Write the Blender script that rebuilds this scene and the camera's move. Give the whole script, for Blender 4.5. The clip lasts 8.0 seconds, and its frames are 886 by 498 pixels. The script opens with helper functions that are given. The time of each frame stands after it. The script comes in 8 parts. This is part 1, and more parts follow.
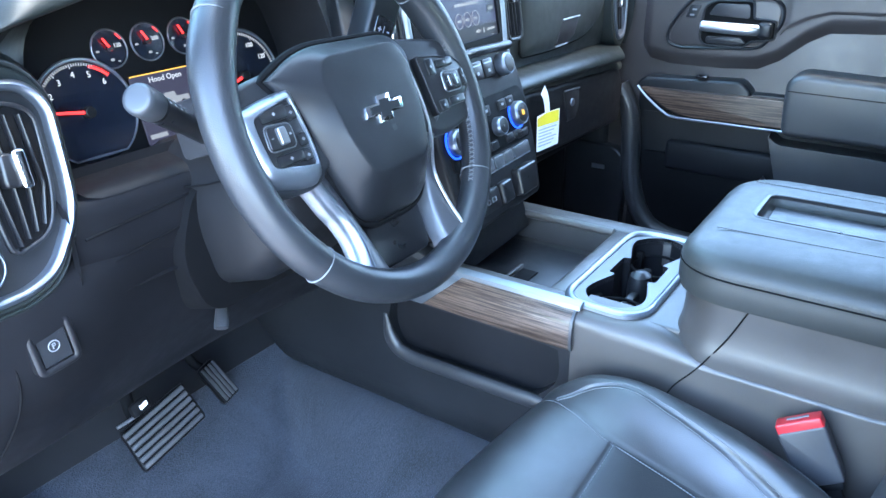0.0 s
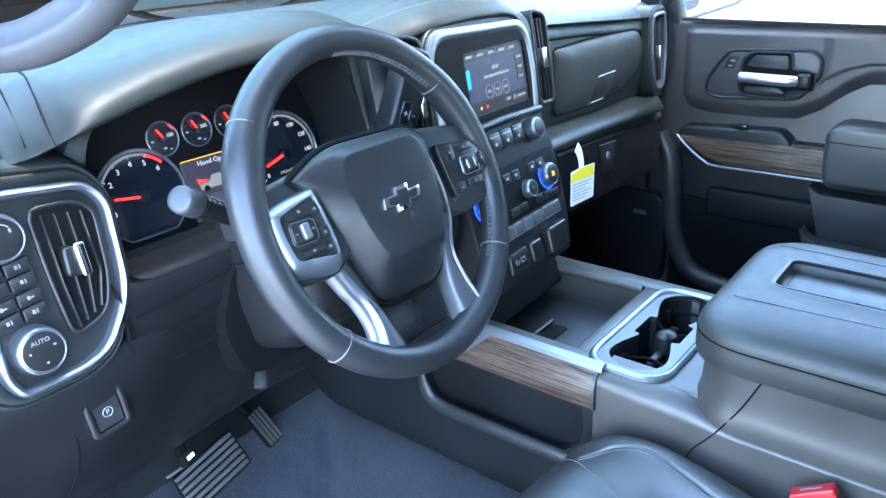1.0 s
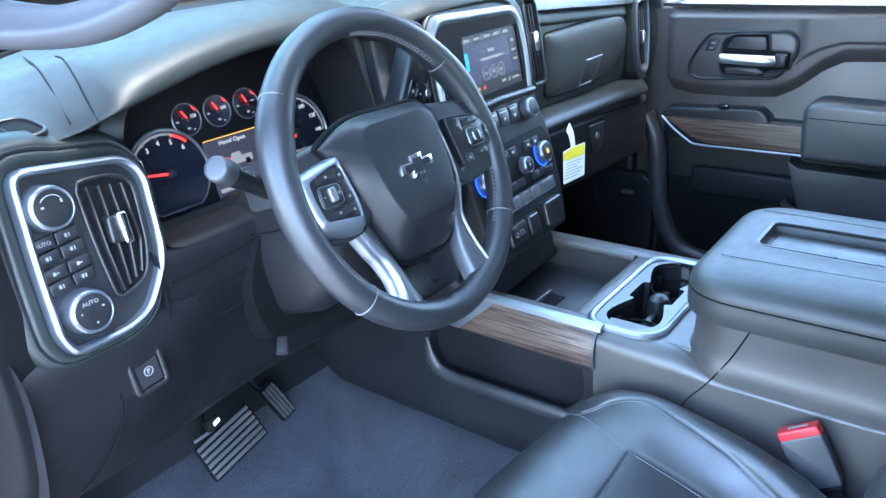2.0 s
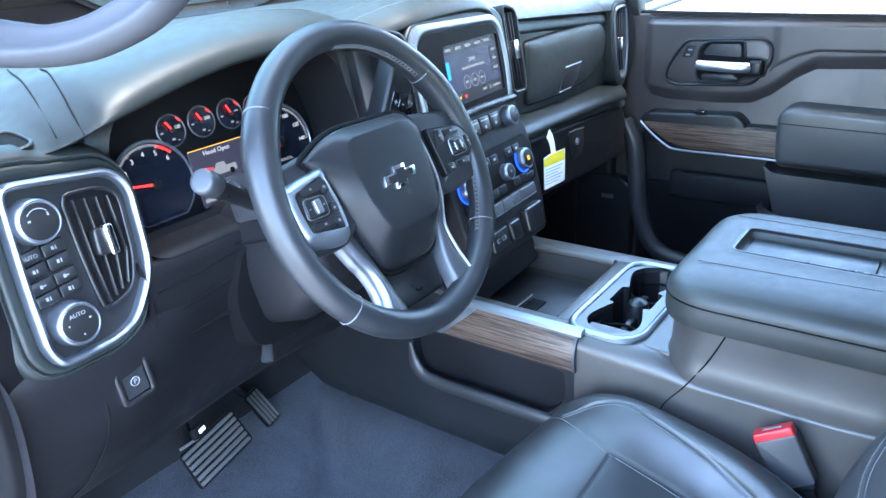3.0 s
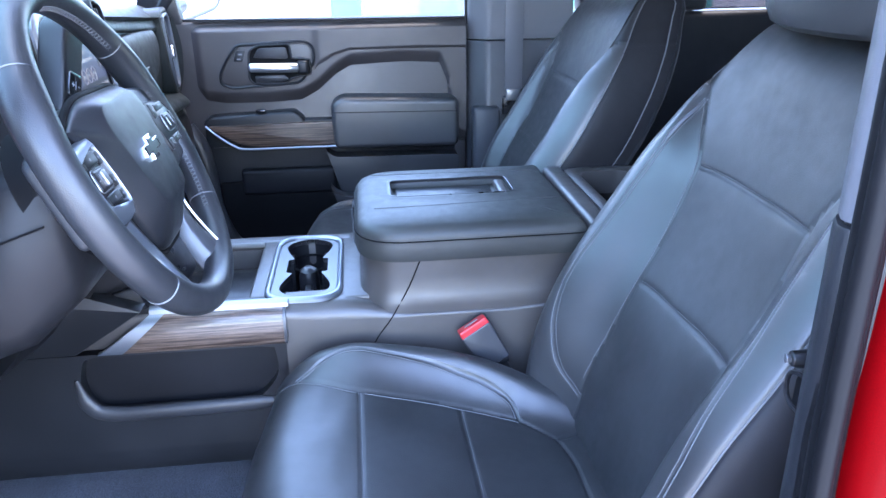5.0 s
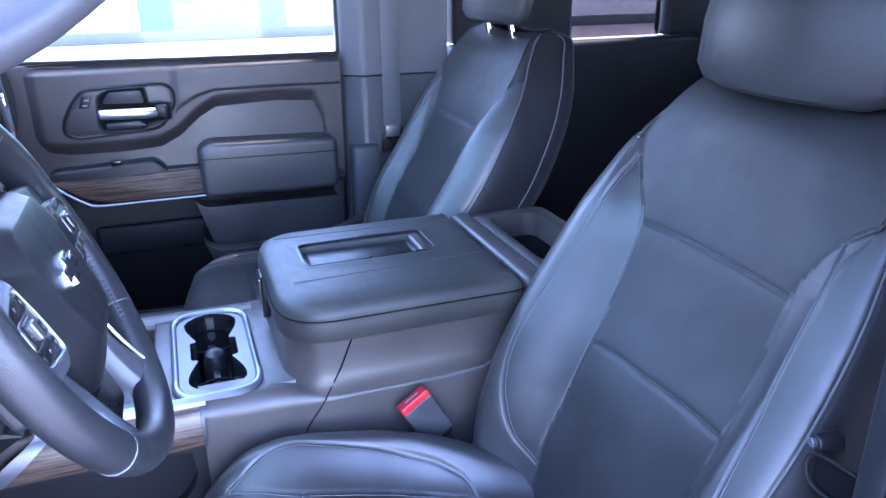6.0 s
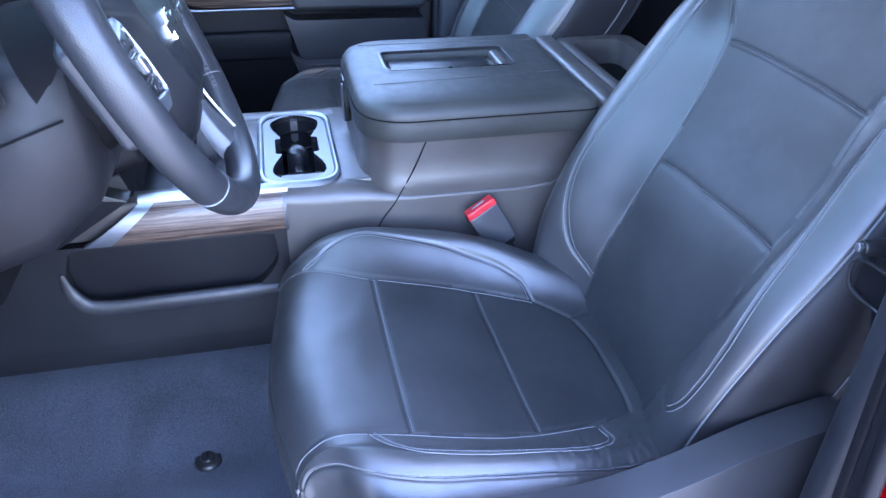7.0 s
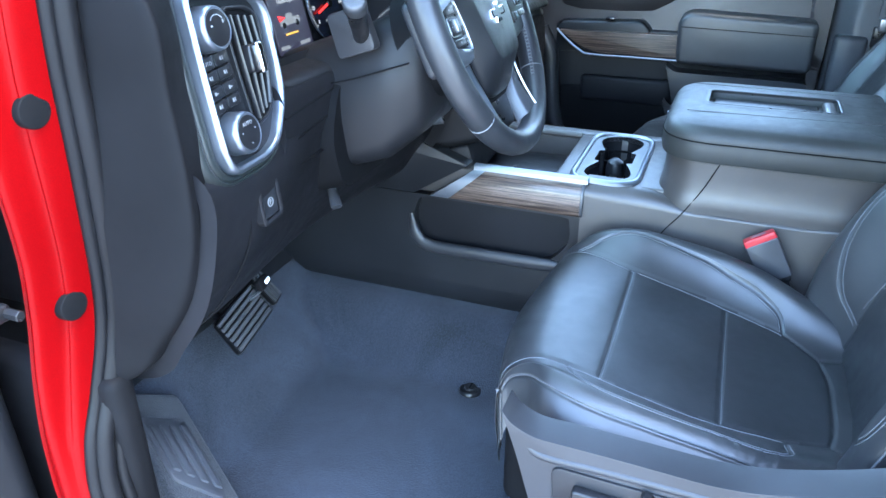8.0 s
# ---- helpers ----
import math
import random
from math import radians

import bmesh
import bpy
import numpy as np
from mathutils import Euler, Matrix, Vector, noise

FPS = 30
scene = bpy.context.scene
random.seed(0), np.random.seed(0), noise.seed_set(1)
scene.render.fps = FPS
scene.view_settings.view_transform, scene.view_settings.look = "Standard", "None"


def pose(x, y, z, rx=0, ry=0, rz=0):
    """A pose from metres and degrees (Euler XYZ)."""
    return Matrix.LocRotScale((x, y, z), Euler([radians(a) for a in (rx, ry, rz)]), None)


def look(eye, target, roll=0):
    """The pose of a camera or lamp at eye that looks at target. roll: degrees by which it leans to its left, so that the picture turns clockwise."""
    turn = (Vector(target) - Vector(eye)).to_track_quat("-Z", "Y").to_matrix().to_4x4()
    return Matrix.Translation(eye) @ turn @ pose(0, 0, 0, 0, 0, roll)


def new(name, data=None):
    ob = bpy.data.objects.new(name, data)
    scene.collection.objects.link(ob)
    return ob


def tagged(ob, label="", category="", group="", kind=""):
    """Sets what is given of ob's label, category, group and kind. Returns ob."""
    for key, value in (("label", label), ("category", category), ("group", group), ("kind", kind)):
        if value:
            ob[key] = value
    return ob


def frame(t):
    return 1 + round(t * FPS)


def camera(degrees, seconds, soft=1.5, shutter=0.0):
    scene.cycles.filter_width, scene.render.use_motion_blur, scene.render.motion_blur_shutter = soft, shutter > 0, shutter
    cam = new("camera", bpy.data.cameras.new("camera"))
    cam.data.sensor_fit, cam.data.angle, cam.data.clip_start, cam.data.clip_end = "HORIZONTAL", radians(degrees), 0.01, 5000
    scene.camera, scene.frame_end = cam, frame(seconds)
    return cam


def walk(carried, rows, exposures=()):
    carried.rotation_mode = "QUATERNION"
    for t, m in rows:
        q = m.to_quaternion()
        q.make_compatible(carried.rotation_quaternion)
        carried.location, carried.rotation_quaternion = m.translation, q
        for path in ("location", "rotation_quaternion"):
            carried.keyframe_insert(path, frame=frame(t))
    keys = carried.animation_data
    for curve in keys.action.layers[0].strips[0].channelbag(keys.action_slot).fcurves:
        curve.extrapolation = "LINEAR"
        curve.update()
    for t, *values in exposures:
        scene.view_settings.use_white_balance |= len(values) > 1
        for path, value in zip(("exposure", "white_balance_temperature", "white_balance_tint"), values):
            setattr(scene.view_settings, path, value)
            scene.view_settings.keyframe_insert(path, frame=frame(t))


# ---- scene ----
cam = camera(62.2, 8.0)
PATH = [
    (0, (-0.964, 0.309, 0.901), (0.521, 1.352, 0.06), -1.3),
    (0.5, (-0.928, 0.272, 0.958), (0.479, 1.453, 0.167), -1.4),
    (1, (-0.957, 0.253, 0.974), (0.45, 1.442, 0.196), -3.2),
    (1.5, (-1.015, 0.24, 0.96), (0.405, 1.41, 0.178), -4.0),
    (3, (-1.043, 0.226, 0.98), (0.417, 1.343, 0.193), -4.0),
    (3.5, (-1.045, 0.225, 0.98), (0.439, 1.309, 0.191), -4.1),
    (4, (-1.066, 0.244, 0.948), (0.49, 1.212, 0.148), -5.0),
    (4.5, (-1.194, 0.368, 0.902), (0.573, 0.829, 0.086), -4.3),
    (5, (-1.216, 0.523, 0.913), (0.631, 0.323, 0.171), -0.9),
    (5.2, (-1.193, 0.567, 0.943), (0.644, 0.167, 0.259), -0.4),
    (6.3, (-1.068, 0.652, 0.969), (0.642, -0.039, 0.195), 0.5),
    (6.5, (-1.078, 0.657, 0.955), (0.599, 0.012, 0.077), 1.0),
    (7, (-1.147, 0.651, 0.923), (0.494, 0.262, -0.151), 1.3),
    (7.5, (-1.287, 0.612, 0.903), (0.395, 0.679, -0.177), 0.7),
    (8, (-1.366, 0.453, 0.883), (0.298, 1.105, -0.015), -0.2),
]
walk(cam, [(t, look(eye, target, roll)) for t, eye, target, roll in PATH], [(0.0, 5.45, 6010, 7), (0.5, 5.34, 6010, 8), (1.5, 5.23, 6010, 8), (3.5, 5.27, 6060, 9), (4.5, 5.25, 6080, 11), (5.0, 5.15, 6030, 20), (6.4, 4.97, 5630, 32), (7.0, 5.15, 5820, 24), (7.5, 5.29, 5880, 13), (8.0, 5.09, 6090, 6)])

# ==== light ====
world = bpy.data.worlds.new("sky_world")
scene.world = world
world.use_nodes = True
wn, wl = world.node_tree.nodes, world.node_tree.links
wn.clear()
sky = wn.new("ShaderNodeTexSky")
sky.sky_type = "NISHITA"
sky.sun_disc = False
SUN_EL, SUN_ROT = 66.0, 165.0
sky.sun_elevation, sky.sun_rotation = radians(SUN_EL), radians(SUN_ROT)
bg = wn.new("ShaderNodeBackground")
bg.inputs["Strength"].default_value = 0.15
wo = wn.new("ShaderNodeOutputWorld")
wl.new(sky.outputs[0], bg.inputs[0])
wl.new(bg.outputs[0], wo.inputs[0])
sun_data = bpy.data.lights.new("sun", "SUN")
sun_data.energy, sun_data.angle, sun_data.color = 0.6, radians(20.0), (1.0, 0.96, 0.90)
sun = new("sun", sun_data)
az, el = radians(SUN_ROT), radians(SUN_EL)
sun_dir = Vector((math.sin(az) * math.cos(el), math.cos(az) * math.cos(el), math.sin(el)))
sun.matrix_world = look(sun_dir * 30, (0, 0, 0))

# ==== materials ====


def material(name, color, rough=0.5, metal=0.0, coat=0.0, spec=0.5):
    m = bpy.data.materials.new(name)
    m.use_nodes = True
    b = m.node_tree.nodes["Principled BSDF"]
    b.inputs["Base Color"].default_value = (*color, 1)
    b.inputs["Roughness"].default_value = rough
    b.inputs["Metallic"].default_value = metal
    b.inputs["Coat Weight"].default_value = coat
    b.inputs["Specular IOR Level"].default_value = spec
    return m


def node(m, kind, **values):
    n = m.node_tree.nodes.new(kind)
    for key, value in values.items():
        n.inputs[key.replace("_", " ")].default_value = value
    return n


def wire(m, a, b):
    m.node_tree.links.new(a, b)


def coords(m, scale=(1, 1, 1)):
    tc = node(m, "ShaderNodeTexCoord")
    mp = node(m, "ShaderNodeMapping")
    mp.inputs["Scale"].default_value = scale
    wire(m, tc.outputs["Object"], mp.inputs["Vector"])
    return mp.outputs["Vector"]


def ramp(m, fac, stops):
    r = node(m, "ShaderNodeValToRGB")
    els = r.color_ramp.elements
    while len(els) < len(stops):
        els.new(0.5)
    for e, (p, c) in zip(els, stops):
        e.position = p
        e.color = (*c, 1) if len(c) == 3 else c
    wire(m, fac, r.inputs["Fac"])
    return r.outputs["Color"]


def grained(name, color, rough, grain=900.0, depth=0.15, blotch=0.25, spec=0.5, cell=True, coat=0.0, wavy_depth=0.10):
    """A moulded or leather surface: fine cell grain, uneven sheen and slight tone changes."""
    m = material(name, color, rough, spec=spec, coat=coat)
    b = m.node_tree.nodes["Principled BSDF"]
    v = coords(m)
    big = node(m, "ShaderNodeTexNoise", Scale=7.0, Detail=4.0)
    fine = node(m, "ShaderNodeTexNoise", Scale=60.0, Detail=3.0)
    wire(m, v, big.inputs["Vector"])
    wire(m, v, fine.inputs["Vector"])
    c0 = tuple(c * (1 - blotch) for c in color)
    c1 = tuple(min(1, c * (1 + blotch)) for c in color)
    wire(m, ramp(m, big.outputs[0], [(0.3, c0), (0.7, c1)]), b.inputs["Base Color"])
    mix = node(m, "ShaderNodeMath")
    mix.operation = "ADD"
    wire(m, big.outputs[0], mix.inputs[0])
    wire(m, fine.outputs[0], mix.inputs[1])
    mr = node(m, "ShaderNodeMapRange")
    mr.inputs["From Min"].default_value, mr.inputs["From Max"].default_value = 0.7, 1.3
    mr.inputs["To Min"].default_value, mr.inputs["To Max"].default_value = max(0.05, rough - 0.07), rough + 0.07
    wire(m, mix.outputs[0], mr.inputs["Value"])
    wire(m, mr.outputs[0], b.inputs["Roughness"])
    if cell:
        tex = node(m, "ShaderNodeTexVoronoi", Scale=grain)
        out = tex.outputs["Distance"]
    else:
        tex = node(m, "ShaderNodeTexNoise", Scale=grain, Detail=2.0)
        out = tex.outputs[0]
    wire(m, v, tex.inputs["Vector"])
    bump = node(m, "ShaderNodeBump", Strength=depth, Distance=0.0006)
    wire(m, out, bump.inputs["Height"])
    soft = node(m, "ShaderNodeBump", Strength=wavy_depth, Distance=0.004)
    wavy = node(m, "ShaderNodeTexNoise", Scale=16.0, Detail=2.0)
    wire(m, v, wavy.inputs["Vector"])
    wire(m, wavy.outputs[0], soft.inputs["Height"])
    wire(m, soft.outputs[0], bump.inputs["Normal"])
    wire(m, bump.outputs[0], b.inputs["Normal"])
    return m


def glowing(name, color, strength):
    m = material(name, (0.01, 0.01, 0.01), 0.35, spec=0.15)
    b = m.node_tree.nodes["Principled BSDF"]
    b.inputs["Emission Color"].default_value = (*color, 1)
    b.inputs["Emission Strength"].default_value = strength * 0.078
    return m


LEATHER = grained("black_leather", (0.024, 0.0245, 0.0254), 0.42, grain=900, depth=0.2, spec=0.74, wavy_depth=0.05)
# insert leather; on shoulder panels and headrests its darker tone stands in for shade
INSERT = grained("insert_and_shaded_leather", (0.018, 0.0186, 0.0196), 0.48, grain=800, depth=0.25, spec=0.44, wavy_depth=0.05)
# vinyl darker than the leather: shade on sides facing away is in the colour
SIDE_VINYL = grained("shaded_side_vinyl", (0.016, 0.0155, 0.017), 0.55, grain=900, depth=0.2, spec=0.16, wavy_depth=0.04)
REAR_TRIM = grained("rear_cab_trim", (0.013, 0.013, 0.0145), 0.60, grain=600, depth=0.2, cell=False, spec=0.18)
WHEEL_LEATHER = grained("wheel_leather", (0.015, 0.016, 0.018), 0.37, grain=900, depth=0.2, spec=0.42, wavy_depth=0.03)
SOFT = grained("soft_touch_plastic", (0.0095, 0.010, 0.0115), 0.37, grain=1100, depth=0.18, spec=0.32, wavy_depth=0.03)
PAD = grained("padded_dash_vinyl", (0.0105, 0.0130, 0.0124), 0.47, grain=900, depth=0.14, spec=0.30, wavy_depth=0.03)
DOOR_TRIM = grained("warm_grey_door_trim", (0.036, 0.0305, 0.029), 0.40, grain=1300, depth=0.2, cell=False, spec=0.55, wavy_depth=0.03)
TRIM_GREY = grained("mid_grey_trim", (0.044, 0.046, 0.051), 0.42, grain=1300, depth=0.2, cell=False, spec=0.35, wavy_depth=0.03)
HANDLE_GREY = grained("grey_handle_plastic", (0.040, 0.041, 0.045), 0.5, grain=1200, depth=0.3, blotch=0.06, cell=False, spec=0.3)
HARD = grained("hard_grey_plastic", (0.024, 0.024, 0.026), 0.40, grain=1400, depth=0.22, cell=False, spec=0.34, wavy_depth=0.03)
CONSOLE = grained("console_plastic", (0.046, 0.0405, 0.037), 0.40, grain=1300, depth=0.22, cell=False, spec=0.55, wavy_depth=0.03)
SATIN_BLACK = grained("satin_black_plastic", (0.008, 0.008, 0.009), 0.33, grain=600, depth=0.05, cell=False, spec=0.35)
# near-black for dark parts; in recesses, ducts and gaps it paints in shade
DEEP = grained("black_plastic_and_shade", (0.004, 0.004, 0.0045), 0.7, grain=500, depth=0.1, cell=False, spec=0.08)
RUBBER = grained("black_rubber", (0.005, 0.005, 0.0056), 0.42, grain=400, depth=0.1, cell=False, spec=0.13, wavy_depth=0.03)
WORN = grained("worn_grey_rubber", (0.045, 0.045, 0.047), 0.6, grain=300, depth=0.3, blotch=0.45, cell=False)
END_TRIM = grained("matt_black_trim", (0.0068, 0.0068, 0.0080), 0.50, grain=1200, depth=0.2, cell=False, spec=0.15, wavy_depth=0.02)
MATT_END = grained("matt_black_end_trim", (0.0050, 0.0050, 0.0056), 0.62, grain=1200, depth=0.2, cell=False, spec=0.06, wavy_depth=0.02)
FOOT_PAD = grained("pale_grey_worn_rubber", (0.036, 0.037, 0.042), 0.6, grain=300, depth=0.3, blotch=0.35, cell=False)
LID_STITCH = material("lid_thread", (0.034, 0.034, 0.034), 0.7)
LID_VINYL = grained("lid_vinyl", (0.028, 0.0285, 0.026), 0.48, grain=900, depth=0.2, spec=0.36, wavy_depth=0.03)
STALK_GREY = grained("grey_stalk_plastic", (0.034, 0.036, 0.040), 0.5, grain=900, depth=0.1, cell=False, wavy_depth=0.02)
HEADLINER = grained("light_grey_cloth_trim", (0.42, 0.42, 0.44), 0.8, grain=900, depth=0.3, blotch=0.06, cell=False)
GREY_PLASTIC = grained("light_grey_trim_plastic", (0.075, 0.077, 0.085), 0.5, grain=1200, depth=0.3, blotch=0.06, cell=False)
STITCH = material("grey_thread", (0.11, 0.112, 0.118), 0.7)
PIPING = material("pale_piping", (0.10, 0.10, 0.105), 0.55)
DARK_STITCH = material("dark_grey_thread", (0.15, 0.15, 0.155), 0.7)
DIM_STITCH = material("charcoal_thread", (0.060, 0.061, 0.065), 0.75)
BLACK_STITCH = material("black_thread", (0.022, 0.022, 0.024), 0.7)
CHROME = material("bright_chrome", (0.75, 0.76, 0.78), 0.10, metal=1.0)
GLOSS_BLACK = material("gloss_black", (0.008, 0.008, 0.009), 0.08, coat=0.4)
WHITE_MARK = glowing("white_backlit_print", (0.85, 0.9, 1.0), 0.38)
WHITE_INK = material("white_print", (0.30, 0.31, 0.33), 0.6)
KEY_INK = material("dim_key_print", (0.16, 0.164, 0.172), 0.6)
NEEDLE = glowing("red_lit_needle", (1.0, 0.03, 0.03), 1.3)
BLUE_RING = glowing("blue_lit_ring", (0.02, 0.10, 1.0), 1.0)
AMBER = glowing("amber_lit_symbol", (1.0, 0.55, 0.08), 0.6)
GREEN_DOT = glowing("green_lit_dot", (0.1, 0.9, 0.2), 1.0)
RED_PLASTIC = grained("red_release_plastic", (0.42, 0.012, 0.018), 0.4, grain=500, depth=0.05, cell=False)
PAPER = grained("white_paper", (0.78, 0.79, 0.80), 0.75, grain=500, depth=0.05, blotch=0.03, cell=False)
YELLOW = material("yellow_print", (0.80, 0.66, 0.03), 0.65)
GREY_INK = material("grey_print", (0.30, 0.36, 0.42), 0.7)


def satin_metal(name, color, rough, metal):
    """Painted or plated satin trim: soft reflections with a slow unevenness."""
    m = material(name, color, rough, metal=metal)
    b = m.node_tree.nodes["Principled BSDF"]
    v = coords(m)
    n = node(m, "ShaderNodeTexNoise", Scale=45.0, Detail=3.0)
    wire(m, v, n.inputs["Vector"])
    mr = node(m, "ShaderNodeMapRange")
    mr.inputs["To Min"].default_value, mr.inputs["To Max"].default_value = rough - 0.04, rough + 0.05
    wire(m, n.outputs[0], mr.inputs["Value"])
    wire(m, mr.outputs[0], b.inputs["Roughness"])
    return m


SATIN = satin_metal("satin_silver_trim", (0.23, 0.25, 0.28), 0.35, 0.85)
BRIGHT_SATIN = satin_metal("bright_satin_metal", (0.55, 0.56, 0.58), 0.34, 0.95)
RIM_SATIN = satin_metal("dim_satin_trim", (0.17, 0.19, 0.22), 0.30, 0.85)
CUP_GREY = satin_metal("cup_plate_grey", (0.11, 0.115, 0.12), 0.36, 0.5)
SATIN_GREY = satin_metal("dark_satin_paint", (0.055, 0.058, 0.064), 0.36, 0.35)
DARK_SATIN = material("dark_satin_metal", (0.24, 0.245, 0.255), 0.33, metal=0.85)


def wood_material():
    m = material("striped_brown_wood", (0.16, 0.10, 0.07), 0.34, coat=0.35, spec=0.45)
    b = m.node_tree.nodes["Principled BSDF"]
    v = coords(m, (1, 1.6, 60))
    n = node(m, "ShaderNodeTexNoise", Scale=5.0, Detail=8.0, Roughness=0.62)
    wire(m, v, n.inputs["Vector"])
    v2 = coords(m, (1, 2.2, 300))
    n2 = node(m, "ShaderNodeTexNoise", Scale=4.0, Detail=4.0, Roughness=0.7)
    wire(m, v2, n2.inputs["Vector"])
    col = ramp(m, n.outputs[0], [(0.30, (0.012, 0.007, 0.005)), (0.45, (0.045, 0.027, 0.019)), (0.55, (0.135, 0.093, 0.070)), (0.68, (0.040, 0.025, 0.018))])
    col2 = ramp(m, n2.outputs[0], [(0.40, (0.07, 0.06, 0.055)), (0.52, (1, 1, 1))])
    mx = node(m, "ShaderNodeMix")
    mx.data_type, mx.blend_type = "RGBA", "MULTIPLY"
    mx.inputs["Factor"].default_value = 0.8
    wire(m, col, mx.inputs["A"])
    wire(m, col2, mx.inputs["B"])
    wire(m, mx.outputs["Result"], b.inputs["Base Color"])
    bump = node(m, "ShaderNodeBump", Strength=0.3, Distance=0.0008)
    wire(m, n2.outputs[0], bump.inputs["Height"])
    wire(m, bump.outputs[0], b.inputs["Normal"])
    return m


WOOD = wood_material()


def carpet_material(name, color):
    m = material(name, color, 0.95, spec=0.15)
    b = m.node_tree.nodes["Principled BSDF"]
    v = coords(m)
    n = node(m, "ShaderNodeTexNoise", Scale=420.0, Detail=3.0)
    big = node(m, "ShaderNodeTexNoise", Scale=5.0, Detail=6.0, Roughness=0.62, Distortion=0.8)
    wire(m, v, n.inputs["Vector"])
    wire(m, v, big.inputs["Vector"])
    mx = node(m, "ShaderNodeMath")
    mx.operation = "ADD"
    wire(m, n.outputs[0], mx.inputs[0])
    wire(m, big.outputs[0], mx.inputs[1])
    half = node(m, "ShaderNodeMath")
    half.operation = "MULTIPLY"
    half.inputs[1].default_value = 0.5
    wire(m, mx.outputs[0], half.inputs[0])
    mx = half
    wire(m, ramp(m, mx.outputs[0], [(0.36, tuple(c * 0.40 for c in color)), (0.64, tuple(c * 1.75 for c in color))]), b.inputs["Base Color"])
    b.inputs["Sheen Weight"].default_value = 0.12
    b.inputs["Sheen Roughness"].default_value = 0.6
    bump = node(m, "ShaderNodeBump", Strength=0.8, Distance=0.003)
    wire(m, n.outputs[0], bump.inputs["Height"])
    wire(m, bump.outputs[0], b.inputs["Normal"])
    return m


CARPET = carpet_material("dark_grey_carpet", (0.016, 0.018, 0.022))
MAT = carpet_material("charcoal_floor_mat_pile", (0.020, 0.0235, 0.032))


def red_paint():
    m = material("red_car_paint", (0.16, 0.0004, 0.0012), 0.38, coat=0.03, spec=0.06)
    b = m.node_tree.nodes["Principled BSDF"]
    b.inputs["Coat Roughness"].default_value = 0.05
    v = coords(m)
    n = node(m, "ShaderNodeTexNoise", Scale=900.0, Detail=2.0)
    wire(m, v, n.inputs["Vector"])
    wire(m, ramp(m, n.outputs[0], [(0.3, (0.115, 0.0004, 0.001)), (0.7, (0.140, 0.0005, 0.0014))]), b.inputs["Base Color"])
    bump = node(m, "ShaderNodeBump", Strength=0.04, Distance=0.001)
    wire(m, n.outputs[0], bump.inputs["Height"])
    wire(m, bump.outputs[0], b.inputs["Normal"])
    return m


RED = red_paint()


def glass_material(name, tint):
    m = bpy.data.materials.new(name)
    m.use_nodes = True
    nt = m.node_tree
    nt.nodes.clear()
    out = nt.nodes.new("ShaderNodeOutputMaterial")
    mix = nt.nodes.new("ShaderNodeMixShader")
    tr = nt.nodes.new("ShaderNodeBsdfTransparent")
    tr.inputs[0].default_value = tint
    gl = nt.nodes.new("ShaderNodeBsdfGlossy")
    gl.inputs["Roughness"].default_value = 0.02
    fr = nt.nodes.new("ShaderNodeFresnel")
    fr.inputs[0].default_value = 1.45
    nt.links.new(fr.outputs[0], mix.inputs[0])
    nt.links.new(tr.outputs[0], mix.inputs[1])
    nt.links.new(gl.outputs[0], mix.inputs[2])
    nt.links.new(mix.outputs[0], out.inputs[0])
    return m


GLASS = glass_material("clear_glass", (0.90, 0.93, 0.92, 1))
GREEN_GLASS = glass_material("green_tinted_windscreen_glass", (0.82, 0.91, 0.835, 1))
TINTED = glass_material("tinted_glass", (0.22, 0.20, 0.20, 1))
MIRROR = material("mirror_glass", (0.85, 0.87, 0.88), 0.02, metal=1.0)

# ==== mesh helpers ====


def thing(name, at, label, category, group="", kind=""):
    ob = new(name)
    ob.location = at
    ob.empty_display_size = 0.05
    return tagged(ob, label, category, group, kind)


def place(ob, parent):
    """Hang ob, whose mesh is in world places, under parent."""
    ob.parent = parent
    at = parent.location if parent.parent is None else Vector((0, 0, 0))
    ob.matrix_parent_inverse = Matrix.Translation(-at)
    return ob


def part(name, bm, mat, parent=None, label="", angle=38, smooth=True):
    me = bpy.data.meshes.new(name)
    bmesh.ops.recalc_face_normals(bm, faces=bm.faces)
    bm.to_mesh(me)
    bm.free()
    me.materials.append(mat)
    if smooth:
        me.shade_smooth()
        me.set_sharp_from_angle(angle=radians(angle))
    ob = new(name, me)
    if parent is not None:
        place(ob, parent)
    if label:
        ob["label"] = label
    return ob


def setting(name, bm, mat, label, category, angle=38):
    return tagged(part(name, bm, mat, angle=angle), label, category, kind="structure")


def box(x0, x1, y0, y1, z0, z1, r=0.0, seg=3, m=None):
    bm = bmesh.new()
    bmesh.ops.create_cube(bm, size=1)
    for v in bm.verts:
        v.co = Vector((x0 + (v.co.x + 0.5) * (x1 - x0), y0 + (v.co.y + 0.5) * (y1 - y0), z0 + (v.co.z + 0.5) * (z1 - z0)))
    if r > 0:
        bmesh.ops.bevel(bm, geom=bm.edges[:], offset=r, segments=seg, affect="EDGES", profile=0.5)
    if m is not None:
        bm.transform(m)
    return bm


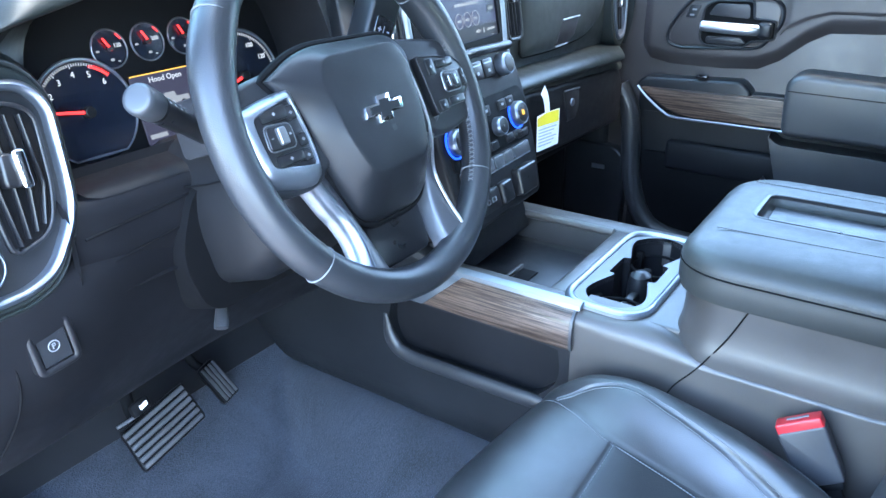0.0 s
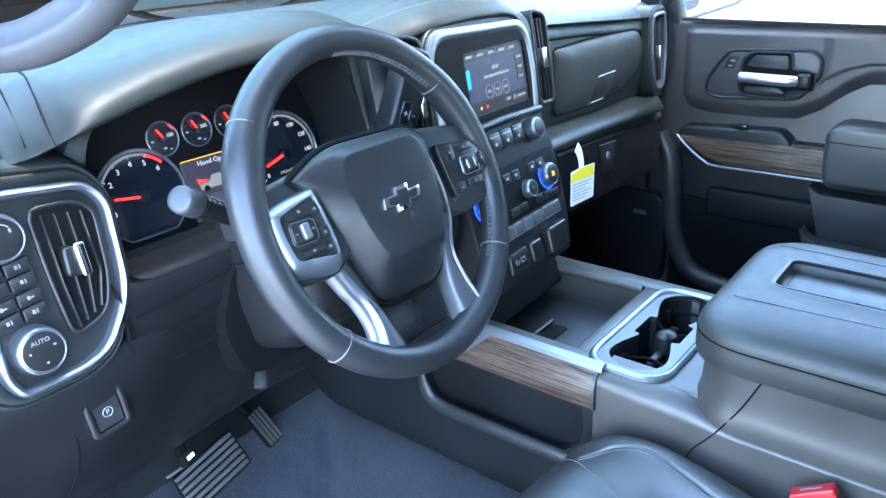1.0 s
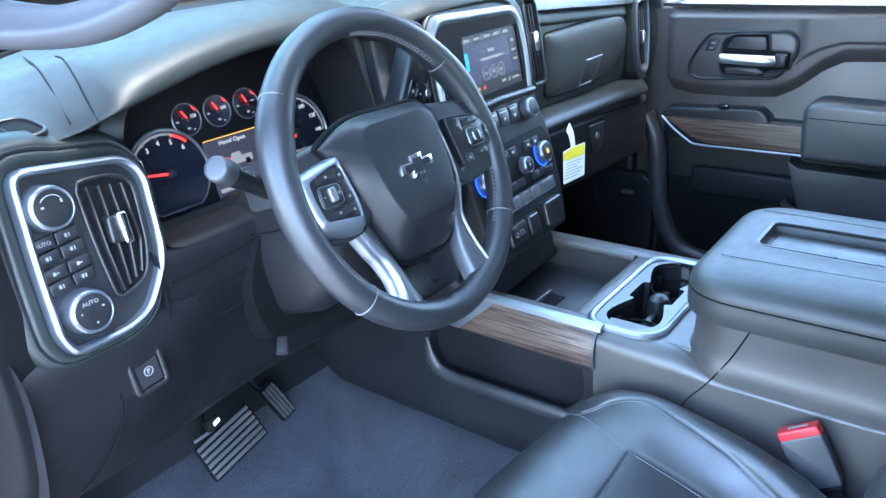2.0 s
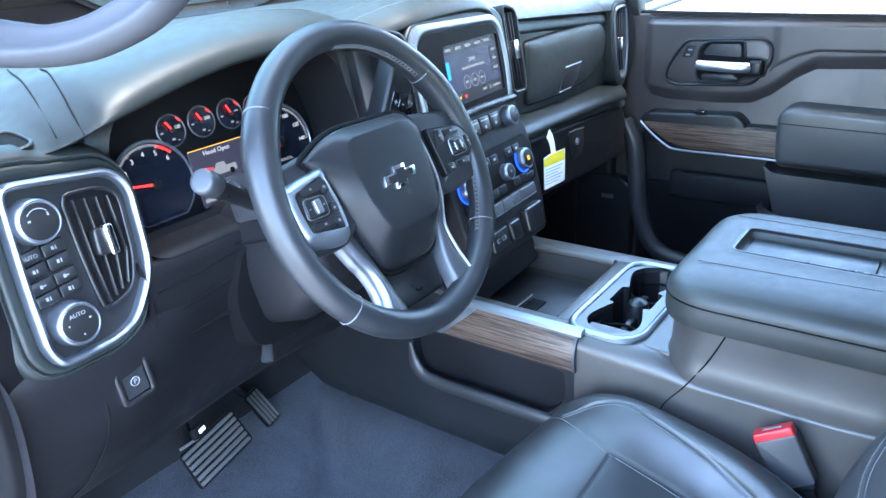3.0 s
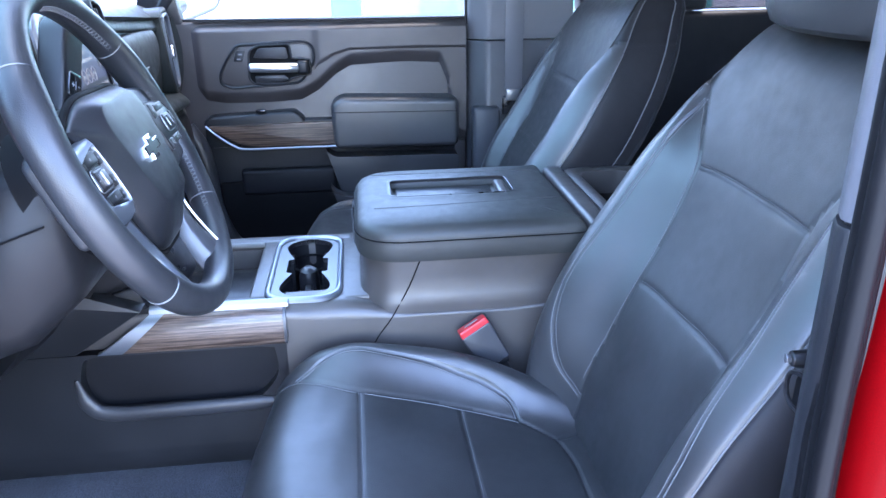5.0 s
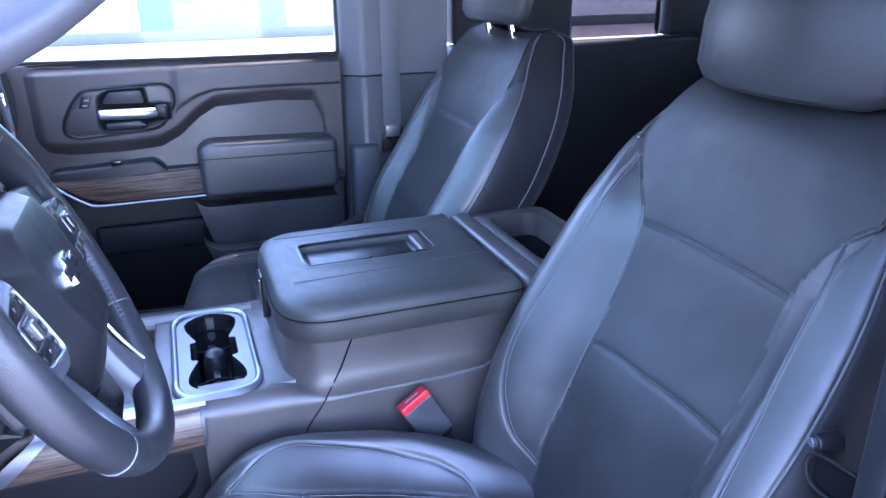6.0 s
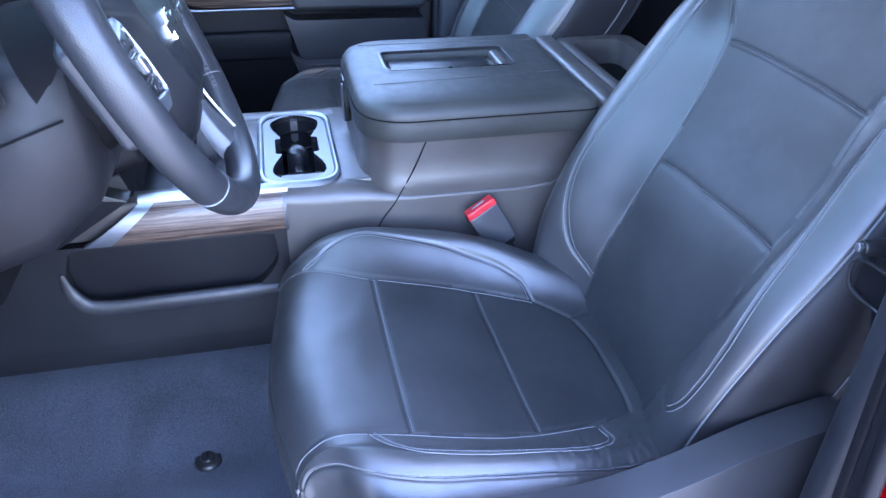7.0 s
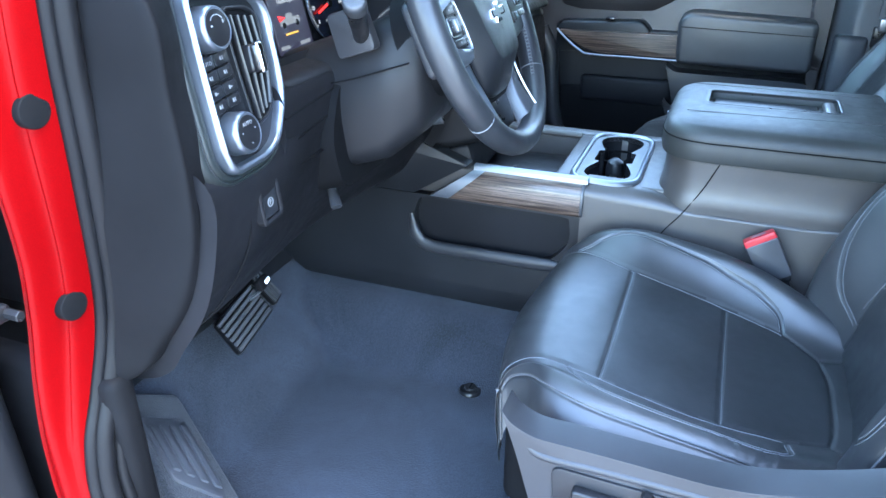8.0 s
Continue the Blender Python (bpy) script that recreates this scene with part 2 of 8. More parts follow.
def rpoly(pts, r, n=5):
    """A closed outline with its corners rounded; r one radius or one for each corner."""
    out, k = [], len(pts)
    rs = r if isinstance(r, (list, tuple)) else [r] * k
    for i in range(k):
        p0, p1, p2 = (np.array(pts[(i + j) % k], float) for j in (-1, 0, 1))
        a, b = p0 - p1, p2 - p1
        la, lb = np.linalg.norm(a), np.linalg.norm(b)
        a, b = a / la, b / lb
        t = min(rs[i], 0.48 * la, 0.48 * lb)
        if t < 1e-6:
            out.append(tuple(p1))
            continue
        for s in np.linspace(0, 1, n + 1):
            q = (1 - s) ** 2 * (p1 + a * t) + 2 * s * (1 - s) * p1 + s ** 2 * (p1 + b * t)
            out.append(tuple(q))
    return out


def basis(origin, u, v):
    """A frame whose x is u, y is v and z their cross product."""
    u, v = Vector(u).normalized(), Vector(v).normalized()
    w = u.cross(v).normalized()
    v = w.cross(u)
    m = Matrix((u, v, w)).transposed().to_4x4()
    m.translation = origin
    return m


def prism(outline, h0, h1, m=None, bevel=0.0, seg=2, both=False):
    """An outline in x, y raised from h0 to h1, its upper rim (and lower, if both) rounded."""
    bm = bmesh.new()
    lo = [bm.verts.new((x, y, h0)) for x, y in outline]
    hi = [bm.verts.new((x, y, h1)) for x, y in outline]
    k = len(lo)
    for i in range(k):
        bm.faces.new((lo[i], lo[(i + 1) % k], hi[(i + 1) % k], hi[i]))
    bm.faces.new(hi)
    bm.faces.new(lo[::-1])
    bmesh.ops.recalc_face_normals(bm, faces=bm.faces)
    if bevel > 0:
        rim = [e for e in bm.edges if (e.verts[0] in hi and e.verts[1] in hi) or (both and e.verts[0] in lo and e.verts[1] in lo)]
        bmesh.ops.bevel(bm, geom=rim, offset=bevel, segments=seg, affect="EDGES", profile=0.5, clamp_overlap=True)
    if m is not None:
        bm.transform(m)
    return bm


def ring(outer, inner, h0, h1, m=None, crown=0.0):
    """A frame between two outlines with the same number of corners; crown lifts its middle."""
    bm = bmesh.new()
    k = len(outer)
    mid = [((a[0] + b[0]) / 2, (a[1] + b[1]) / 2) for a, b in zip(outer, inner)]
    q1 = [((3 * a[0] + b[0]) / 4, (3 * a[1] + b[1]) / 4) for a, b in zip(outer, inner)]
    q3 = [((a[0] + 3 * b[0]) / 4, (a[1] + 3 * b[1]) / 4) for a, b in zip(outer, inner)]
    rows = [(outer, h0), (outer, h1), (q1, h1 + crown * 0.75), (mid, h1 + crown), (q3, h1 + crown * 0.75), (inner, h1), (inner, h0)]
    vs = [[bm.verts.new((x, y, h)) for x, y in o] for o, h in rows]
    for a in range(len(vs)):
        b = (a + 1) % len(vs)
        for i in range(k):
            j = (i + 1) % k
            bm.faces.new((vs[a][i], vs[a][j], vs[b][j], vs[b][i]))
    if m is not None:
        bm.transform(m)
    return bm


def inset(outline, d):
    """The outline drawn in by d (rough, for rounded shapes that run anticlockwise)."""
    pts = np.array(outline, float)
    k = len(pts)
    out = []
    area = sum(pts[i][0] * pts[(i + 1) % k][1] - pts[(i + 1) % k][0] * pts[i][1] for i in range(k))
    s = 1 if area > 0 else -1
    for i in range(k):
        e = pts[(i + 1) % k] - pts[i - 1]
        e = e / (np.linalg.norm(e) + 1e-9)
        out.append(tuple(pts[i] + s * d * np.array((-e[1], e[0]))))
    return out


def cyl(a, b, r0, r1=None, n=24, bevel=0.0):
    a, b = Vector(a), Vector(b)
    bm = bmesh.new()
    bmesh.ops.create_cone(bm, cap_ends=True, segments=n, radius1=r0, radius2=r0 if r1 is None else r1, depth=(b - a).length)
    if bevel > 0:
        rim = [e for e in bm.edges if len(e.link_faces) == 2 and any(len(f.verts) > 4 for f in e.link_faces)]
        bmesh.ops.bevel(bm, geom=rim, offset=bevel, segments=3, affect="EDGES", profile=0.5)
    q = (b - a).to_track_quat("Z", "Y").to_matrix().to_4x4()
    bm.transform(Matrix.Translation((a + b) / 2) @ q)
    return bm


def spline(pts, n=8, closed=False):
    """Catmull-Rom through the points, n steps a stretch."""
    P = np.array(pts, float)
    k = len(P)
    out = []
    last = k if closed else k - 1
    for i in range(last):
        if closed:
            p0, p1, p2, p3 = P[(i - 1) % k], P[i], P[(i + 1) % k], P[(i + 2) % k]
        else:
            p1, p2 = P[i], P[i + 1]
            p0 = P[i - 1] if i > 0 else 2 * p1 - p2
            p3 = P[i + 2] if i + 2 < k else 2 * p2 - p1
        for s in range(n):
            t = s / n
            out.append(0.5 * (2 * p1 + (p2 - p0) * t + (2 * p0 - 5 * p1 + 4 * p2 - p3) * t * t + (3 * p1 - p0 - 3 * p2 + p3) * t ** 3))
    if not closed:
        out.append(P[-1])
    return np.array(out)


def surf(ctrl, n=6, k=6):
    """A smooth sheet through a grid of places, k steps a station along and n steps across."""
    rows = [spline(r, n) for r in ctrl]
    cols = [spline([r[j] for r in rows], k) for j in range(len(rows[0]))]
    return np.array(cols).transpose(1, 0, 2)


def normals(P):
    du = np.gradient(P, axis=0)
    dv = np.gradient(P, axis=1)
    N = np.cross(du, dv)
    return N / (np.linalg.norm(N, axis=2, keepdims=True) + 1e-12)


def sheet(P, skirt=0.0, N=None, bm=None):
    bm = bm or bmesh.new()
    a, b = P.shape[:2]
    vs = [[bm.verts.new(P[i, j]) for j in range(b)] for i in range(a)]
    for i in range(a - 1):
        for j in range(b - 1):
            bm.faces.new((vs[i][j], vs[i + 1][j], vs[i + 1][j + 1], vs[i][j + 1]))
    if skirt:
        N = normals(P) if N is None else N
        rim = [(i, 0) for i in range(a)] + [(a - 1, j) for j in range(1, b)] + [(i, b - 1) for i in range(a - 2, -1, -1)] + [(0, j) for j in range(b - 2, 0, -1)]
        low = [bm.verts.new(P[i, j] - N[i, j] * skirt) for i, j in rim]
        for q in range(len(rim)):
            (i, j), (i2, j2) = rim[q], rim[(q + 1) % len(rim)]
            bm.faces.new((vs[i][j], vs[i2][j2], low[(q + 1) % len(rim)], low[q]))
    return bm


def tube(path, r, n=10, closed=False, squash=None, bm=None, caps=True):
    """A round bar along a path; r one radius or one for each place."""
    bm = bm or bmesh.new()
    P = [Vector(p) for p in path]
    k = len(P)
    rs = r if hasattr(r, "__len__") else [r] * k
    up = None
    rows = []
    for i in range(k):
        if closed:
            t = (P[(i + 1) % k] - P[i - 1]).normalized()
        else:
            t = (P[min(i + 1, k - 1)] - P[max(i - 1, 0)]).normalized()
        if up is None:
            up = Vector((0, 0, 1)) if abs(t.z) < 0.9 else Vector((0, 1, 0))
        side = t.cross(up).normalized()
        up = side.cross(t).normalized()
        f = squash or (1, 1)
        rows.append([bm.verts.new(P[i] + (side * math.cos(a) * f[0] + up * math.sin(a) * f[1]) * rs[i]) for a in np.linspace(0, 2 * math.pi, n, endpoint=False)])
    for i in range(k if closed else k - 1):
        A, B = rows[i], rows[(i + 1) % k]
        for j in range(n):
            bm.faces.new((A[j], A[(j + 1) % n], B[(j + 1) % n], B[j]))
    if not closed and caps:
        bm.faces.new(rows[0][::-1])
        bm.faces.new(rows[-1])
    return bm


def loft(loops, caps=True):
    bm = bmesh.new()
    vs = [[bm.verts.new(p) for p in lp] for lp in loops]
    k = len(vs[0])
    for A, B in zip(vs, vs[1:]):
        for j in range(k):
            bm.faces.new((A[j], A[(j + 1) % k], B[(j + 1) % k], B[j]))
    if caps:
        bm.faces.new(vs[0][::-1])
        bm.faces.new(vs[-1])
    return bm


def stitch_run(path, N, pitch=0.0040, length=0.0034, width=0.0008, lift=0.0005, bm=None):
    """Thread lying along a seam: one small rounded dash after another."""
    bm = bm or bmesh.new()
    path = np.array(path, float)
    seg = np.linalg.norm(np.diff(path, axis=0), axis=1)
    s = np.concatenate(([0], np.cumsum(seg)))
    N = np.array(N, float)
    for d in np.arange(pitch, s[-1] - pitch, pitch):
        def at(q):
            return np.array([np.interp(q, s, path[:, c]) for c in range(3)])
        a, b = at(d - length / 2), at(d + length / 2)
        nn = np.array([np.interp(d, s, N[:, c]) for c in range(3)])
        nn /= np.linalg.norm(nn) + 1e-9
        t = (b - a) / (np.linalg.norm(b - a) + 1e-9)
        w = np.cross(t, nn) * width / 2
        h = nn * lift
        lo = [a - w - h, a + w - h, b + w - h, b - w - h]
        hi = [a + h * 0.3 - w * 0.6, a + h * 0.3 + w * 0.6, b + h * 0.3 + w * 0.6, b + h * 0.3 - w * 0.6]
        mid = [(a + b) / 2 + h * 1.6 - w * 0.7, (a + b) / 2 + h * 1.6 + w * 0.7]
        L, Hh, M = [bm.verts.new(p) for p in lo], [bm.verts.new(p) for p in hi], [bm.verts.new(p) for p in mid]
        bm.faces.new((L[0], L[1], Hh[1], Hh[0]))
        bm.faces.new((Hh[0], Hh[1], M[1], M[0]))
        bm.faces.new((M[0], M[1], Hh[2], Hh[3]))
        bm.faces.new((Hh[3], Hh[2], L[2], L[3]))
        bm.faces.new((L[0], Hh[0], M[0], Hh[3], L[3]))
        bm.faces.new((L[1], L[2], Hh[2], M[1], Hh[1]))
    return bm


def lettering(name, text, m, size, mat, parent, spread=1.0):
    """Raised print from the built-in font, centred at m's origin, facing m's z."""
    cu = bpy.data.curves.new(name, "FONT")
    cu.body, cu.size, cu.align_x, cu.align_y, cu.extrude = text, size, "CENTER", "CENTER", 0.0002
    cu.resolution_u = 2
    tmp = bpy.data.objects.new(name, cu)
    me = bpy.data.meshes.new_from_object(tmp)
    bpy.data.objects.remove(tmp)
    me.transform(m @ Matrix.Diagonal((spread, 1, 1, 1)))
    me.materials.clear()
    me.materials.append(mat)
    return place(new(name, me), parent)


def bars(rects, m, h=0.0003, bm=None):
    """Flat raised dashes: (x0, x1, y0, y1) in the frame m."""
    bm = bm or bmesh.new()
    for x0, x1, y0, y1 in rects:
        b = box(x0, x1, y0, y1, 0, h)
        b.transform(m)
        tmp = bpy.data.meshes.new("tmp")
        b.to_mesh(tmp)
        b.free()
        bm.from_mesh(tmp)
        bpy.data.meshes.remove(tmp)
    return bm


def arc(cx, cy, r, a0, a1, n=24):
    return [(cx + r * math.cos(radians(a)), cy + r * math.sin(radians(a))) for a in np.linspace(a0, a1, n)]


def strip2d(pts, w):
    """A ribbon of width w along a line in the plane, as one closed outline."""
    P = np.array(pts, float)
    T = np.gradient(P, axis=0)
    T /= np.linalg.norm(T, axis=1, keepdims=True) + 1e-9
    Nn = np.stack((-T[:, 1], T[:, 0]), 1)
    return [tuple(p) for p in P + Nn * w / 2] + [tuple(p) for p in (P - Nn * w / 2)[::-1]]


def polar(outline, c, n=96):
    """The outline resampled by angle round c."""
    pts = [np.array(p, float) for p in outline]
    out = []
    for a in np.linspace(0, 2 * math.pi, n, endpoint=False):
        d = np.array((math.cos(a), math.sin(a)))
        best = 0
        for p, q in zip(pts, pts[1:] + pts[:1]):
            e = q - p
            den = d[0] * e[1] - d[1] * e[0]
            if abs(den) < 1e-12:
                continue
            w = p - np.array(c)
            t = (w[0] * e[1] - w[1] * e[0]) / den
            s = (w[0] * d[1] - w[1] * d[0]) / den
            if -1e-9 <= s <= 1 + 1e-9 and t > best:
                best = t
        out.append((c[0] + d[0] * best, c[1] + d[1] * best))
    return out

# ==== ground and distance ====
GROUND_Z = -0.62


def pavement_material():
    m = material("pale_concrete", (0.31, 0.30, 0.285), 0.85)
    b = m.node_tree.nodes["Principled BSDF"]
    v = coords(m)
    n = node(m, "ShaderNodeTexNoise", Scale=1.3, Detail=8.0)
    wire(m, v, n.inputs["Vector"])
    wire(m, ramp(m, n.outputs[0], [(0.3, (0.26, 0.252, 0.24)), (0.7, (0.36, 0.35, 0.335))]), b.inputs["Base Color"])
    return m


bm = bmesh.new()
bmesh.ops.create_grid(bm, x_segments=8, y_segments=8, size=400)
bm.transform(Matrix.Translation((0, 0, GROUND_Z)))
setting("ground", bm, pavement_material(), "concrete yard around the truck", "ground")

STUCCO = grained("white_stucco_wall", (0.74, 0.73, 0.70), 0.85, grain=60, depth=0.4, blotch=0.06, cell=False)
TEAL = grained("teal_painted_metal", (0.11, 0.36, 0.31), 0.5, grain=40, depth=0.1, blotch=0.1, cell=False)
TEAL_DARK = grained("dark_teal_metal", (0.03, 0.17, 0.15), 0.5, grain=40, depth=0.1, blotch=0.1, cell=False)


def workshop():
    w = thing("workshop_building", (17, 0, GROUND_Z), "white stucco workshop with teal metal doors across the yard", "building")
    part("wall", box(17, 25, -30, 30, GROUND_Z, 5.2, 0.05), STUCCO, w)
    part("roof", box(16.8, 25.2, -30.2, 30.2, 5.2, 5.45, 0.05), HARD, w)
    part("plinth", box(16.9, 17.0, -30, 30, GROUND_Z, GROUND_Z + 0.25, 0.02), GREY_PLASTIC, w)
    for y0, y1, mat in ((-2.1, 0.36, TEAL), (-8.2, -4.6, TEAL), (8.2, 11.4, TEAL)):
        d = part("door", box(16.93, 17.0, y0, y1, GROUND_Z + 0.02, 2.6, 0.02), mat, w, "teal sectional door")
        for z in np.arange(GROUND_Z + 0.9, 2.5, 0.6):
            part("rib", box(16.9, 16.93, y0 + 0.05, y1 - 0.05, z - 0.02, z + 0.02, 0.008), TEAL_DARK, d)
        part("side_panel", box(16.92, 17.0, y1 + 0.03, y1 + 0.74, GROUND_Z + 0.02, 2.6, 0.02), TEAL_DARK, d)


    win = part("window", box(16.94, 17.0, 1.9, 3.1, 0.42, 1.6, 0.02), GLOSS_BLACK, w, "dark framed window")
    part("window_frame", box(16.91, 16.95, 1.86, 3.14, 0.36, 0.42, 0.01), TEAL_DARK, win)


workshop()

# ==== cab floor and shell ====
FLOOR_Z = -0.012


def floor_height(x, y):
    """Carpeted floor: flat, with a tunnel shoulder towards the console and a toe board rising ahead."""
    toe = max(0.0, y - 1.13) * 0.95
    t = min(1.0, max(0.0, (0.30 - abs(x + 0.0)) / 0.14)) if abs(x) < 0.30 else 0.0
    tunnel = 0.115 * t * t * (3 - 2 * t)
    return FLOOR_Z + max(toe, tunnel)


xs = np.linspace(-0.80, 0.82, 82)
ys = np.concatenate((np.linspace(-1.35, 0.4, 12), np.linspace(0.45, 1.55, 60)))
P = np.array([[(x, y, floor_height(x, y)) for y in ys] for x in xs])
setting("floor", sheet(P, 0.03), CARPET, "dark grey carpet of the cab floor", "carpet")

# driver's mat, with its raised edge and retaining plug
mat_ob = thing("floor_mat", (-0.45, 0.9, 0.0), "charcoal pile floor mat in the driver's footwell", "floor mat")
xs = np.linspace(-0.70, -0.148, 44)
ys = np.linspace(0.40, 1.285, 60)
P = np.array([[(x, y, floor_height(x, y) + 0.012 + 0.0012 * noise.noise(Vector((x * 9, y * 9, 0)))) for y in ys] for x in xs])
part("mat_surface", sheet(P, 0.008), MAT, mat_ob)
for px, py in ((-0.282, 0.822),):
    plug = part("plug", cyl((px, py, 0.001), (px, py, 0.009), 0.023, 0.020, 28, 0.002), SATIN_BLACK, mat_ob, "black plastic retaining plug")
    part("cap", cyl((px, py, 0.009), (px, py, 0.013), 0.012, 0.011, 20, 0.001), SATIN_BLACK, plug)
    part("slot", box(px - 0.009, px + 0.009, py - 0.0015, py + 0.0015, 0.0128, 0.0142, 0.0004), DEEP, plug)

xs = np.linspace(-0.80, -0.10, 30)
P = np.array([[(x, y, floor_height(x, y) + 0.016) for y in np.linspace(1.278, 1.53, 16)] for x in xs])
# dark sheet added over the carpet; it paints in the shade below the dashboard
setting("toe_shade", sheet(P, 0.01), REAR_TRIM, "dark sheet standing in for the shade behind the pedals", "trim")

# roof, rear wall, firewall and sides of the cab
setting("ceiling", box(-0.82, 0.84, -1.3, 0.75, 1.24, 1.29, 0.02), HEADLINER, "light grey cloth headliner", "ceiling")


def wall_y(x0, x1, y0, y1, z0, z1):
    return box(x0, x1, y0, y1, z0, z1, 0.01)


# rear wall with its window opening
bm = wall_y(-0.82, 0.84, -1.38, -1.30, -0.03, 0.78)
setting("wall_rear_lower", bm, REAR_TRIM, "dark carpeted rear wall of the cab", "wall")
setting("wall_rear_left", wall_y(-0.82, -0.66, -1.38, -1.30, 0.78, 1.27), REAR_TRIM, "dark rear corner of the cab", "wall")
setting("wall_rear_right", wall_y(0.68, 0.84, -1.38, -1.30, 0.78, 1.27), REAR_TRIM, "dark rear corner of the cab", "wall")
setting("wall_rear_upper", wall_y(-0.66, 0.68, -1.38, -1.30, 1.12, 1.27), HEADLINER, "light grey trim over the rear window", "wall")
rw = part("rear_glass", box(-0.66, 0.68, -1.345, -1.340, 0.78, 1.12), GLASS)
rw.visible_shadow = False
tagged(rw, "rear window glass of the cab", "window", kind="structure")
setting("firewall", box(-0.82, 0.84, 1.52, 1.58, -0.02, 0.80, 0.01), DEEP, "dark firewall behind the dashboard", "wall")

# rear doors of the crew cab (closed), dark, with their windows
for side, s in (("left", -1), ("right", 1)):
    x0, x1 = sorted((s * 0.80 + 0.01, s * 0.88 + 0.01))
    setting("rear_door_" + side, box(x0, x1, -1.30, -0.08, -0.03, 0.76, 0.015), REAR_TRIM, "dark trimmed rear door", "door")
    setting("rear_pillar_" + side, box(x0, x1, -1.30, -0.76, 0.763, 1.25, 0.015), REAR_TRIM, "dark rear pillar trim", "pillar")
    setting("rear_door_frame_" + side, box(x0, x1, -0.44, -0.08, 0.763, 1.25, 0.015), REAR_TRIM, "dark rear door frame", "door frame")
    g = part("rear_door_glass", box(s * 0.84 + 0.008, s * 0.84 + 0.012, -0.755, -0.445, 0.764, 1.22), TINTED)
    g.visible_shadow = False
    tagged(g, "rear door window glass", "window", kind="structure")

# painted outer skins of the cab
setting("roof", box(-0.82, 0.84, -1.38, 0.75, 1.294, 1.312, 0.008), RED, "glossy red painted cab roof", "roof")
for side, s in (("left", -1), ("right", 1)):
    x0, x1 = sorted((s * 0.884 + 0.01, s * 0.896 + 0.01))
    setting("rear_door_skin_" + side, box(x0, x1, -1.30, -0.16, -0.10, 0.758, 0.005), RED, "glossy red painted rear door skin", "door")

# windscreen
u = Vector((1, 0, 0))
v = Vector((0, -0.80, 0.45)).normalized()
ws = basis((0, 1.60, 0.862), u, v)
w = part("windscreen", prism(rpoly([(-0.78, 0), (0.80, 0), (0.70, 0.92), (-0.68, 0.92)], 0.05), 0, 0.005, ws), GREEN_GLASS)
w.visible_shadow = False
tagged(w, "raked windscreen glass", "window", kind="structure")

# left side: hinge pillar with seal, sill and B-pillar
setting("sill_left", box(-0.90, -0.79, 0.20, 1.12, -0.12, 0.015, 0.015), END_TRIM, "dark plastic sill trim of the open doorway", "sill")


def seal_path():
    return spline([(-0.80, 0.80, 1.24), (-0.842, 0.985, 0.98), (-0.862, 1.005, 0.80), (-0.858, 1.02, 0.63), (-0.844, 1.045, 0.50), (-0.848, 1.055, 0.43), (-0.870, 1.06, 0.36),
                   (-0.895, 1.06, 0.30), (-0.906, 1.055, 0.22), (-0.900, 1.03, 0.10), (-0.885, 0.97, 0.02), (-0.88, 0.8, 0.0), (-0.88, 0.45, 0.0),
                   (-0.875, 0.30, 0.08), (-0.845, 0.225, 0.28), (-0.812, 0.205, 0.60), (-0.802, 0.200, 0.90), (-0.77, 0.19, 1.2)], 10)


SEAL = seal_path()
door_seal = thing("door_seal", (-0.87, 1.0, 0.4), "black rubber seal round the open doorway", "door seal", kind="structure")
part("bulb", tube(SEAL, 0.0115, 12), RUBBER, door_seal)
part("lip", tube(SEAL + np.array((0.019, -0.004, 0.002)), 0.008, 10), RUBBER, door_seal)

# red hinge pillar: a sheet that follows the seal and turns outward and forward
part("flange", tube(SEAL + np.array((-0.012, 0.008, 0.0)), 0.008, 10), RUBBER, door_seal)
a = SEAL[:110]
rows = []
for p in a:
    w = p[0] - 0.008 - float(np.interp(p[2], (0.05, 0.26, 0.35, 0.41, 0.46, 0.53, 0.60, 0.70, 0.80), (-0.942, -0.941, -0.938, -0.933, -0.927, -0.925, -0.935, -0.948, p[0] - 0.083)))
    rows.append([(p[0] - 0.008 - w * f, p[1] + d, p[2]) for f, d in ((-0.08, 0.014), (0.10, 0.010), (0.50, 0.014), (0.57, 0.020), (0.94, 0.024), (1.0, 0.030), (0.88, 0.040))])
P = surf([r for r in rows[::4]], 3, 2)
pillar = thing("hinge_pillar", (-0.93, 1.05, 0.4), "glossy red painted hinge pillar of the cab", "pillar", kind="structure")
part("pillar_skin", sheet(P, 0.004), RED, pillar)
for hx, hy, hz in ((-0.901, 1.026, 0.700), (-0.886, 1.060, 0.482)):
    g = part("rubber_plug", cyl((hx, hy + 0.012, hz), (hx - 0.001, hy - 0.0015, hz), 0.0175, 0.0165, 28, 0.0015), DEEP, pillar, "round black rubber plug")
hb = part("check_strap", box(-1.02, -0.935, 1.088, 1.10, 0.488, 0.506, 0.004), SATIN_BLACK, pillar, "metal door check strap")
part("bolt_head", cyl((-0.940, 1.092, 0.497), (-0.940, 1.070, 0.497), 0.006, None, 6, 0.001), SATIN_BLACK, pillar)

# dark inner face of the front wing and open door, seen past the pillar
od = thing("open_driver_door", (-1.0, 1.14, 0.2), "driver's door swung wide open, dark trim inside, red outside", "door", kind="structure")
OD = basis((-0.925, 1.135, 0.0), (0.93, -0.37, 0.0), (0.0, 0.0, 1.0))     # z faces the cabin, x runs towards the hinge


def mx(pl):
    return [(-x, y) for x, y in pl]


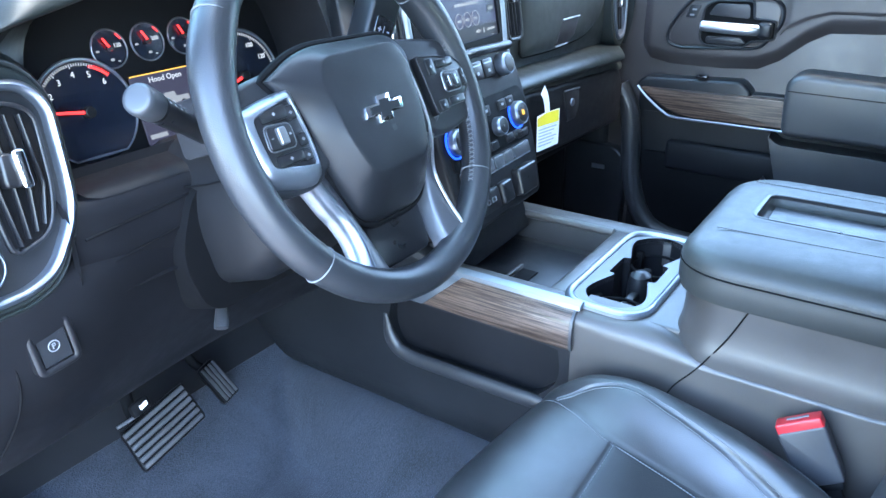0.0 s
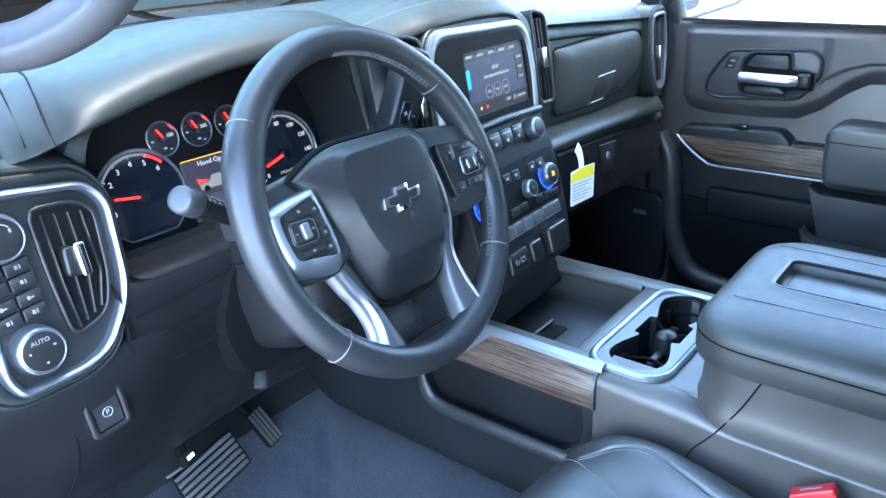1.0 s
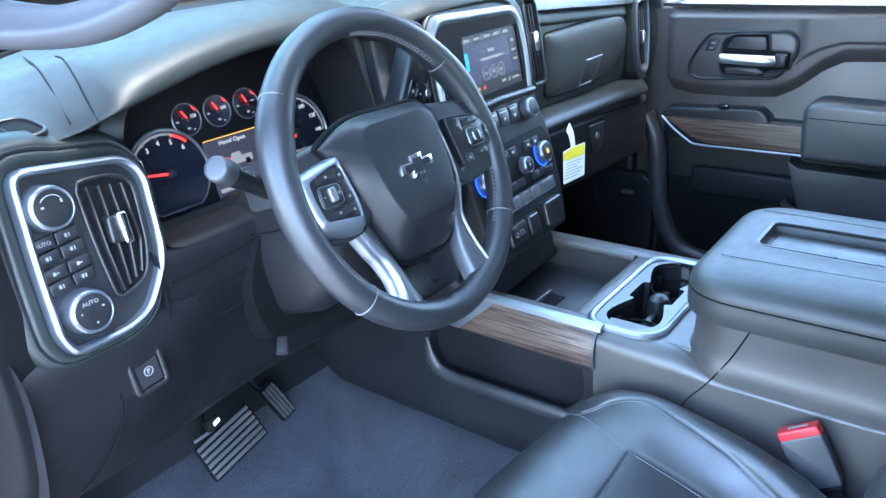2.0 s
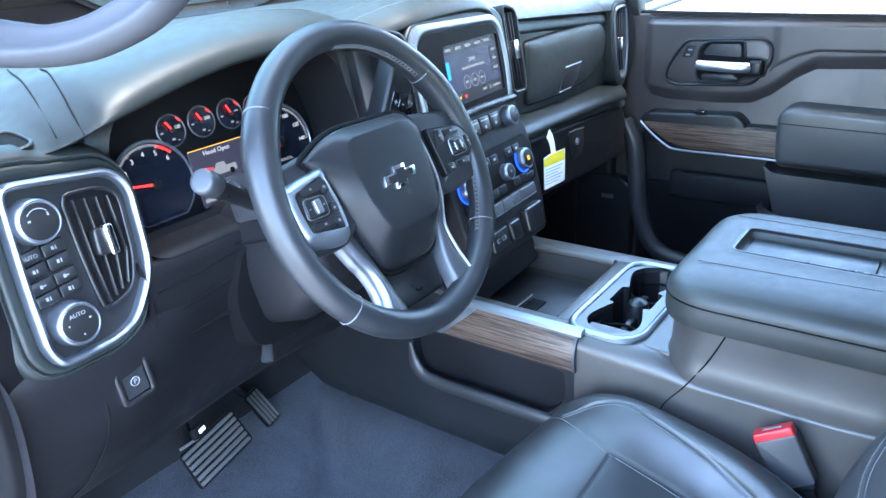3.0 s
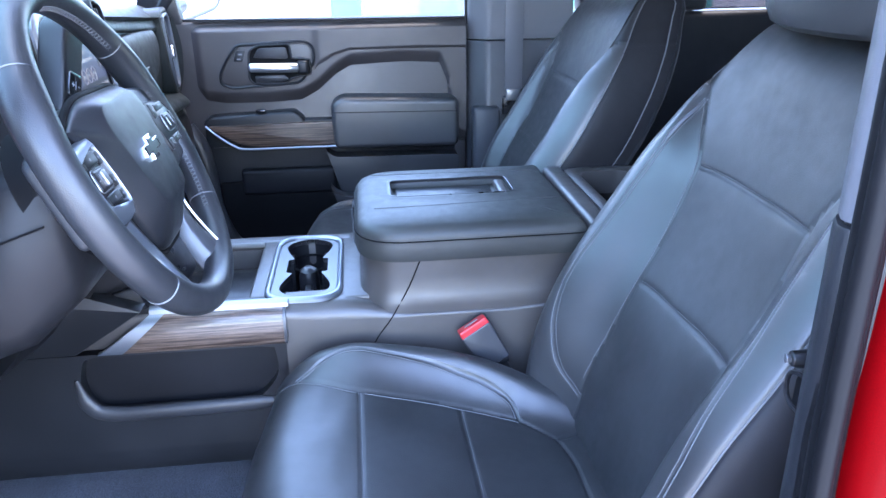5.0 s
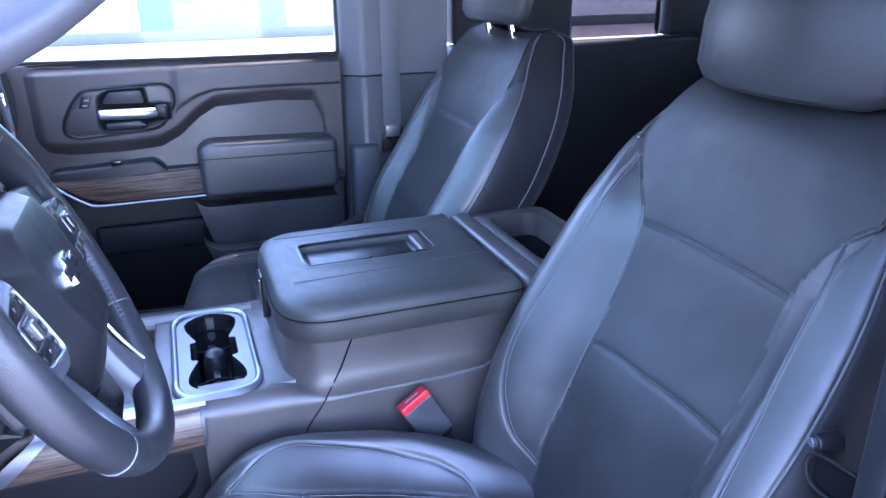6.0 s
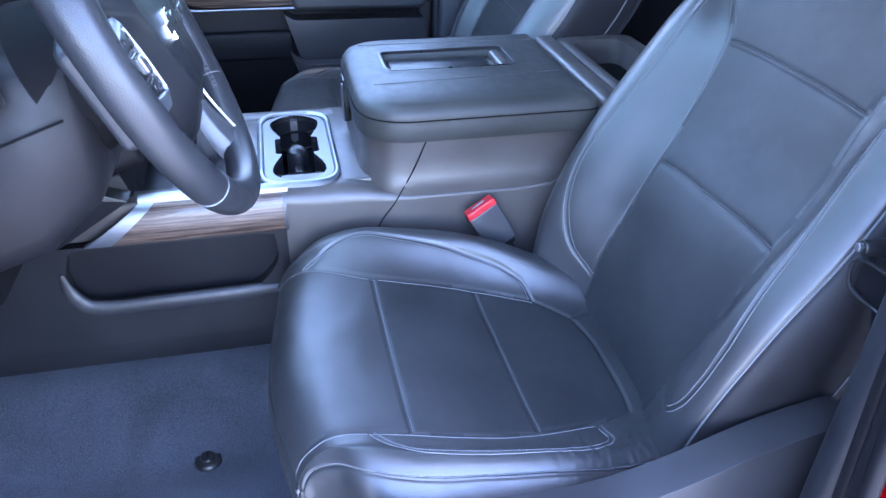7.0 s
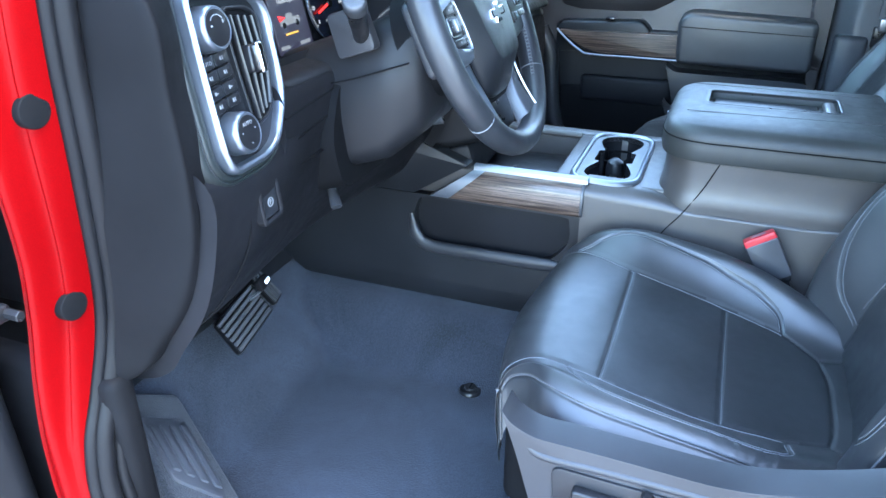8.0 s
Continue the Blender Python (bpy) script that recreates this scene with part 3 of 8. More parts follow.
door_ol = rpoly(mx([(0.0, -0.16), (1.02, -0.16), (1.06, 0.30), (1.04, 0.72), (0.02, 0.74)]), 0.05, 5)
part("outer_skin", prism(door_ol, -0.19, -0.09, OD, 0.02, 3, True), RED, od, "glossy red outer skin")
part("inner_trim", prism(rpoly(mx([(0.0, -0.15), (1.01, -0.15), (1.05, 0.30), (1.03, 0.71), (0.01, 0.73)]), 0.04, 5), -0.092, -0.03, OD, 0.02, 4), END_TRIM, od, "dark inner trim")
part("armrest", prism(rpoly(mx([(0.45, 0.42), (0.98, 0.42), (0.98, 0.54), (0.45, 0.54)]), 0.03, 4), -0.032, 0.03, OD, 0.02, 4), LEATHER, od)
part("map_pocket", prism(rpoly(mx([(0.10, -0.08), (0.95, -0.08), (0.95, 0.16), (0.10, 0.16)]), 0.05, 4), -0.032, 0.01, OD, 0.015, 3), END_TRIM, od)
fo = rpoly(mx([(0.03, 0.735), (1.04, 0.715), (0.96, 1.22), (0.50, 1.24)]), 0.04, 5)
part("window_frame", ring(polar(fo, (-0.65, 0.95), 80), polar(inset(fo, 0.045), (-0.65, 0.95), 80), -0.14, -0.08, OD, 0.004), SATIN_BLACK, od)
gdo = part("window_glass", prism(inset(fo, 0.04), -0.112, -0.108, OD), GLASS, od)
gdo.visible_shadow = False

# B-pillar, left
bp = thing("b_pillar_left", (-0.82, 0.2, 0.5), "B-pillar trim, light grey above and dark below", "pillar", kind="structure")
up_ol = rpoly([(-0.788, 0.210), (-0.762, 0.196), (-0.745, 0.05), (-0.84, 0.05), (-0.808, 0.195)], 0.008)
part("upper_trim", prism(up_ol, 0.745, 1.26, None, 0.004), GREY_PLASTIC, bp, "light grey upper pillar trim")
part("lower_trim", prism(inset(up_ol, -0.002), 0.02, 0.742, None, 0.004), SOFT, bp, "dark lower pillar trim")
rows = []
for p in SEAL[112:]:
    rows.append([(p[0] + 0.002, p[1] - 0.014, p[2]), (p[0] - 0.02, p[1] - 0.018, p[2]), (p[0] - 0.045, p[1] - 0.045, p[2]), (p[0] - 0.052, p[1] - 0.075, p[2]), (p[0] - 0.10, p[1] - 0.10, p[2]), (p[0] - 0.115, p[1] - 0.3, p[2])])
part("red_jamb", sheet(surf(rows[::4], 3, 2), 0.004), RED, bp, "glossy red painted door jamb")
# belt guide low on the pillar
bg_ob = thing("seat_belt_guide", (-0.71, 0.15, 0.58), "dark metal seat belt anchor beside the driver's seat", "seat belt")
part("bracket", prism(rpoly([(-0.026, -0.030), (0.020, -0.026), (0.022, 0.006), (-0.026, 0.012)], 0.005, 3), -0.002, 0.002, basis((-0.712, 0.146, 0.556), (1, 0.18, 0.1), (-0.1, 0, 1)), 0.0008), RUBBER, bg_ob)
part("guide_loop", tube(spline([(-0.736, 0.149, 0.530), (-0.692, 0.156, 0.537), (-0.690, 0.156, 0.566), (-0.736, 0.149, 0.568)], 5), 0.0022, 8, True), SATIN_BLACK, bg_ob, "dark wire loop")
part("bolt", cyl((-0.700, 0.142, 0.583), (-0.695, 0.164, 0.583), 0.0095, 0.007, 20, 0.002), SATIN_BLACK, bg_ob)
part("bolt_head", cyl((-0.695, 0.163, 0.583), (-0.694, 0.168, 0.583), 0.0045, None, 6, 0.0006), DARK_SATIN, bg_ob)
part("webbing", tube([(-0.712, 0.14, 0.545), (-0.722, 0.10, 0.40), (-0.73, 0.07, 0.22)], 0.014, 8, squash=(1.0, 0.12)), RUBBER, bg_ob)

# A-pillar trim and grab handle, left
ap = thing("a_pillar_left", (-0.78, 1.1, 0.9), "light grey A-pillar trim beside the windscreen", "pillar", kind="structure")
P = surf([[(-0.845, 1.10, 0.85), (-0.80, 1.14, 0.86), (-0.765, 1.22, 0.86)], [(-0.835, 0.97, 0.97), (-0.78, 1.00, 0.985), (-0.745, 1.07, 0.985)],
          [(-0.81, 0.75, 1.12), (-0.75, 0.78, 1.13), (-0.715, 0.85, 1.13)], [(-0.79, 0.58, 1.25), (-0.72, 0.60, 1.26), (-0.69, 0.66, 1.26)]], 6, 6)
part("trim", sheet(P, 0.02), GREY_PLASTIC, ap)
gh = thing("grab_handle", (-0.76, 0.8, 0.93), "light grey moulded grab handle on the windscreen pillar", "grab handle")
hp = spline([(-0.785, 1.00, 0.942), (-0.770, 0.90, 0.928), (-0.752, 0.81, 0.928), (-0.740, 0.745, 0.939), (-0.728, 0.685, 0.968), (-0.728, 0.61, 1.040), (-0.745, 0.56, 1.16), (-0.76, 0.60, 1.22)], 8)
grip = []
for i, p in enumerate(hp):
    t_ = (Vector(hp[min(i + 1, len(hp) - 1)]) - Vector(hp[max(i - 1, 0)])).normalized()
    f_ = Vector((-0.6, -0.5, 0.6))
    n_ = (f_ - t_ * f_.dot(t_)).normalized()
    s_ = t_.cross(n_).normalized()
    wide = float(np.interp(i / (len(hp) - 1), (0.0, 0.14, 0.30, 0.85, 1.0), (0.026, 0.022, 0.0145, 0.0145, 0.024)))
    loop = []
    for a_ in np.linspace(0, 2 * math.pi, 28, endpoint=False):
        c_, h_ = math.cos(a_), math.sin(a_)
        dent = 0.007 * max(0.0, 1 - (c_ / 0.72) ** 2) if h_ > 0 else 0.0
        loop.append(tuple(Vector(p) + s_ * (0.024 - wide + wide * c_) + n_ * (0.017 * h_ - dent)))
    grip.append(loop)
part("bar", loft(grip), HANDLE_GREY, gh, "", 60)
for end, nxt in ((hp[0], hp[4]), (hp[-1], hp[-5])):
    part("end_cap", tube([tuple(end), tuple(np.array(end) + (np.array(nxt) - np.array(end)) * 0.9)], [0.031, 0.028], 16), HANDLE_GREY, gh, "hinged end cap")

# bonnet, unlatched ahead of the windscreen
bonnet = thing("bonnet", (0, 1.75, 0.82), "glossy red bonnet resting unlatched ahead of the windscreen", "bonnet")
crown = []
for x in np.linspace(-0.80, 0.82, 13):
    u = (x - 0.01) / 0.81
    crown.append([(x, y + 0.03 * u * u, z - (0.012 + 0.03 * (y - 1.74)) * u * u) for y, z in ((1.742, 0.835), (1.742, 0.867), (1.752, 0.872), (1.80, 0.868), (2.10, 0.848), (2.45, 0.822), (2.72, 0.788), (2.80, 0.755), (2.81, 0.71))])
part("panel", sheet(surf(crown, 3, 4), 0.004), RED, bonnet)
cowl = setting("cowl", box(-0.84, 0.86, 1.575, 1.74, 0.70, 0.856, 0.012), SATIN_BLACK, "black plastic cowl under the windscreen", "cowl")
wiper = thing("wiper", (-0.3, 1.62, 0.83), "black windscreen wiper lying on the cowl", "wiper")
part("blade", tube([(-0.62, 1.63, 0.870), (-0.25, 1.645, 0.870), (0.08, 1.665, 0.866)], 0.006, 8), RUBBER, wiper)
part("arm", tube([(-0.66, 1.71, 0.858), (-0.4, 1.67, 0.880), (-0.25, 1.645, 0.878)], 0.006, 8), SATIN_BLACK, wiper)
for s in (-1, 1):
    wing = thing("front_wing", (s * 0.93, 1.8, 0.5), "glossy red front wing of the truck", "wing")
    part("skin", prism(rpoly([(1.30, -0.2), (2.75, -0.2), (2.75, 0.66), (1.8, 0.74), (1.30, 0.76)], 0.08), 0, 0.14, basis((s * 0.93 - 0.07, 0, 0), (0, 1, 0), (0, 0, 1)), 0.03, 3, True), RED, wing)

# ==== seats ====


def gap_to(A, B, line):
    """How far each place (A, B) of the plan lies from a line drawn on it."""
    best = np.full(A.shape, 9.0)
    for (a0, b0), (a1, b1) in zip(line, line[1:]):
        da, db = a1 - a0, b1 - b0
        t = np.clip(((A - a0) * da + (B - b0) * db) / (da * da + db * db + 1e-12), 0, 1)
        best = np.minimum(best, np.hypot(A - a0 - t * da, B - b0 - t * db))
    return best


def within(A, B, ring_):
    """Which places of the plan lie inside a closed line."""
    hit = np.zeros(A.shape, bool)
    for (a0, b0), (a1, b1) in zip(ring_, ring_[1:] + ring_[:1]):
        if abs(b1 - b0) < 1e-12:
            continue
        cross = (b0 > B) != (b1 > B)
        hit ^= cross & (A < a0 + (B - b0) * (a1 - a0) / (b1 - b0))
    return hit


def drawn(pts, n=6):
    return [(float(p[0]), float(p[1])) for p in spline([(a, b, 0) for a, b in pts], n)]


def cut_out(name, P, N, keep, mat, parent, label=""):
    """One sewn piece: the faces of a sheet marked in keep, with the sheet's own normals."""
    ii, jj = np.nonzero(keep)
    if len(ii) == 0:
        return None
    k = P.shape[1]
    quads = np.stack((ii * k + jj, (ii + 1) * k + jj, (ii + 1) * k + jj + 1, ii * k + jj + 1), 1)
    v = P.reshape(-1, 3)[quads[0]]
    if np.dot(np.cross(v[1] - v[0], v[2] - v[0]), N.reshape(-1, 3)[quads[0][0]]) < 0:
        quads = quads[:, ::-1]
    used, idx = np.unique(quads, return_inverse=True)
    me = bpy.data.meshes.new(name)
    me.from_pydata(P.reshape(-1, 3)[used].tolist(), [], idx.reshape(-1, 4).tolist())
    me.materials.append(mat)
    me.shade_smooth()
    me.normals_split_custom_set_from_vertices(N.reshape(-1, 3)[used].tolist())
    ob = place(new(name, me), parent)
    if label:
        ob["label"] = label
    return ob


class Cover:
    """A leather cover: a smooth sheet with a plan, into which seams are sunk."""

    def __init__(self, P, A, B, outward):
        self.P, self.A, self.B = P, A, B
        N = normals(P)
        i, j = P.shape[0] // 2, P.shape[1] // 2
        self.N = N if np.dot(N[i, j], outward) > 0 else -N
        self.D = np.full(A.shape, 9.0)

    def seam(self, line):
        self.D = np.minimum(self.D, gap_to(self.A, self.B, line))

    def seam_across(self, column):
        s = np.concatenate((np.zeros((self.P.shape[0], 1)), np.cumsum(np.linalg.norm(np.diff(self.P, axis=1), axis=2), axis=1)), 1)
        self.D = np.minimum(self.D, abs(s - s[:, column:column + 1]))

    def seam_along(self, row):
        s = np.concatenate((np.zeros((1, self.P.shape[1])), np.cumsum(np.linalg.norm(np.diff(self.P, axis=0), axis=2), axis=0)), 0)
        self.D = np.minimum(self.D, abs(s - s[row:row + 1]))

    def sew(self, deep, soft):
        drop = deep * np.exp(-(self.D / 0.0023) ** 2) + soft * np.exp(-self.D / 0.010)
        self.P = self.P - self.N * drop[..., None]
        out = np.sign(np.sum(normals(self.P) * self.N, axis=2))
        self.N = normals(self.P) * np.median(out)
        self.flat = self.P.reshape(-1, 3)

    def on(self, line, top):
        """A line of the plan laid on the cover, with the normals there."""
        sel = np.nonzero(top.reshape(-1))[0]
        a, b = self.A.reshape(-1)[sel], self.B.reshape(-1)[sel]
        pts, nn = [], []
        for p in line:
            d = (a - p[0]) ** 2 + (b - p[1]) ** 2
            near = np.argpartition(d, 6)[:6]
            w = 1 / (d[near] + 1e-7)
            w /= w.sum()
            n = (self.N.reshape(-1, 3)[sel[near]] * w[:, None]).sum(0)
            n /= np.linalg.norm(n)
            pts.append((self.flat[sel[near]] * w[:, None]).sum(0) + n * 0.0005)
            nn.append(n)
        return np.array(pts), np.array(nn)


def beside(line, d):
    """A line of the plan moved sideways by d."""
    q = np.array(line)
    t = np.gradient(q, axis=0)
    t /= np.linalg.norm(t, axis=1, keepdims=True) + 1e-12
    return [tuple(p) for p in q + np.stack((-t[:, 1], t[:, 0]), 1) * d]


def seat(name, xc, dy, dz, label, side):
    """A leather front seat. side: -1 when its outer side faces left, 1 when right. Plans run from the door side (-) to the console side (+)."""
    st = thing(name, (xc, 0.40 + dy, 0.0 + dz), label, "car seat", "front seats")
    KU, KV = (26, 24) if side < 0 else (16, 12)

    def W(dx, y, z):
        return (xc + dx, y + dy, z + dz)
    # cushion stations from the rear to the front and over the nose: y, centre z, then seam, crest, edge and foot as (dx, z),
    # first on the console side, then on the door side
    rows = [
        (0.17, 0.245, ((0.075, 0.250), (0.115, 0.268), (0.160, 0.248), (0.185, 0.17)), ((0.100, 0.250), (0.165, 0.262), (0.212, 0.246), (0.236, 0.17))),
        (0.23, 0.256, ((0.085, 0.261), (0.127, 0.286), (0.176, 0.266), (0.205, 0.17)), ((0.112, 0.260), (0.182, 0.272), (0.224, 0.254), (0.244, 0.17))),
        (0.29, 0.266, ((0.100, 0.272), (0.146, 0.308), (0.199, 0.287), (0.224, 0.18)), ((0.136, 0.268), (0.194, 0.284), (0.232, 0.264), (0.268, 0.215))),
        (0.345, 0.274, ((0.120, 0.281), (0.169, 0.327), (0.220, 0.301), (0.238, 0.18)), ((0.155, 0.278), (0.203, 0.294), (0.236, 0.272), (0.274, 0.225))),
        (0.397, 0.281, ((0.137, 0.289), (0.190, 0.339), (0.236, 0.307), (0.248, 0.19)), ((0.160, 0.286), (0.206, 0.304), (0.238, 0.282), (0.278, 0.230))),
        (0.475, 0.294, ((0.144, 0.303), (0.208, 0.349), (0.250, 0.312), (0.258, 0.19)), ((0.157, 0.300), (0.204, 0.316), (0.237, 0.292), (0.278, 0.235))),
        (0.549, 0.308, ((0.149, 0.317), (0.219, 0.354), (0.256, 0.317), (0.262, 0.19)), ((0.150, 0.313), (0.198, 0.326), (0.233, 0.302), (0.275, 0.238))),
        (0.605, 0.315, ((0.166, 0.322), (0.223, 0.346), (0.253, 0.312), (0.259, 0.19)), ((0.145, 0.319), (0.183, 0.328), (0.214, 0.306), (0.242, 0.250))),
        (0.650, 0.314, ((0.188, 0.317), (0.222, 0.328), (0.245, 0.301), (0.252, 0.19)), ((0.145, 0.315), (0.166, 0.317), (0.188, 0.300), (0.206, 0.250))),
        (0.684, 0.300, ((0.200, 0.299), (0.217, 0.302), (0.234, 0.284), (0.242, 0.19)), ((0.152, 0.299), (0.161, 0.297), (0.174, 0.284), (0.184, 0.230))),
        (0.703, 0.272, ((0.203, 0.270), (0.214, 0.269), (0.224, 0.258), (0.229, 0.18)), ((0.160, 0.271), (0.167, 0.268), (0.175, 0.258), (0.186, 0.200))),
        (0.707, 0.230, ((0.202, 0.228), (0.212, 0.226), (0.218, 0.220), (0.222, 0.17)), ((0.165, 0.229), (0.170, 0.226), (0.176, 0.219), (0.182, 0.17))),
        (0.700, 0.180, ((0.198, 0.178), (0.206, 0.176), (0.210, 0.172), (0.212, 0.15)), ((0.165, 0.178), (0.170, 0.176), (0.174, 0.172), (0.178, 0.15))),
    ]
    ctrl = []
    for y, z0, inner_side, door_side in rows:
        left, right = (door_side, inner_side) if side < 0 else (inner_side, door_side)

        def bent(d):
            return y - (0.9 if d * side > 0 else 0.35) * max(0, y - 0.60) * (abs(d) / 0.25) ** 3
        ctrl.append([W(-d, bent(-d), z) for d, z in left[::-1]] + [W(0, y, z0)] + [W(d, bent(d), z) for d, z in right])
    P = surf(ctrl, KU, KV)
    A, Bp = (P[..., 0] - xc) * -side, P[..., 1] - dy
    # soft unevenness and sit creases, stronger on the door-side bolster
    for i in range(P.shape[0]):
        for j in range(P.shape[1]):
            q = Vector(P[i, j]) * 11
            P[i, j, 2] += 0.0016 * noise.noise(q) + 0.0008 * noise.noise(q * 2.7)
            worn = math.exp(-((A[i, j] + 0.205) / 0.03) ** 2 - ((Bp[i, j] - 0.33) / 0.09) ** 2)
            P[i, j, 2] += 0.0014 * worn * noise.noise(Vector((A[i, j] * 60, Bp[i, j] * 150, 3.0)))
    cv = Cover(P, A, Bp, (0, 0, 1))
    inner = drawn([(0.203, 0.684), (0.190, 0.652), (0.170, 0.608), (0.158, 0.580), (0.148, 0.549), (0.142, 0.469), (0.132, 0.403), (0.114, 0.348), (0.102, 0.315), (0.066, 0.268)])
    rear = drawn([(0.066, 0.268), (0.02, 0.257), (-0.04, 0.256), (-0.09, 0.258), (-0.128, 0.266)])
    door = drawn([(-0.128, 0.266), (-0.146, 0.320), (-0.155, 0.370), (-0.161, 0.440), (-0.159, 0.500), (-0.153, 0.546), (-0.146, 0.600), (-0.143, 0.637), (-0.148, 0.664), (-0.156, 0.690)])
    leaf_c = drawn([(0.188, 0.645), (0.207, 0.606), (0.214, 0.560), (0.205, 0.513), (0.195, 0.470), (0.181, 0.420), (0.165, 0.378), (0.148, 0.347), (0.130, 0.324), (0.104, 0.317)])
    leaf_d = drawn([(-0.148, 0.592), (-0.168, 0.575), (-0.188, 0.545), (-0.197, 0.500), (-0.200, 0.448), (-0.200, 0.385), (-0.196, 0.340), (-0.180, 0.316), (-0.150, 0.318)])
    corners = [drawn([(0.066, 0.268), (0.085, 0.225), (0.100, 0.17)]), drawn([(-0.128, 0.266), (-0.158, 0.215), (-0.185, 0.17)])]
    cross = [[(-0.152, 0.547), (0.148, 0.549)], [(-0.158, 0.397), (0.131, 0.401)]]
    for line in [inner, rear, door, leaf_c, leaf_d] + corners + cross:
        cv.seam(line)
    e0, e1 = (int(1.38 * KU), int(6.8 * KU)) if side < 0 else (int(1.2 * KU), int(6.62 * KU))
    nose = 10 * KV
    cv.seam_across(e0)
    cv.seam_across(e1)
    cv.seam_along(nose)
    cv.sew(0.0022, 0.0011)
    a, b = cv.A[:-1, :-1], cv.B[:-1, :-1]
    I, J = np.meshgrid(np.arange(a.shape[0]), np.arange(a.shape[1]), indexing="ij")
    on_side = (J < e0) | (J >= e1)
    front = (I >= nose) & ~on_side
    top = ~on_side & ~front
    insert = within(a, b, inner + rear[1:] + door[1:] + [(-0.165, 0.75), (0.203, 0.75)]) & top
    lc, ld = within(a, b, leaf_c + [p for p in inner[::-1] if 0.317 < p[1] < 0.645]) & top & ~insert, within(a, b, leaf_d + [p for p in door if 0.318 < p[1] < 0.592]) & top & ~insert
    strip = within(a, b, corners[0] + corners[1][::-1] + rear[::-1]) & top & ~insert
    band = top & ~insert & ~lc & ~ld & ~strip
    for nm, keep, mat in (("cushion_front_panel", insert & (b >= 0.548), LEATHER), ("cushion_middle_panel", insert & (b < 0.548) & (b >= 0.399), INSERT), ("cushion_rear_panel", insert & (b < 0.399), INSERT),
                          ("cushion_leaf", lc, LEATHER), ("cushion_leaf", ld, LEATHER), ("cushion_rear_strip", strip, LEATHER), ("cushion_bolster", band & (a > 0), LEATHER), ("cushion_bolster", band & (a <= 0), LEATHER),
                          ("cushion_side", on_side & (J < e0), LEATHER), ("cushion_side", on_side & (J >= e1), LEATHER), ("cushion_nose", front, LEATHER)):
        cut_out(nm, cv.P, cv.N, keep, mat, st)
    part("cushion_base", box(xc - 0.20, xc + 0.20, 0.20 + dy, 0.66 + dy, 0.10 + dz, 0.235 + dz, 0.02), DEEP, st)
    full = np.zeros(A.shape, bool)
    full[:nose, e0:e1] = True
    bm = bmesh.new()
    for line, offs in ((leaf_c, (-0.0035, 0.0035)), (leaf_d, (0.0035, -0.0035)), (door[6:], (0.004,)), (inner[:-6], (-0.004,))):
        for o in offs:
            q, n = cv.on(beside(line, o), full)
            stitch_run(q, n, width=0.0010, bm=bm)
    for line in cross:
        q, n = cv.on(beside(drawn(line, 30), -0.0025), full)
        stitch_run(q, n, pitch=0.005, length=0.0032, width=0.0006, bm=bm)
    for c, s in ((e0, 1), (e1, -1)):
        c += 2 * s
        stitch_run(cv.P[KV:nose, c] + cv.N[KV:nose, c] * 0.0005, cv.N[KV:nose, c], width=0.0009, bm=bm)
    tagged(part("cushion_stitching", bm, STITCH, st, "grey double stitching"), kind="stuff")

    # backrest: stations from the foot to the top: z, centre y, then seam, crest, edge, back as (dx, forward)
    brow = [
        (0.215, (0.094, 0.004), (0.170, 0.052), (0.225, 0.020), (0.226, -0.112)),
        (0.280, (0.100, 0.006), (0.178, 0.064), (0.236, 0.022), (0.238, -0.112)),
        (0.350, (0.110, 0.008), (0.184, 0.072), (0.244, 0.022), (0.246, -0.112)),
        (0.420, (0.119, 0.009), (0.188, 0.075), (0.249, 0.020), (0.250, -0.112)),
        (0.479, (0.125, 0.010), (0.190, 0.074), (0.251, 0.018), (0.252, -0.112)),
        (0.560, (0.128, 0.010), (0.190, 0.067), (0.250, 0.012), (0.250, -0.112)),
        (0.642, (0.130, 0.010), (0.188, 0.053), (0.242, 0.004), (0.242, -0.112)),
        (0.690, (0.146, 0.010), (0.186, 0.036), (0.230, -0.004), (0.230, -0.112)),
        (0.735, (0.172, 0.006), (0.190, 0.014), (0.212, -0.012), (0.210, -0.112)),
        (0.785, (0.160, -0.002), (0.172, -0.006), (0.184, -0.022), (0.180, -0.112)),
        (0.822, (0.142, -0.016), (0.150, -0.022), (0.157, -0.034), (0.150, -0.112)),
        (0.838, (0.128, -0.040), (0.134, -0.044), (0.138, -0.050), (0.140, -0.066)),
    ]
    ctrl = []
    for z, c1, c2, c3, c4 in brow:
        yc = 0.236 - 0.405 * (z - 0.24) + 0.02 * math.sin(math.pi * min(1, max(0, (z - 0.24) / 0.34)))
        mid = {0.838: -0.036, 0.822: -0.010}.get(z, 0.0)
        wide = 0.012 * max(0.0, min(1.0, (z - 0.45) / 0.12, (0.80 - z) / 0.06))
        seam_in = 0.020 * max(0.0, min(1.0, (z - 0.28) / 0.08, (0.70 - z) / 0.08))
        half = [(c4[0] + wide, c4[1]), (c3[0] + wide, c3[1]), (c2[0] + wide * 0.6, c2[1]), (c1[0] - seam_in, c1[1])]
        slim = [c4, (c3[0], c3[1] * 0.8), (c2[0] + 0.006, c2[1] * 0.62), (c1[0] + seam_in, c1[1])]       # the door side is flatter
        lft, rgt = (slim, half) if side < 0 else (half, slim)
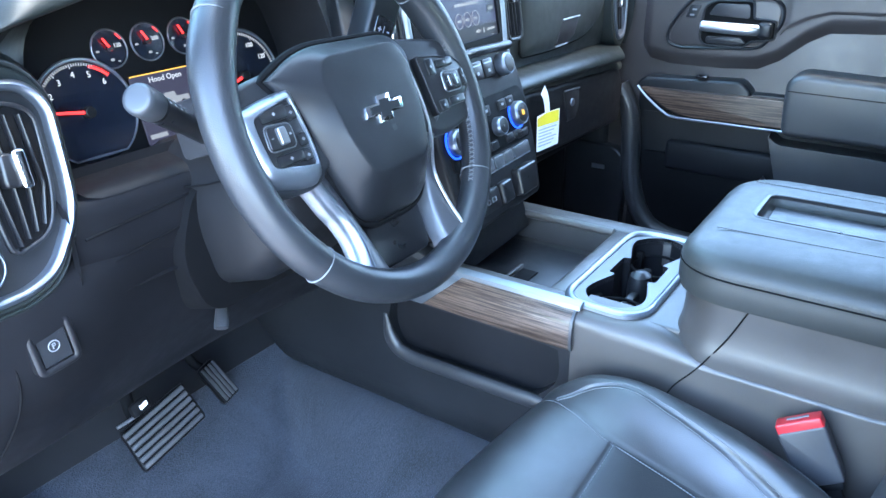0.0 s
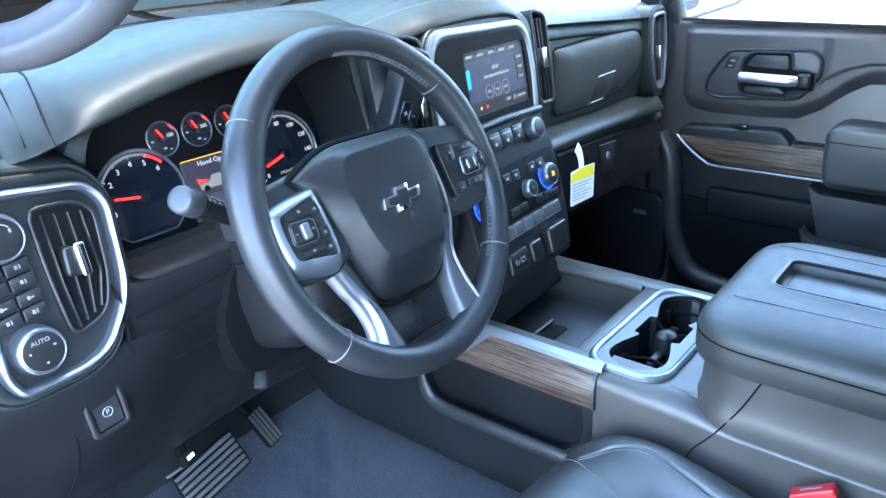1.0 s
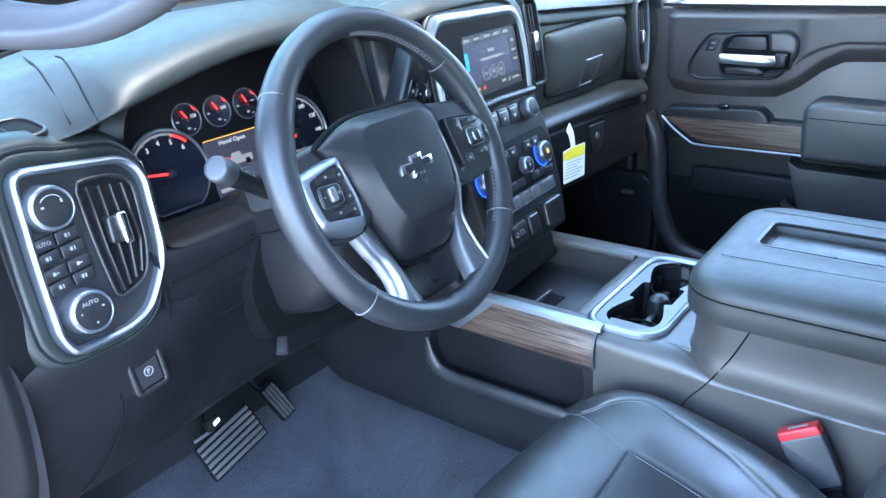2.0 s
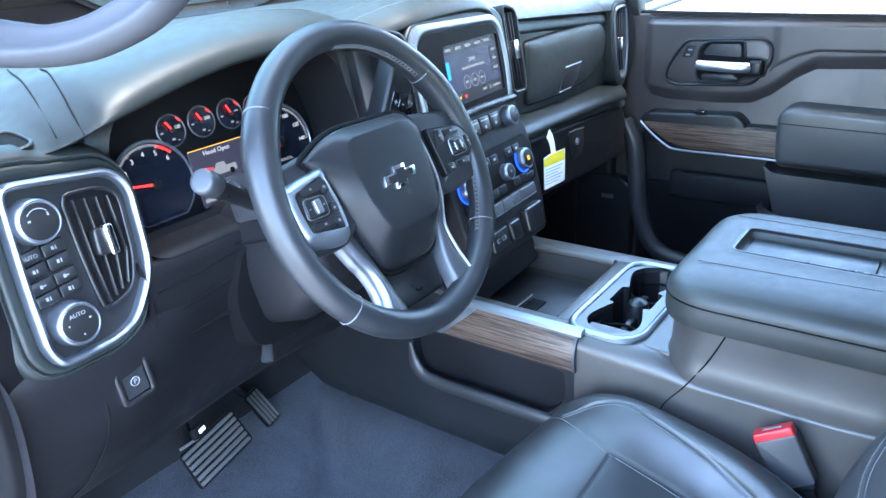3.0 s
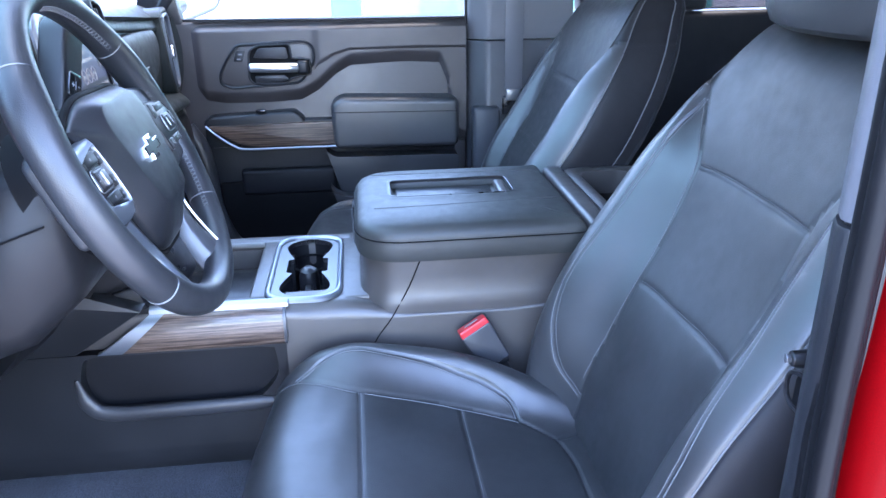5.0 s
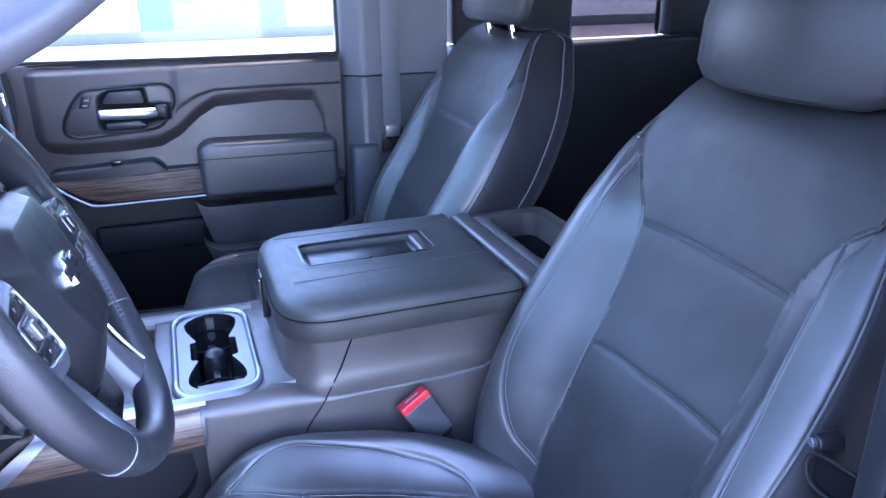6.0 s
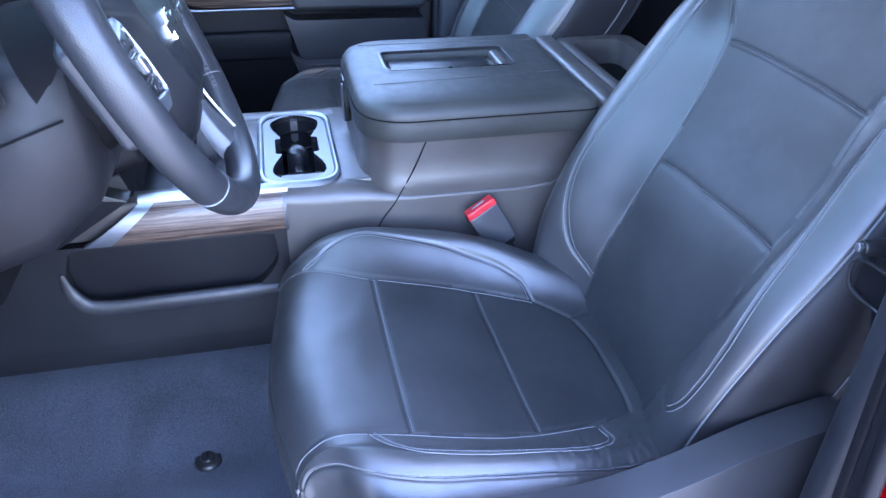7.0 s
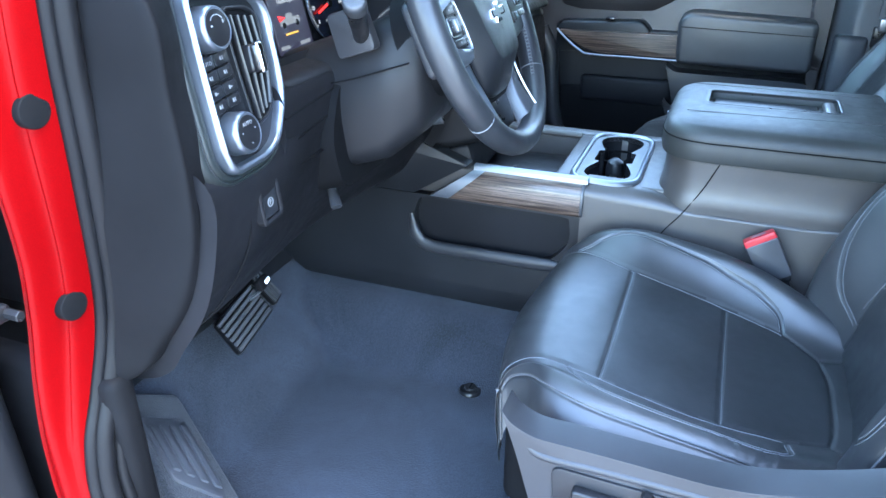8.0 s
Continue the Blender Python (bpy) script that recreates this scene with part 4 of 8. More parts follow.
        ctrl.append([W(-d, yc + f, z) for d, f in lft] + [W(0, yc + mid, z - (0.008 if z > 0.8 else 0))] + [W(d, yc + f, z) for d, f in rgt[::-1]])
    P = surf(ctrl, KU, KV)
    for i in range(P.shape[0]):
        for j in range(P.shape[1]):
            P[i, j, 1] += 0.0015 * noise.noise(Vector(P[i, j]) * 9) + 0.0006 * noise.noise(Vector(P[i, j]) * 27)
    cv = Cover(P, (P[..., 0] - xc) * -side, P[..., 2] - dz, (0, 1, 0))
    inner = drawn([(0.180, 0.727), (0.148, 0.692), (0.117, 0.648), (0.108, 0.581), (0.099, 0.491), (0.096, 0.410), (0.100, 0.318), (0.100, 0.215)])
    leaf_c = drawn([(0.180, 0.727), (0.177, 0.650), (0.180, 0.585), (0.184, 0.510), (0.179, 0.450), (0.161, 0.390), (0.135, 0.340), (0.101, 0.308)])
    door = drawn([(-0.194, 0.738), (-0.168, 0.716), (-0.152, 0.686), (-0.140, 0.647), (-0.144, 0.580), (-0.150, 0.504), (-0.152, 0.420), (-0.140, 0.330), (-0.125, 0.215)])
    leaf_d = drawn([(-0.168, 0.716), (-0.180, 0.662), (-0.190, 0.590), (-0.202, 0.505), (-0.212, 0.420), (-0.205, 0.355), (-0.180, 0.320), (-0.138, 0.318)])
    wings = [drawn([(0.180, 0.727), (0.196, 0.745), (0.225, 0.750)]), drawn([(-0.194, 0.738), (-0.215, 0.748), (-0.240, 0.748)])]
    cross = [[(-0.142, 0.647), (0.117, 0.648)], [(-0.150, 0.503), (0.0, 0.494), (0.099, 0.491)]]
    for line in [inner, door, leaf_c, leaf_d] + wings + cross:
        cv.seam(line)
    e0, e1 = (int(1.28 * KU), int(6.9 * KU)) if side < 0 else (int(1.1 * KU), int(6.72 * KU))
    cv.seam_across(e0)
    cv.seam_across(e1)
    cv.sew(0.0022, 0.0011)
    a, b = cv.A[:-1, :-1], cv.B[:-1, :-1]
    J = np.meshgrid(np.arange(a.shape[0]), np.arange(a.shape[1]), indexing="ij")[1]
    on_side = (J < e0) | (J >= e1)
    top = ~on_side
    insert = within(a, b, inner + door[::-1]) & top
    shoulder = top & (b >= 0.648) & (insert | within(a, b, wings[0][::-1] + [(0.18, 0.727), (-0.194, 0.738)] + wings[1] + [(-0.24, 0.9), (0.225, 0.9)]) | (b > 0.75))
    insert &= ~shoulder
    lc = within(a, b, leaf_c + [p for p in inner[::-1] if p[1] > 0.308]) & top & ~insert & ~shoulder
    ld = within(a, b, leaf_d + [p for p in door[::-1] if 0.318 < p[1] < 0.716]) & top & ~insert & ~shoulder
    band = top & ~insert & ~shoulder & ~lc & ~ld
    split = 0.494 - 0.06 * np.minimum(a, 0) * (a < 0)
    # shoulder panel takes the darker leather, so roof shade is put into its colour
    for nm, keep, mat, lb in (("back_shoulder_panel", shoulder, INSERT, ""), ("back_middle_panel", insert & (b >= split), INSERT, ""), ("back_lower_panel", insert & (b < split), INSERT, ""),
                              ("back_leaf", lc, LEATHER, ""), ("back_leaf", ld, LEATHER, ""), ("back_bolster", band & (a > 0), LEATHER, ""), ("back_bolster", band & (a <= 0), LEATHER, ""),
                              ("back_side", on_side & (J < e0), SIDE_VINYL, "matt vinyl side with shade in its colour"), ("back_side", on_side & (J >= e1), SIDE_VINYL, "matt vinyl side with shade in its colour")):
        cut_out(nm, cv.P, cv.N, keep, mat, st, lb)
    B, M = cv.P, cv.N
    last = B.shape[1] - 1
    up = B.shape[0] - 1
    for c in (e0, e1, 3, last - 3):
        part("piping", tube(B[2:up - 2:4, c] + M[2:up - 2:4, c] * 0.0012, 0.0013, 6), PIPING, st, "thin pale piping")
    rear_rows = [[tuple(p) for p in (B[i, 0], B[i, 0] + np.array((0.02, -0.012, 0)), B[i, last // 2] * np.array((1, 0, 1)) + np.array((0, B[i, 0][1] - 0.020, 0)), B[i, last] + np.array((-0.02, -0.012, 0)), B[i, last])] for i in range(0, up + 1, KV)]
    part("back_shell", sheet(surf(rear_rows, 6, 2), 0.004), SIDE_VINYL, st)
    bm = bmesh.new()
    full = np.zeros(cv.A.shape, bool)
    full[:, e0:e1] = True
    for line, offs in ((leaf_c, (0.0035, -0.0035)), (leaf_d[:-6], (-0.0035, 0.0035)), (inner[:-7], (0.0035,))):
        for o in offs:
            q, n = cv.on(beside(line, o), full)
            stitch_run(q, n, width=0.0010, bm=bm)
    for line in cross:
        q, n = cv.on(beside(drawn(line, 30), 0.0025), full)
        stitch_run(q, n, pitch=0.005, length=0.0032, width=0.0006, bm=bm)
    tagged(part("back_stitching", bm, STITCH, st, "grey stitching"), kind="stuff")
    # head restraint on two chromed posts
    lift = -0.040 if side < 0 else -0.015
    # headrest in the darker leather too, with the shade under the roof painted in
    part("headrest", loft([[W(0.0 + math.cos(a) * wx * (1 - 0.35 * abs(math.sin(2 * a)) ** 3 * 0.4), yc2 + math.sin(a) * ty, z + lift) for a in np.linspace(0, 2 * math.pi, 36, endpoint=False)]
                                for z, wx, ty, yc2 in ((0.866, 0.112, 0.034, -0.010), (0.873, 0.134, 0.048, -0.010), (0.890, 0.146, 0.056, -0.010), (0.94, 0.150, 0.060, -0.018), (1.00, 0.146, 0.056, -0.028), (1.03, 0.128, 0.045, -0.034), (1.042, 0.09, 0.028, -0.038))]), INSERT, st)
    for s in (-1, 1):
        part("post", cyl(W(s * 0.062, -0.030, 0.80), W(s * 0.062, -0.014, 0.885 + lift), 0.006, None, 14), CHROME, st)
    # outer plastic valance with the seat switches
    fx = xc + side * 0.268
    q = basis((fx, dy, dz + 0.040), (0, 1, 0), (0, 0, 1))
    out = rpoly([(0.636, 0.306), (0.624, 0.288), (0.598, 0.275), (0.520, 0.274), (0.376, 0.269), (0.291, 0.292), (0.212, 0.326), (0.110, 0.349), (0.06, 0.25), (0.08, 0.06), (0.555, 0.06), (0.594, 0.17), (0.616, 0.25)], [0.008, 0.03, 0.04, 0.06, 0.08, 0.06, 0.05, 0.03, 0.03, 0.02, 0.03, 0.05, 0.05], 6)
    h = (-0.012, 0.030) if side > 0 else (-0.030, 0.012)
    bm = prism(out, h[0], h[1], q, 0.018, 5, True)
    val = part("side_valance", bm, HARD, st, "dark grey plastic seat side trim")
    e = side * (0.0285)
    if side < 0:
        # raised switch field with its three controls
        fld = rpoly([(0.572, 0.243), (0.385, 0.238), (0.345, 0.212), (0.332, 0.165), (0.565, 0.165)], [0.014, 0.02, 0.02, 0.012, 0.014], 5)
        sgn = 1 if side > 0 else -1
        lo, hi = sorted((sgn * 0.028, sgn * 0.0335))
        part("switch_field", prism(fld, lo, hi, q, 0.0015, 2, True), SOFT, val)
        lo, hi = sorted((sgn * 0.032, sgn * 0.046))
        part("slide_switch", prism(rpoly([(0.545, 0.206), (0.485, 0.204), (0.485, 0.223), (0.545, 0.226)], 0.006), lo, hi, q, 0.003, 3, True), SATIN_BLACK, val, "black seat slide switch")
        part("recline_switch", prism(rpoly([(0.470, 0.200), (0.454, 0.200), (0.456, 0.242), (0.470, 0.244)], 0.006), lo, hi, q, 0.003, 3, True), SATIN_BLACK, val, "black backrest switch")
        kc = (fx + sgn * 0.033, 0.416 + dy, 0.254 + dz)
        kn = part("lumbar_knob", cyl(kc, (kc[0] + sgn * 0.012, kc[1], kc[2]), 0.024, 0.022, 28, 0.002), SOFT, val, "round lumbar switch")
        part("knob_cross", box(kc[0] + sgn * 0.016 - 0.006, kc[0] + sgn * 0.016 + 0.006, kc[1] - 0.006, kc[1] + 0.006, kc[2] - 0.017, kc[2] + 0.017, 0.003), SATIN_BLACK, kn)
        part("valance_ridge", tube(spline([(fx + sgn * 0.024, 0.604 + dy, 0.298 + dz), (fx + sgn * 0.027, 0.578 + dy, 0.290 + dz), (fx + sgn * 0.027, 0.50 + dy, 0.291 + dz), (fx + sgn * 0.027, 0.36 + dy, 0.286 + dz), (fx + sgn * 0.027, 0.315 + dy, 0.262 + dz), (fx + sgn * 0.025, 0.285 + dy, 0.186 + dz)], 8), 0.006, 10), HARD, val)
    # rails
    for s in (-1, 1):
        part("rail", box(xc + s * 0.19 - 0.02, xc + s * 0.19 + 0.02, 0.15 + dy, 0.675 + dy, dz - 0.005, 0.065 + dz, 0.006), DARK_SATIN, st, "metal seat rail")
        for k in range(3):
            part("rail_edge", box(xc + s * 0.19 - 0.017 + k * 0.014, xc + s * 0.19 - 0.012 + k * 0.014, 0.60 + dy, 0.682 + dy, dz + 0.060, 0.0685 + dz, 0.001), SATIN, st)
    part("riser", box(xc - 0.225, xc + 0.225, 0.18 + dy, 0.60 + dy, 0.06 + dz, 0.16 + dz, 0.02), DEEP, st)
    return st


seat("car_seat", -0.425, 0.0, 0.0, "black leather driver's seat with grey stitching and power switches", -1)
seat("car_seat", 0.430, -0.02, 0.0, "black leather front passenger seat with grey stitching", 1)

# rear bench
bench = thing("rear_bench", (0.0, -0.9, 0.0), "dark leather rear bench in the shaded back of the cab", "bench seat")
part("bench_cushion", box(-0.74, 0.76, -1.1, -0.60, 0.12, 0.36, 0.05, 4), LEATHER, bench)
part("bench_back", box(-0.74, 0.76, -1.28, -1.08, 0.28, 0.86, 0.05, 4), LEATHER, bench)
for x in (-0.45, 0.47):
    part("rear_headrest", box(x - 0.12, x + 0.12, -1.24, -1.12, 0.84, 0.98, 0.04, 4), LEATHER, bench)

# ==== centre console ====


YZ = basis((0, 0, 0), (0, 1, 0), (0, 0, 1))       # outlines in y, z; height along +x
cons = thing("centre_console", (0.0, 0.6, 0.0), "dark grey centre console with wood trim and padded lid", "console")

# core below the deck, and the storage bin behind it
part("core", prism([(0.12, 0.03), (1.10, 0.03), (1.05, 0.30), (0.12, 0.30)], -0.122, 0.150, YZ), DEEP, cons)
bin_ol = rpoly([(-0.152, 0.10), (0.168, 0.10), (0.168, 0.535), (-0.152, 0.535)], [0.01, 0.01, 0.075, 0.075], 8)


def bin_loop(d, z):
    """The bin's outline grown by d, kept within the console's sides."""
    return [(min(max(x, -0.1575), 0.1715), y, z) for x, y in inset(bin_ol, -d)]


part("bin", loft([bin_loop(0, 0.469), bin_loop(0, 0.440), bin_loop(0.0010, 0.420), bin_loop(0.0035, 0.408), bin_loop(0.0065, 0.4005), bin_loop(0.009, 0.390), bin_loop(0.009, 0.36)]), CONSOLE, cons, "", 50)
part("deck_rear", box(-0.13, 0.1715, 0.40, 0.575, 0.30, 0.4032, 0.004), CONSOLE, cons)
# deck round the tray and cup wells
part("deck_rail", box(-0.152, -0.108, 0.655, 1.0, 0.346, 0.4035, 0.006), CONSOLE, cons)
part("deck_rail", box(0.134, 0.172, 0.555, 1.0, 0.30, 0.4035, 0.006), CONSOLE, cons)
part("deck_bridge", box(-0.112, 0.132, 0.694, 0.722, 0.30, 0.4030, 0.004), CONSOLE, cons)
part("deck_bridge", box(-0.112, 0.132, 0.93, 1.0, 0.30, 0.4030, 0.004), CONSOLE, cons)
tray = part("tray", box(-0.112, 0.132, 0.715, 0.94, 0.295, 0.352, 0.003), CONSOLE, cons, "open tray ahead of the cup holders")
part("tray_mat", box(-0.085, 0.110, 0.735, 0.925, 0.352, 0.355, 0.001), SOFT, tray)
# raised near-black slab whose colour stands in for the slot's shade
part("tray_slot", box(-0.085, 0.005, 0.800, 0.828, 0.3545, 0.3575, 0.001), DEEP, tray, "near-black slab for the shaded phone slot")
part("tray_rib", box(-0.088, 0.012, 0.830, 0.836, 0.352, 0.362, 0.002), CONSOLE, tray)
part("tray_lip", tube([(0.118, 0.72, 0.404), (0.118, 0.94, 0.404)], 0.007, 10), CONSOLE, tray)

# cup holder: satin frame, plate with a keyed opening, dark well
cc = (0.006, 0.633)
outer = rpoly([(-0.143, 0.570), (0.146, 0.570), (0.146, 0.697), (-0.143, 0.697)], 0.046, 8)
inner = rpoly([(-0.131, 0.580), (0.134, 0.580), (0.134, 0.687), (-0.131, 0.687)], 0.040, 8)
po, pi_ = polar(outer, cc, 160), polar(inner, cc, 160)
reach, dirs = [], []
for a in np.linspace(0, 2 * math.pi, 160, endpoint=False):
    d = np.array((math.cos(a), math.sin(a)))
    best = 0.0
    for s in (-1, 1):
        c0 = np.array((s * 0.0850, 0.0))
        b_ = d @ c0
        disc = b_ * b_ - (c0 @ c0 - 0.0440 ** 2)
        if disc > 0:
            best = max(best, b_ + math.sqrt(disc))
    notch = min(0.030 / max(abs(d[0]), 1e-6), 0.0355 / max(abs(d[1]), 1e-6))
    neck = min(0.070 / max(abs(d[0]), 1e-6), 0.0245 / max(abs(d[1]), 1e-6))
    dirs.append(d)
    reach.append(max(best, notch, neck))
reach = np.array(reach)
soft = sum(np.roll(reach, e) * w for e, w in ((-3, 1), (-2, 2), (-1, 3), (0, 4), (1, 3), (2, 2), (3, 1))) / 16      # rounded corners
hole = [(cc[0] + d[0] * k, cc[1] + d[1] * k) for d, k in zip(dirs, soft)]
cup = part("cup_holder", ring(pi_, hole, 0.396, 0.4055), CUP_GREY, cons, "grey double cup holder")
part("cup_frame", ring(po, pi_, 0.400, 0.4075, None, 0.0035), SATIN, cup, "satin silver surround")
well = bmesh.new()
rows = [[well.verts.new((x, y, z)) for x, y in (hole if z > 0.33 else inset(hole, 0.004))] for z in (0.405, 0.36, 0.31)]
for A, B_ in zip(rows, rows[1:]):
    for i in range(160):
        well.faces.new((A[i], A[(i + 1) % 160], B_[(i + 1) % 160], B_[i]))
well.faces.new(rows[-1])
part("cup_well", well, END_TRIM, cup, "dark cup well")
# near-black rims and fingers put the shade of the wells into their colour
for s in (-1, 1):
    part("cup_rim", tube([(cc[0] + s * 0.0850 + 0.040 * math.cos(a), cc[1] + 0.040 * math.sin(a), 0.375) for a in np.linspace(0, 2 * math.pi, 28, endpoint=False)], 0.0025, 8, True), DEEP, cup)
    for a in (60, 180, 300):
        part("cup_finger", box(-0.008, 0.008, -0.004, 0.010, 0.355, 0.385, 0.004, 2, Matrix.Translation((cc[0] + s * 0.0850 + 0.038 * math.cos(radians(a)), cc[1] + 0.038 * math.sin(radians(a)), 0)) @ Matrix.Translation((0, 0, 0))), DEEP, cup)
post = [[(cc[0] + 0.010 + r * math.cos(a), cc[1] + 0.9 * r * math.sin(a), z) for a in np.linspace(0, 2 * math.pi, 20, endpoint=False)] for z, r in ((0.31, 0.021), (0.380, 0.020), (0.392, 0.017), (0.398, 0.008))]
part("cup_divider", loft(post), SATIN_BLACK, cup)
part("divider_web", box(cc[0] - 0.050, cc[0] + 0.050, cc[1] - 0.007, cc[1] + 0.007, 0.31, 0.372, 0.004), SATIN_BLACK, cup)

# left side: wood band, silver edge, open pocket, skirt
SLOPE = ((0.3445, -0.1640), (0.352, -0.1668), (0.368, -0.1680), (0.384, -0.1662), (0.396, -0.1615), (0.403, -0.1550), (0.406, -0.1490))     # z, x of the swelling side


def side_band(y0, y1, lift, n=12):
    """A band of the swelling side between two ends that may slant with the height."""
    zs = [z for z, _ in SLOPE]
    rows_ = []
    for z, x in spline([(z, x, 0) for z, x in SLOPE], 4)[:, :2]:
        a_, b_ = float(np.interp(z, (zs[0], zs[-1]), y0)), float(np.interp(z, (zs[0], zs[-1]), y1))
        rows_.append([(x - lift, a_ + (b_ - a_) * i / n, z) for i in range(n + 1)])
    return sheet(np.array(rows_), 0.006)


wood = part("wood_trim", side_band((0.6635, 0.6635), (0.9120, 0.8420), 0.0, 24), WOOD, cons, "striped brown wood veneer", 60)
edge = part("silver_edge", side_band((0.9128, 0.8428), (0.9500, 0.8640), 0.0015), SATIN, cons, "satin silver edge over the wood", 60)
part("edge_top", loft([[(x, y, z) for x, z in ((-0.1545, 0.4040), (-0.1535, 0.4105), (-0.1490, 0.4135), (-0.1420, 0.4140), (-0.1390, 0.4110), (-0.1390, 0.4040))] for y in (0.655, 0.70, 0.76, 0.82, 0.866)]), SATIN, edge)
part("wood_end", side_band((0.6590, 0.6590), (0.6630, 0.6630), 0.0008, 3), SATIN_GREY, wood)
part("front_cheek", prism(rpoly([(0.985, 0.3435), (0.876, 0.412), (1.00, 0.46), (1.20, 0.46), (1.36, 0.40), (1.38, 0.3435)], 0.004, 2), -0.160, -0.120, YZ, 0.004, 2, True), SOFT, cons)
pk = rpoly([(0.682, 0.338), (0.975, 0.338), (0.990, 0.290), (0.975, 0.236), (0.720, 0.236), (0.676, 0.285)], [0.006, 0.012, 0.03, 0.028, 0.03, 0.03], 8)
fr = rpoly([(0.640, 0.3425), (1.385, 0.3425), (1.385, 0.290), (1.385, 0.160), (0.640, 0.160), (0.640, 0.285)], 0.004, 8)
pc = (0.83, 0.285)
pocket = part("pocket_frame", ring(polar(fr, pc), polar(pk, pc), -0.120, -0.158, YZ, 0.0), SOFT, cons, "moulded dark side with an open pocket")
part("pocket_lip", tube([(-0.1595, y, z) for y, z in spline([(0.640, 0.238), (0.726, 0.2355), (0.85, 0.2335), (0.950, 0.2345), (0.982, 0.255), (0.993, 0.30)], 8)], [0.0135 * min(1.0, 0.25 + 0.10 * min(i, 40 - i)) for i in range(41)], 14, squash=(0.62, 1.0)), HARD, pocket)
part("pocket_back", prism(polar(pk, pc), -0.136, -0.126, YZ), END_TRIM, pocket)
# skirt, flaring in towards the carpet
P = surf([[(-0.158, y, 0.165), (-0.156, y, 0.145), (-0.150, y, 0.12), (-0.138, y, 0.095), (-0.125, y, 0.06)] for y in (0.10, 0.40, 0.64, 0.80, 1.0, 1.38)], 4, 6)
part("skirt", sheet(P, 0.01), SOFT, cons)
# rear lower side with its ledge, and the bin's inset side panel
flank = []
for y, zt, r in ((0.10, 0.462, 0.004), (0.165, 0.455, 0.005), (0.188, 0.430, 0.006), (0.212, 0.400, 0.006), (0.240, 0.3835, 0.006), (0.30, 0.3800, 0.006), (0.44, 0.3805, 0.006), (0.468, 0.3815, 0.008), (0.492, 0.3860, 0.013), (0.518, 0.3945, 0.020), (0.545, 0.4010, 0.025), (0.575, 0.4036, 0.027), (0.62, 0.4036, 0.025), (0.6625, 0.4036, 0.020)):
    sec = [(-0.10, 0.15), (-0.1605, 0.15)] + [(-0.1605 + r - r * math.cos(q), zt - r + r * math.sin(q)) for q in np.linspace(0, math.pi / 2, 9)] + [(-0.10, zt)]
    flank.append([(x, y, z) for x, z in sec])
part("rear_side", loft(flank), CONSOLE, cons, "smooth dark grey console flank", 40)
part("seam", tube(spline([(-0.1612, 0.534, 0.300), (-0.1612, 0.519, 0.338), (-0.1608, 0.499, 0.366), (-0.1592, 0.4895, 0.3800), (-0.1566, 0.482, 0.392), (-0.1552, 0.464, 0.424), (-0.1530, 0.4445, 0.4685)], 5), 0.0011, 6), DEEP, cons)
part("right_side", prism([(0.10, 0.03), (1.12, 0.03), (1.05, 0.36), (0.70, 0.40), (0.10, 0.40)], 0.15, 0.171, YZ, 0.006, 2, True), CONSOLE, cons)

# padded lid with a long grab recess
lo = rpoly([(-0.170, 0.178), (0.172, 0.178), (0.174, 0.545), (-0.172, 0.545)], [0.012, 0.012, 0.085, 0.085], 10)
rc = (0.026, 0.372)
rec = rpoly([(-0.023, 0.268), (0.073, 0.268), (0.073, 0.482), (-0.023, 0.482)], 0.014, 6)
L = polar(lo, rc, 120)
Rr = polar(rec, rc, 120)


def mixed(f):
    return [((1 - f) * a[0] + f * b[0], (1 - f) * a[1] + f * b[1]) for a, b in zip(inset(L, 0.02), inset(Rr, -0.008))]


loops = [(inset(L, 0.010), 0.471), (inset(L, 0.002), 0.474), (L, 0.482), (L, 0.500), (inset(L, 0.0012), 0.5055), (inset(L, 0.0005), 0.5085), (inset(L, 0.003), 0.517), (inset(L, 0.009), 0.5245), (inset(L, 0.020), 0.5295), (mixed(0.3), 0.5325), (mixed(0.7), 0.5335),
         (inset(Rr, -0.008), 0.5335), (inset(Rr, -0.004), 0.5345), (Rr, 0.533), (inset(Rr, 0.003), 0.5225), (inset(Rr, 0.008), 0.5195)]
lid = part("lid", loft([[(x, y, z) for x, y in o] for o, z in loops]), LID_VINYL, cons, "padded black leather lid", 50)
part("recess_rim", ring(inset(Rr, -0.004), inset(Rr, 0.002), 0.530, 0.5345, None, 0.0008), SATIN_BLACK, lid)
part("recess_pad", box(-0.010, 0.058, 0.300, 0.470, 0.5190, 0.5225, 0.0015), SOFT, lid)
part("recess_grip", box(-0.016, 0.066, 0.272, 0.292, 0.5190, 0.5310, 0.005, 3), CONSOLE, lid)
bm = bmesh.new()
for o, z, n in ((inset(L, 0.0015), 0.5115, None), (inset(L, 0.0015), 0.5025, None)):
    path = np.array([(x, y, z) for x, y in o] + [(o[0][0], o[0][1], z)])
    nn = np.array([((x - 0.0) * 3, (y - 0.36) * 2, 0.15) for x, y, _ in path])
    stitch_run(path, nn / np.linalg.norm(nn, axis=1, keepdims=True), bm=bm)
for x in (-0.060, 0.105):
    path = np.array([(x + (0.012 if x > 0 else -0.02) * math.sin((y - 0.18) * 4), y, 0.5335 - 0.0) for y in np.linspace(0.19, 0.515, 40)])
    stitch_run(path, np.array([(0, 0, 1)] * 40), bm=bm)
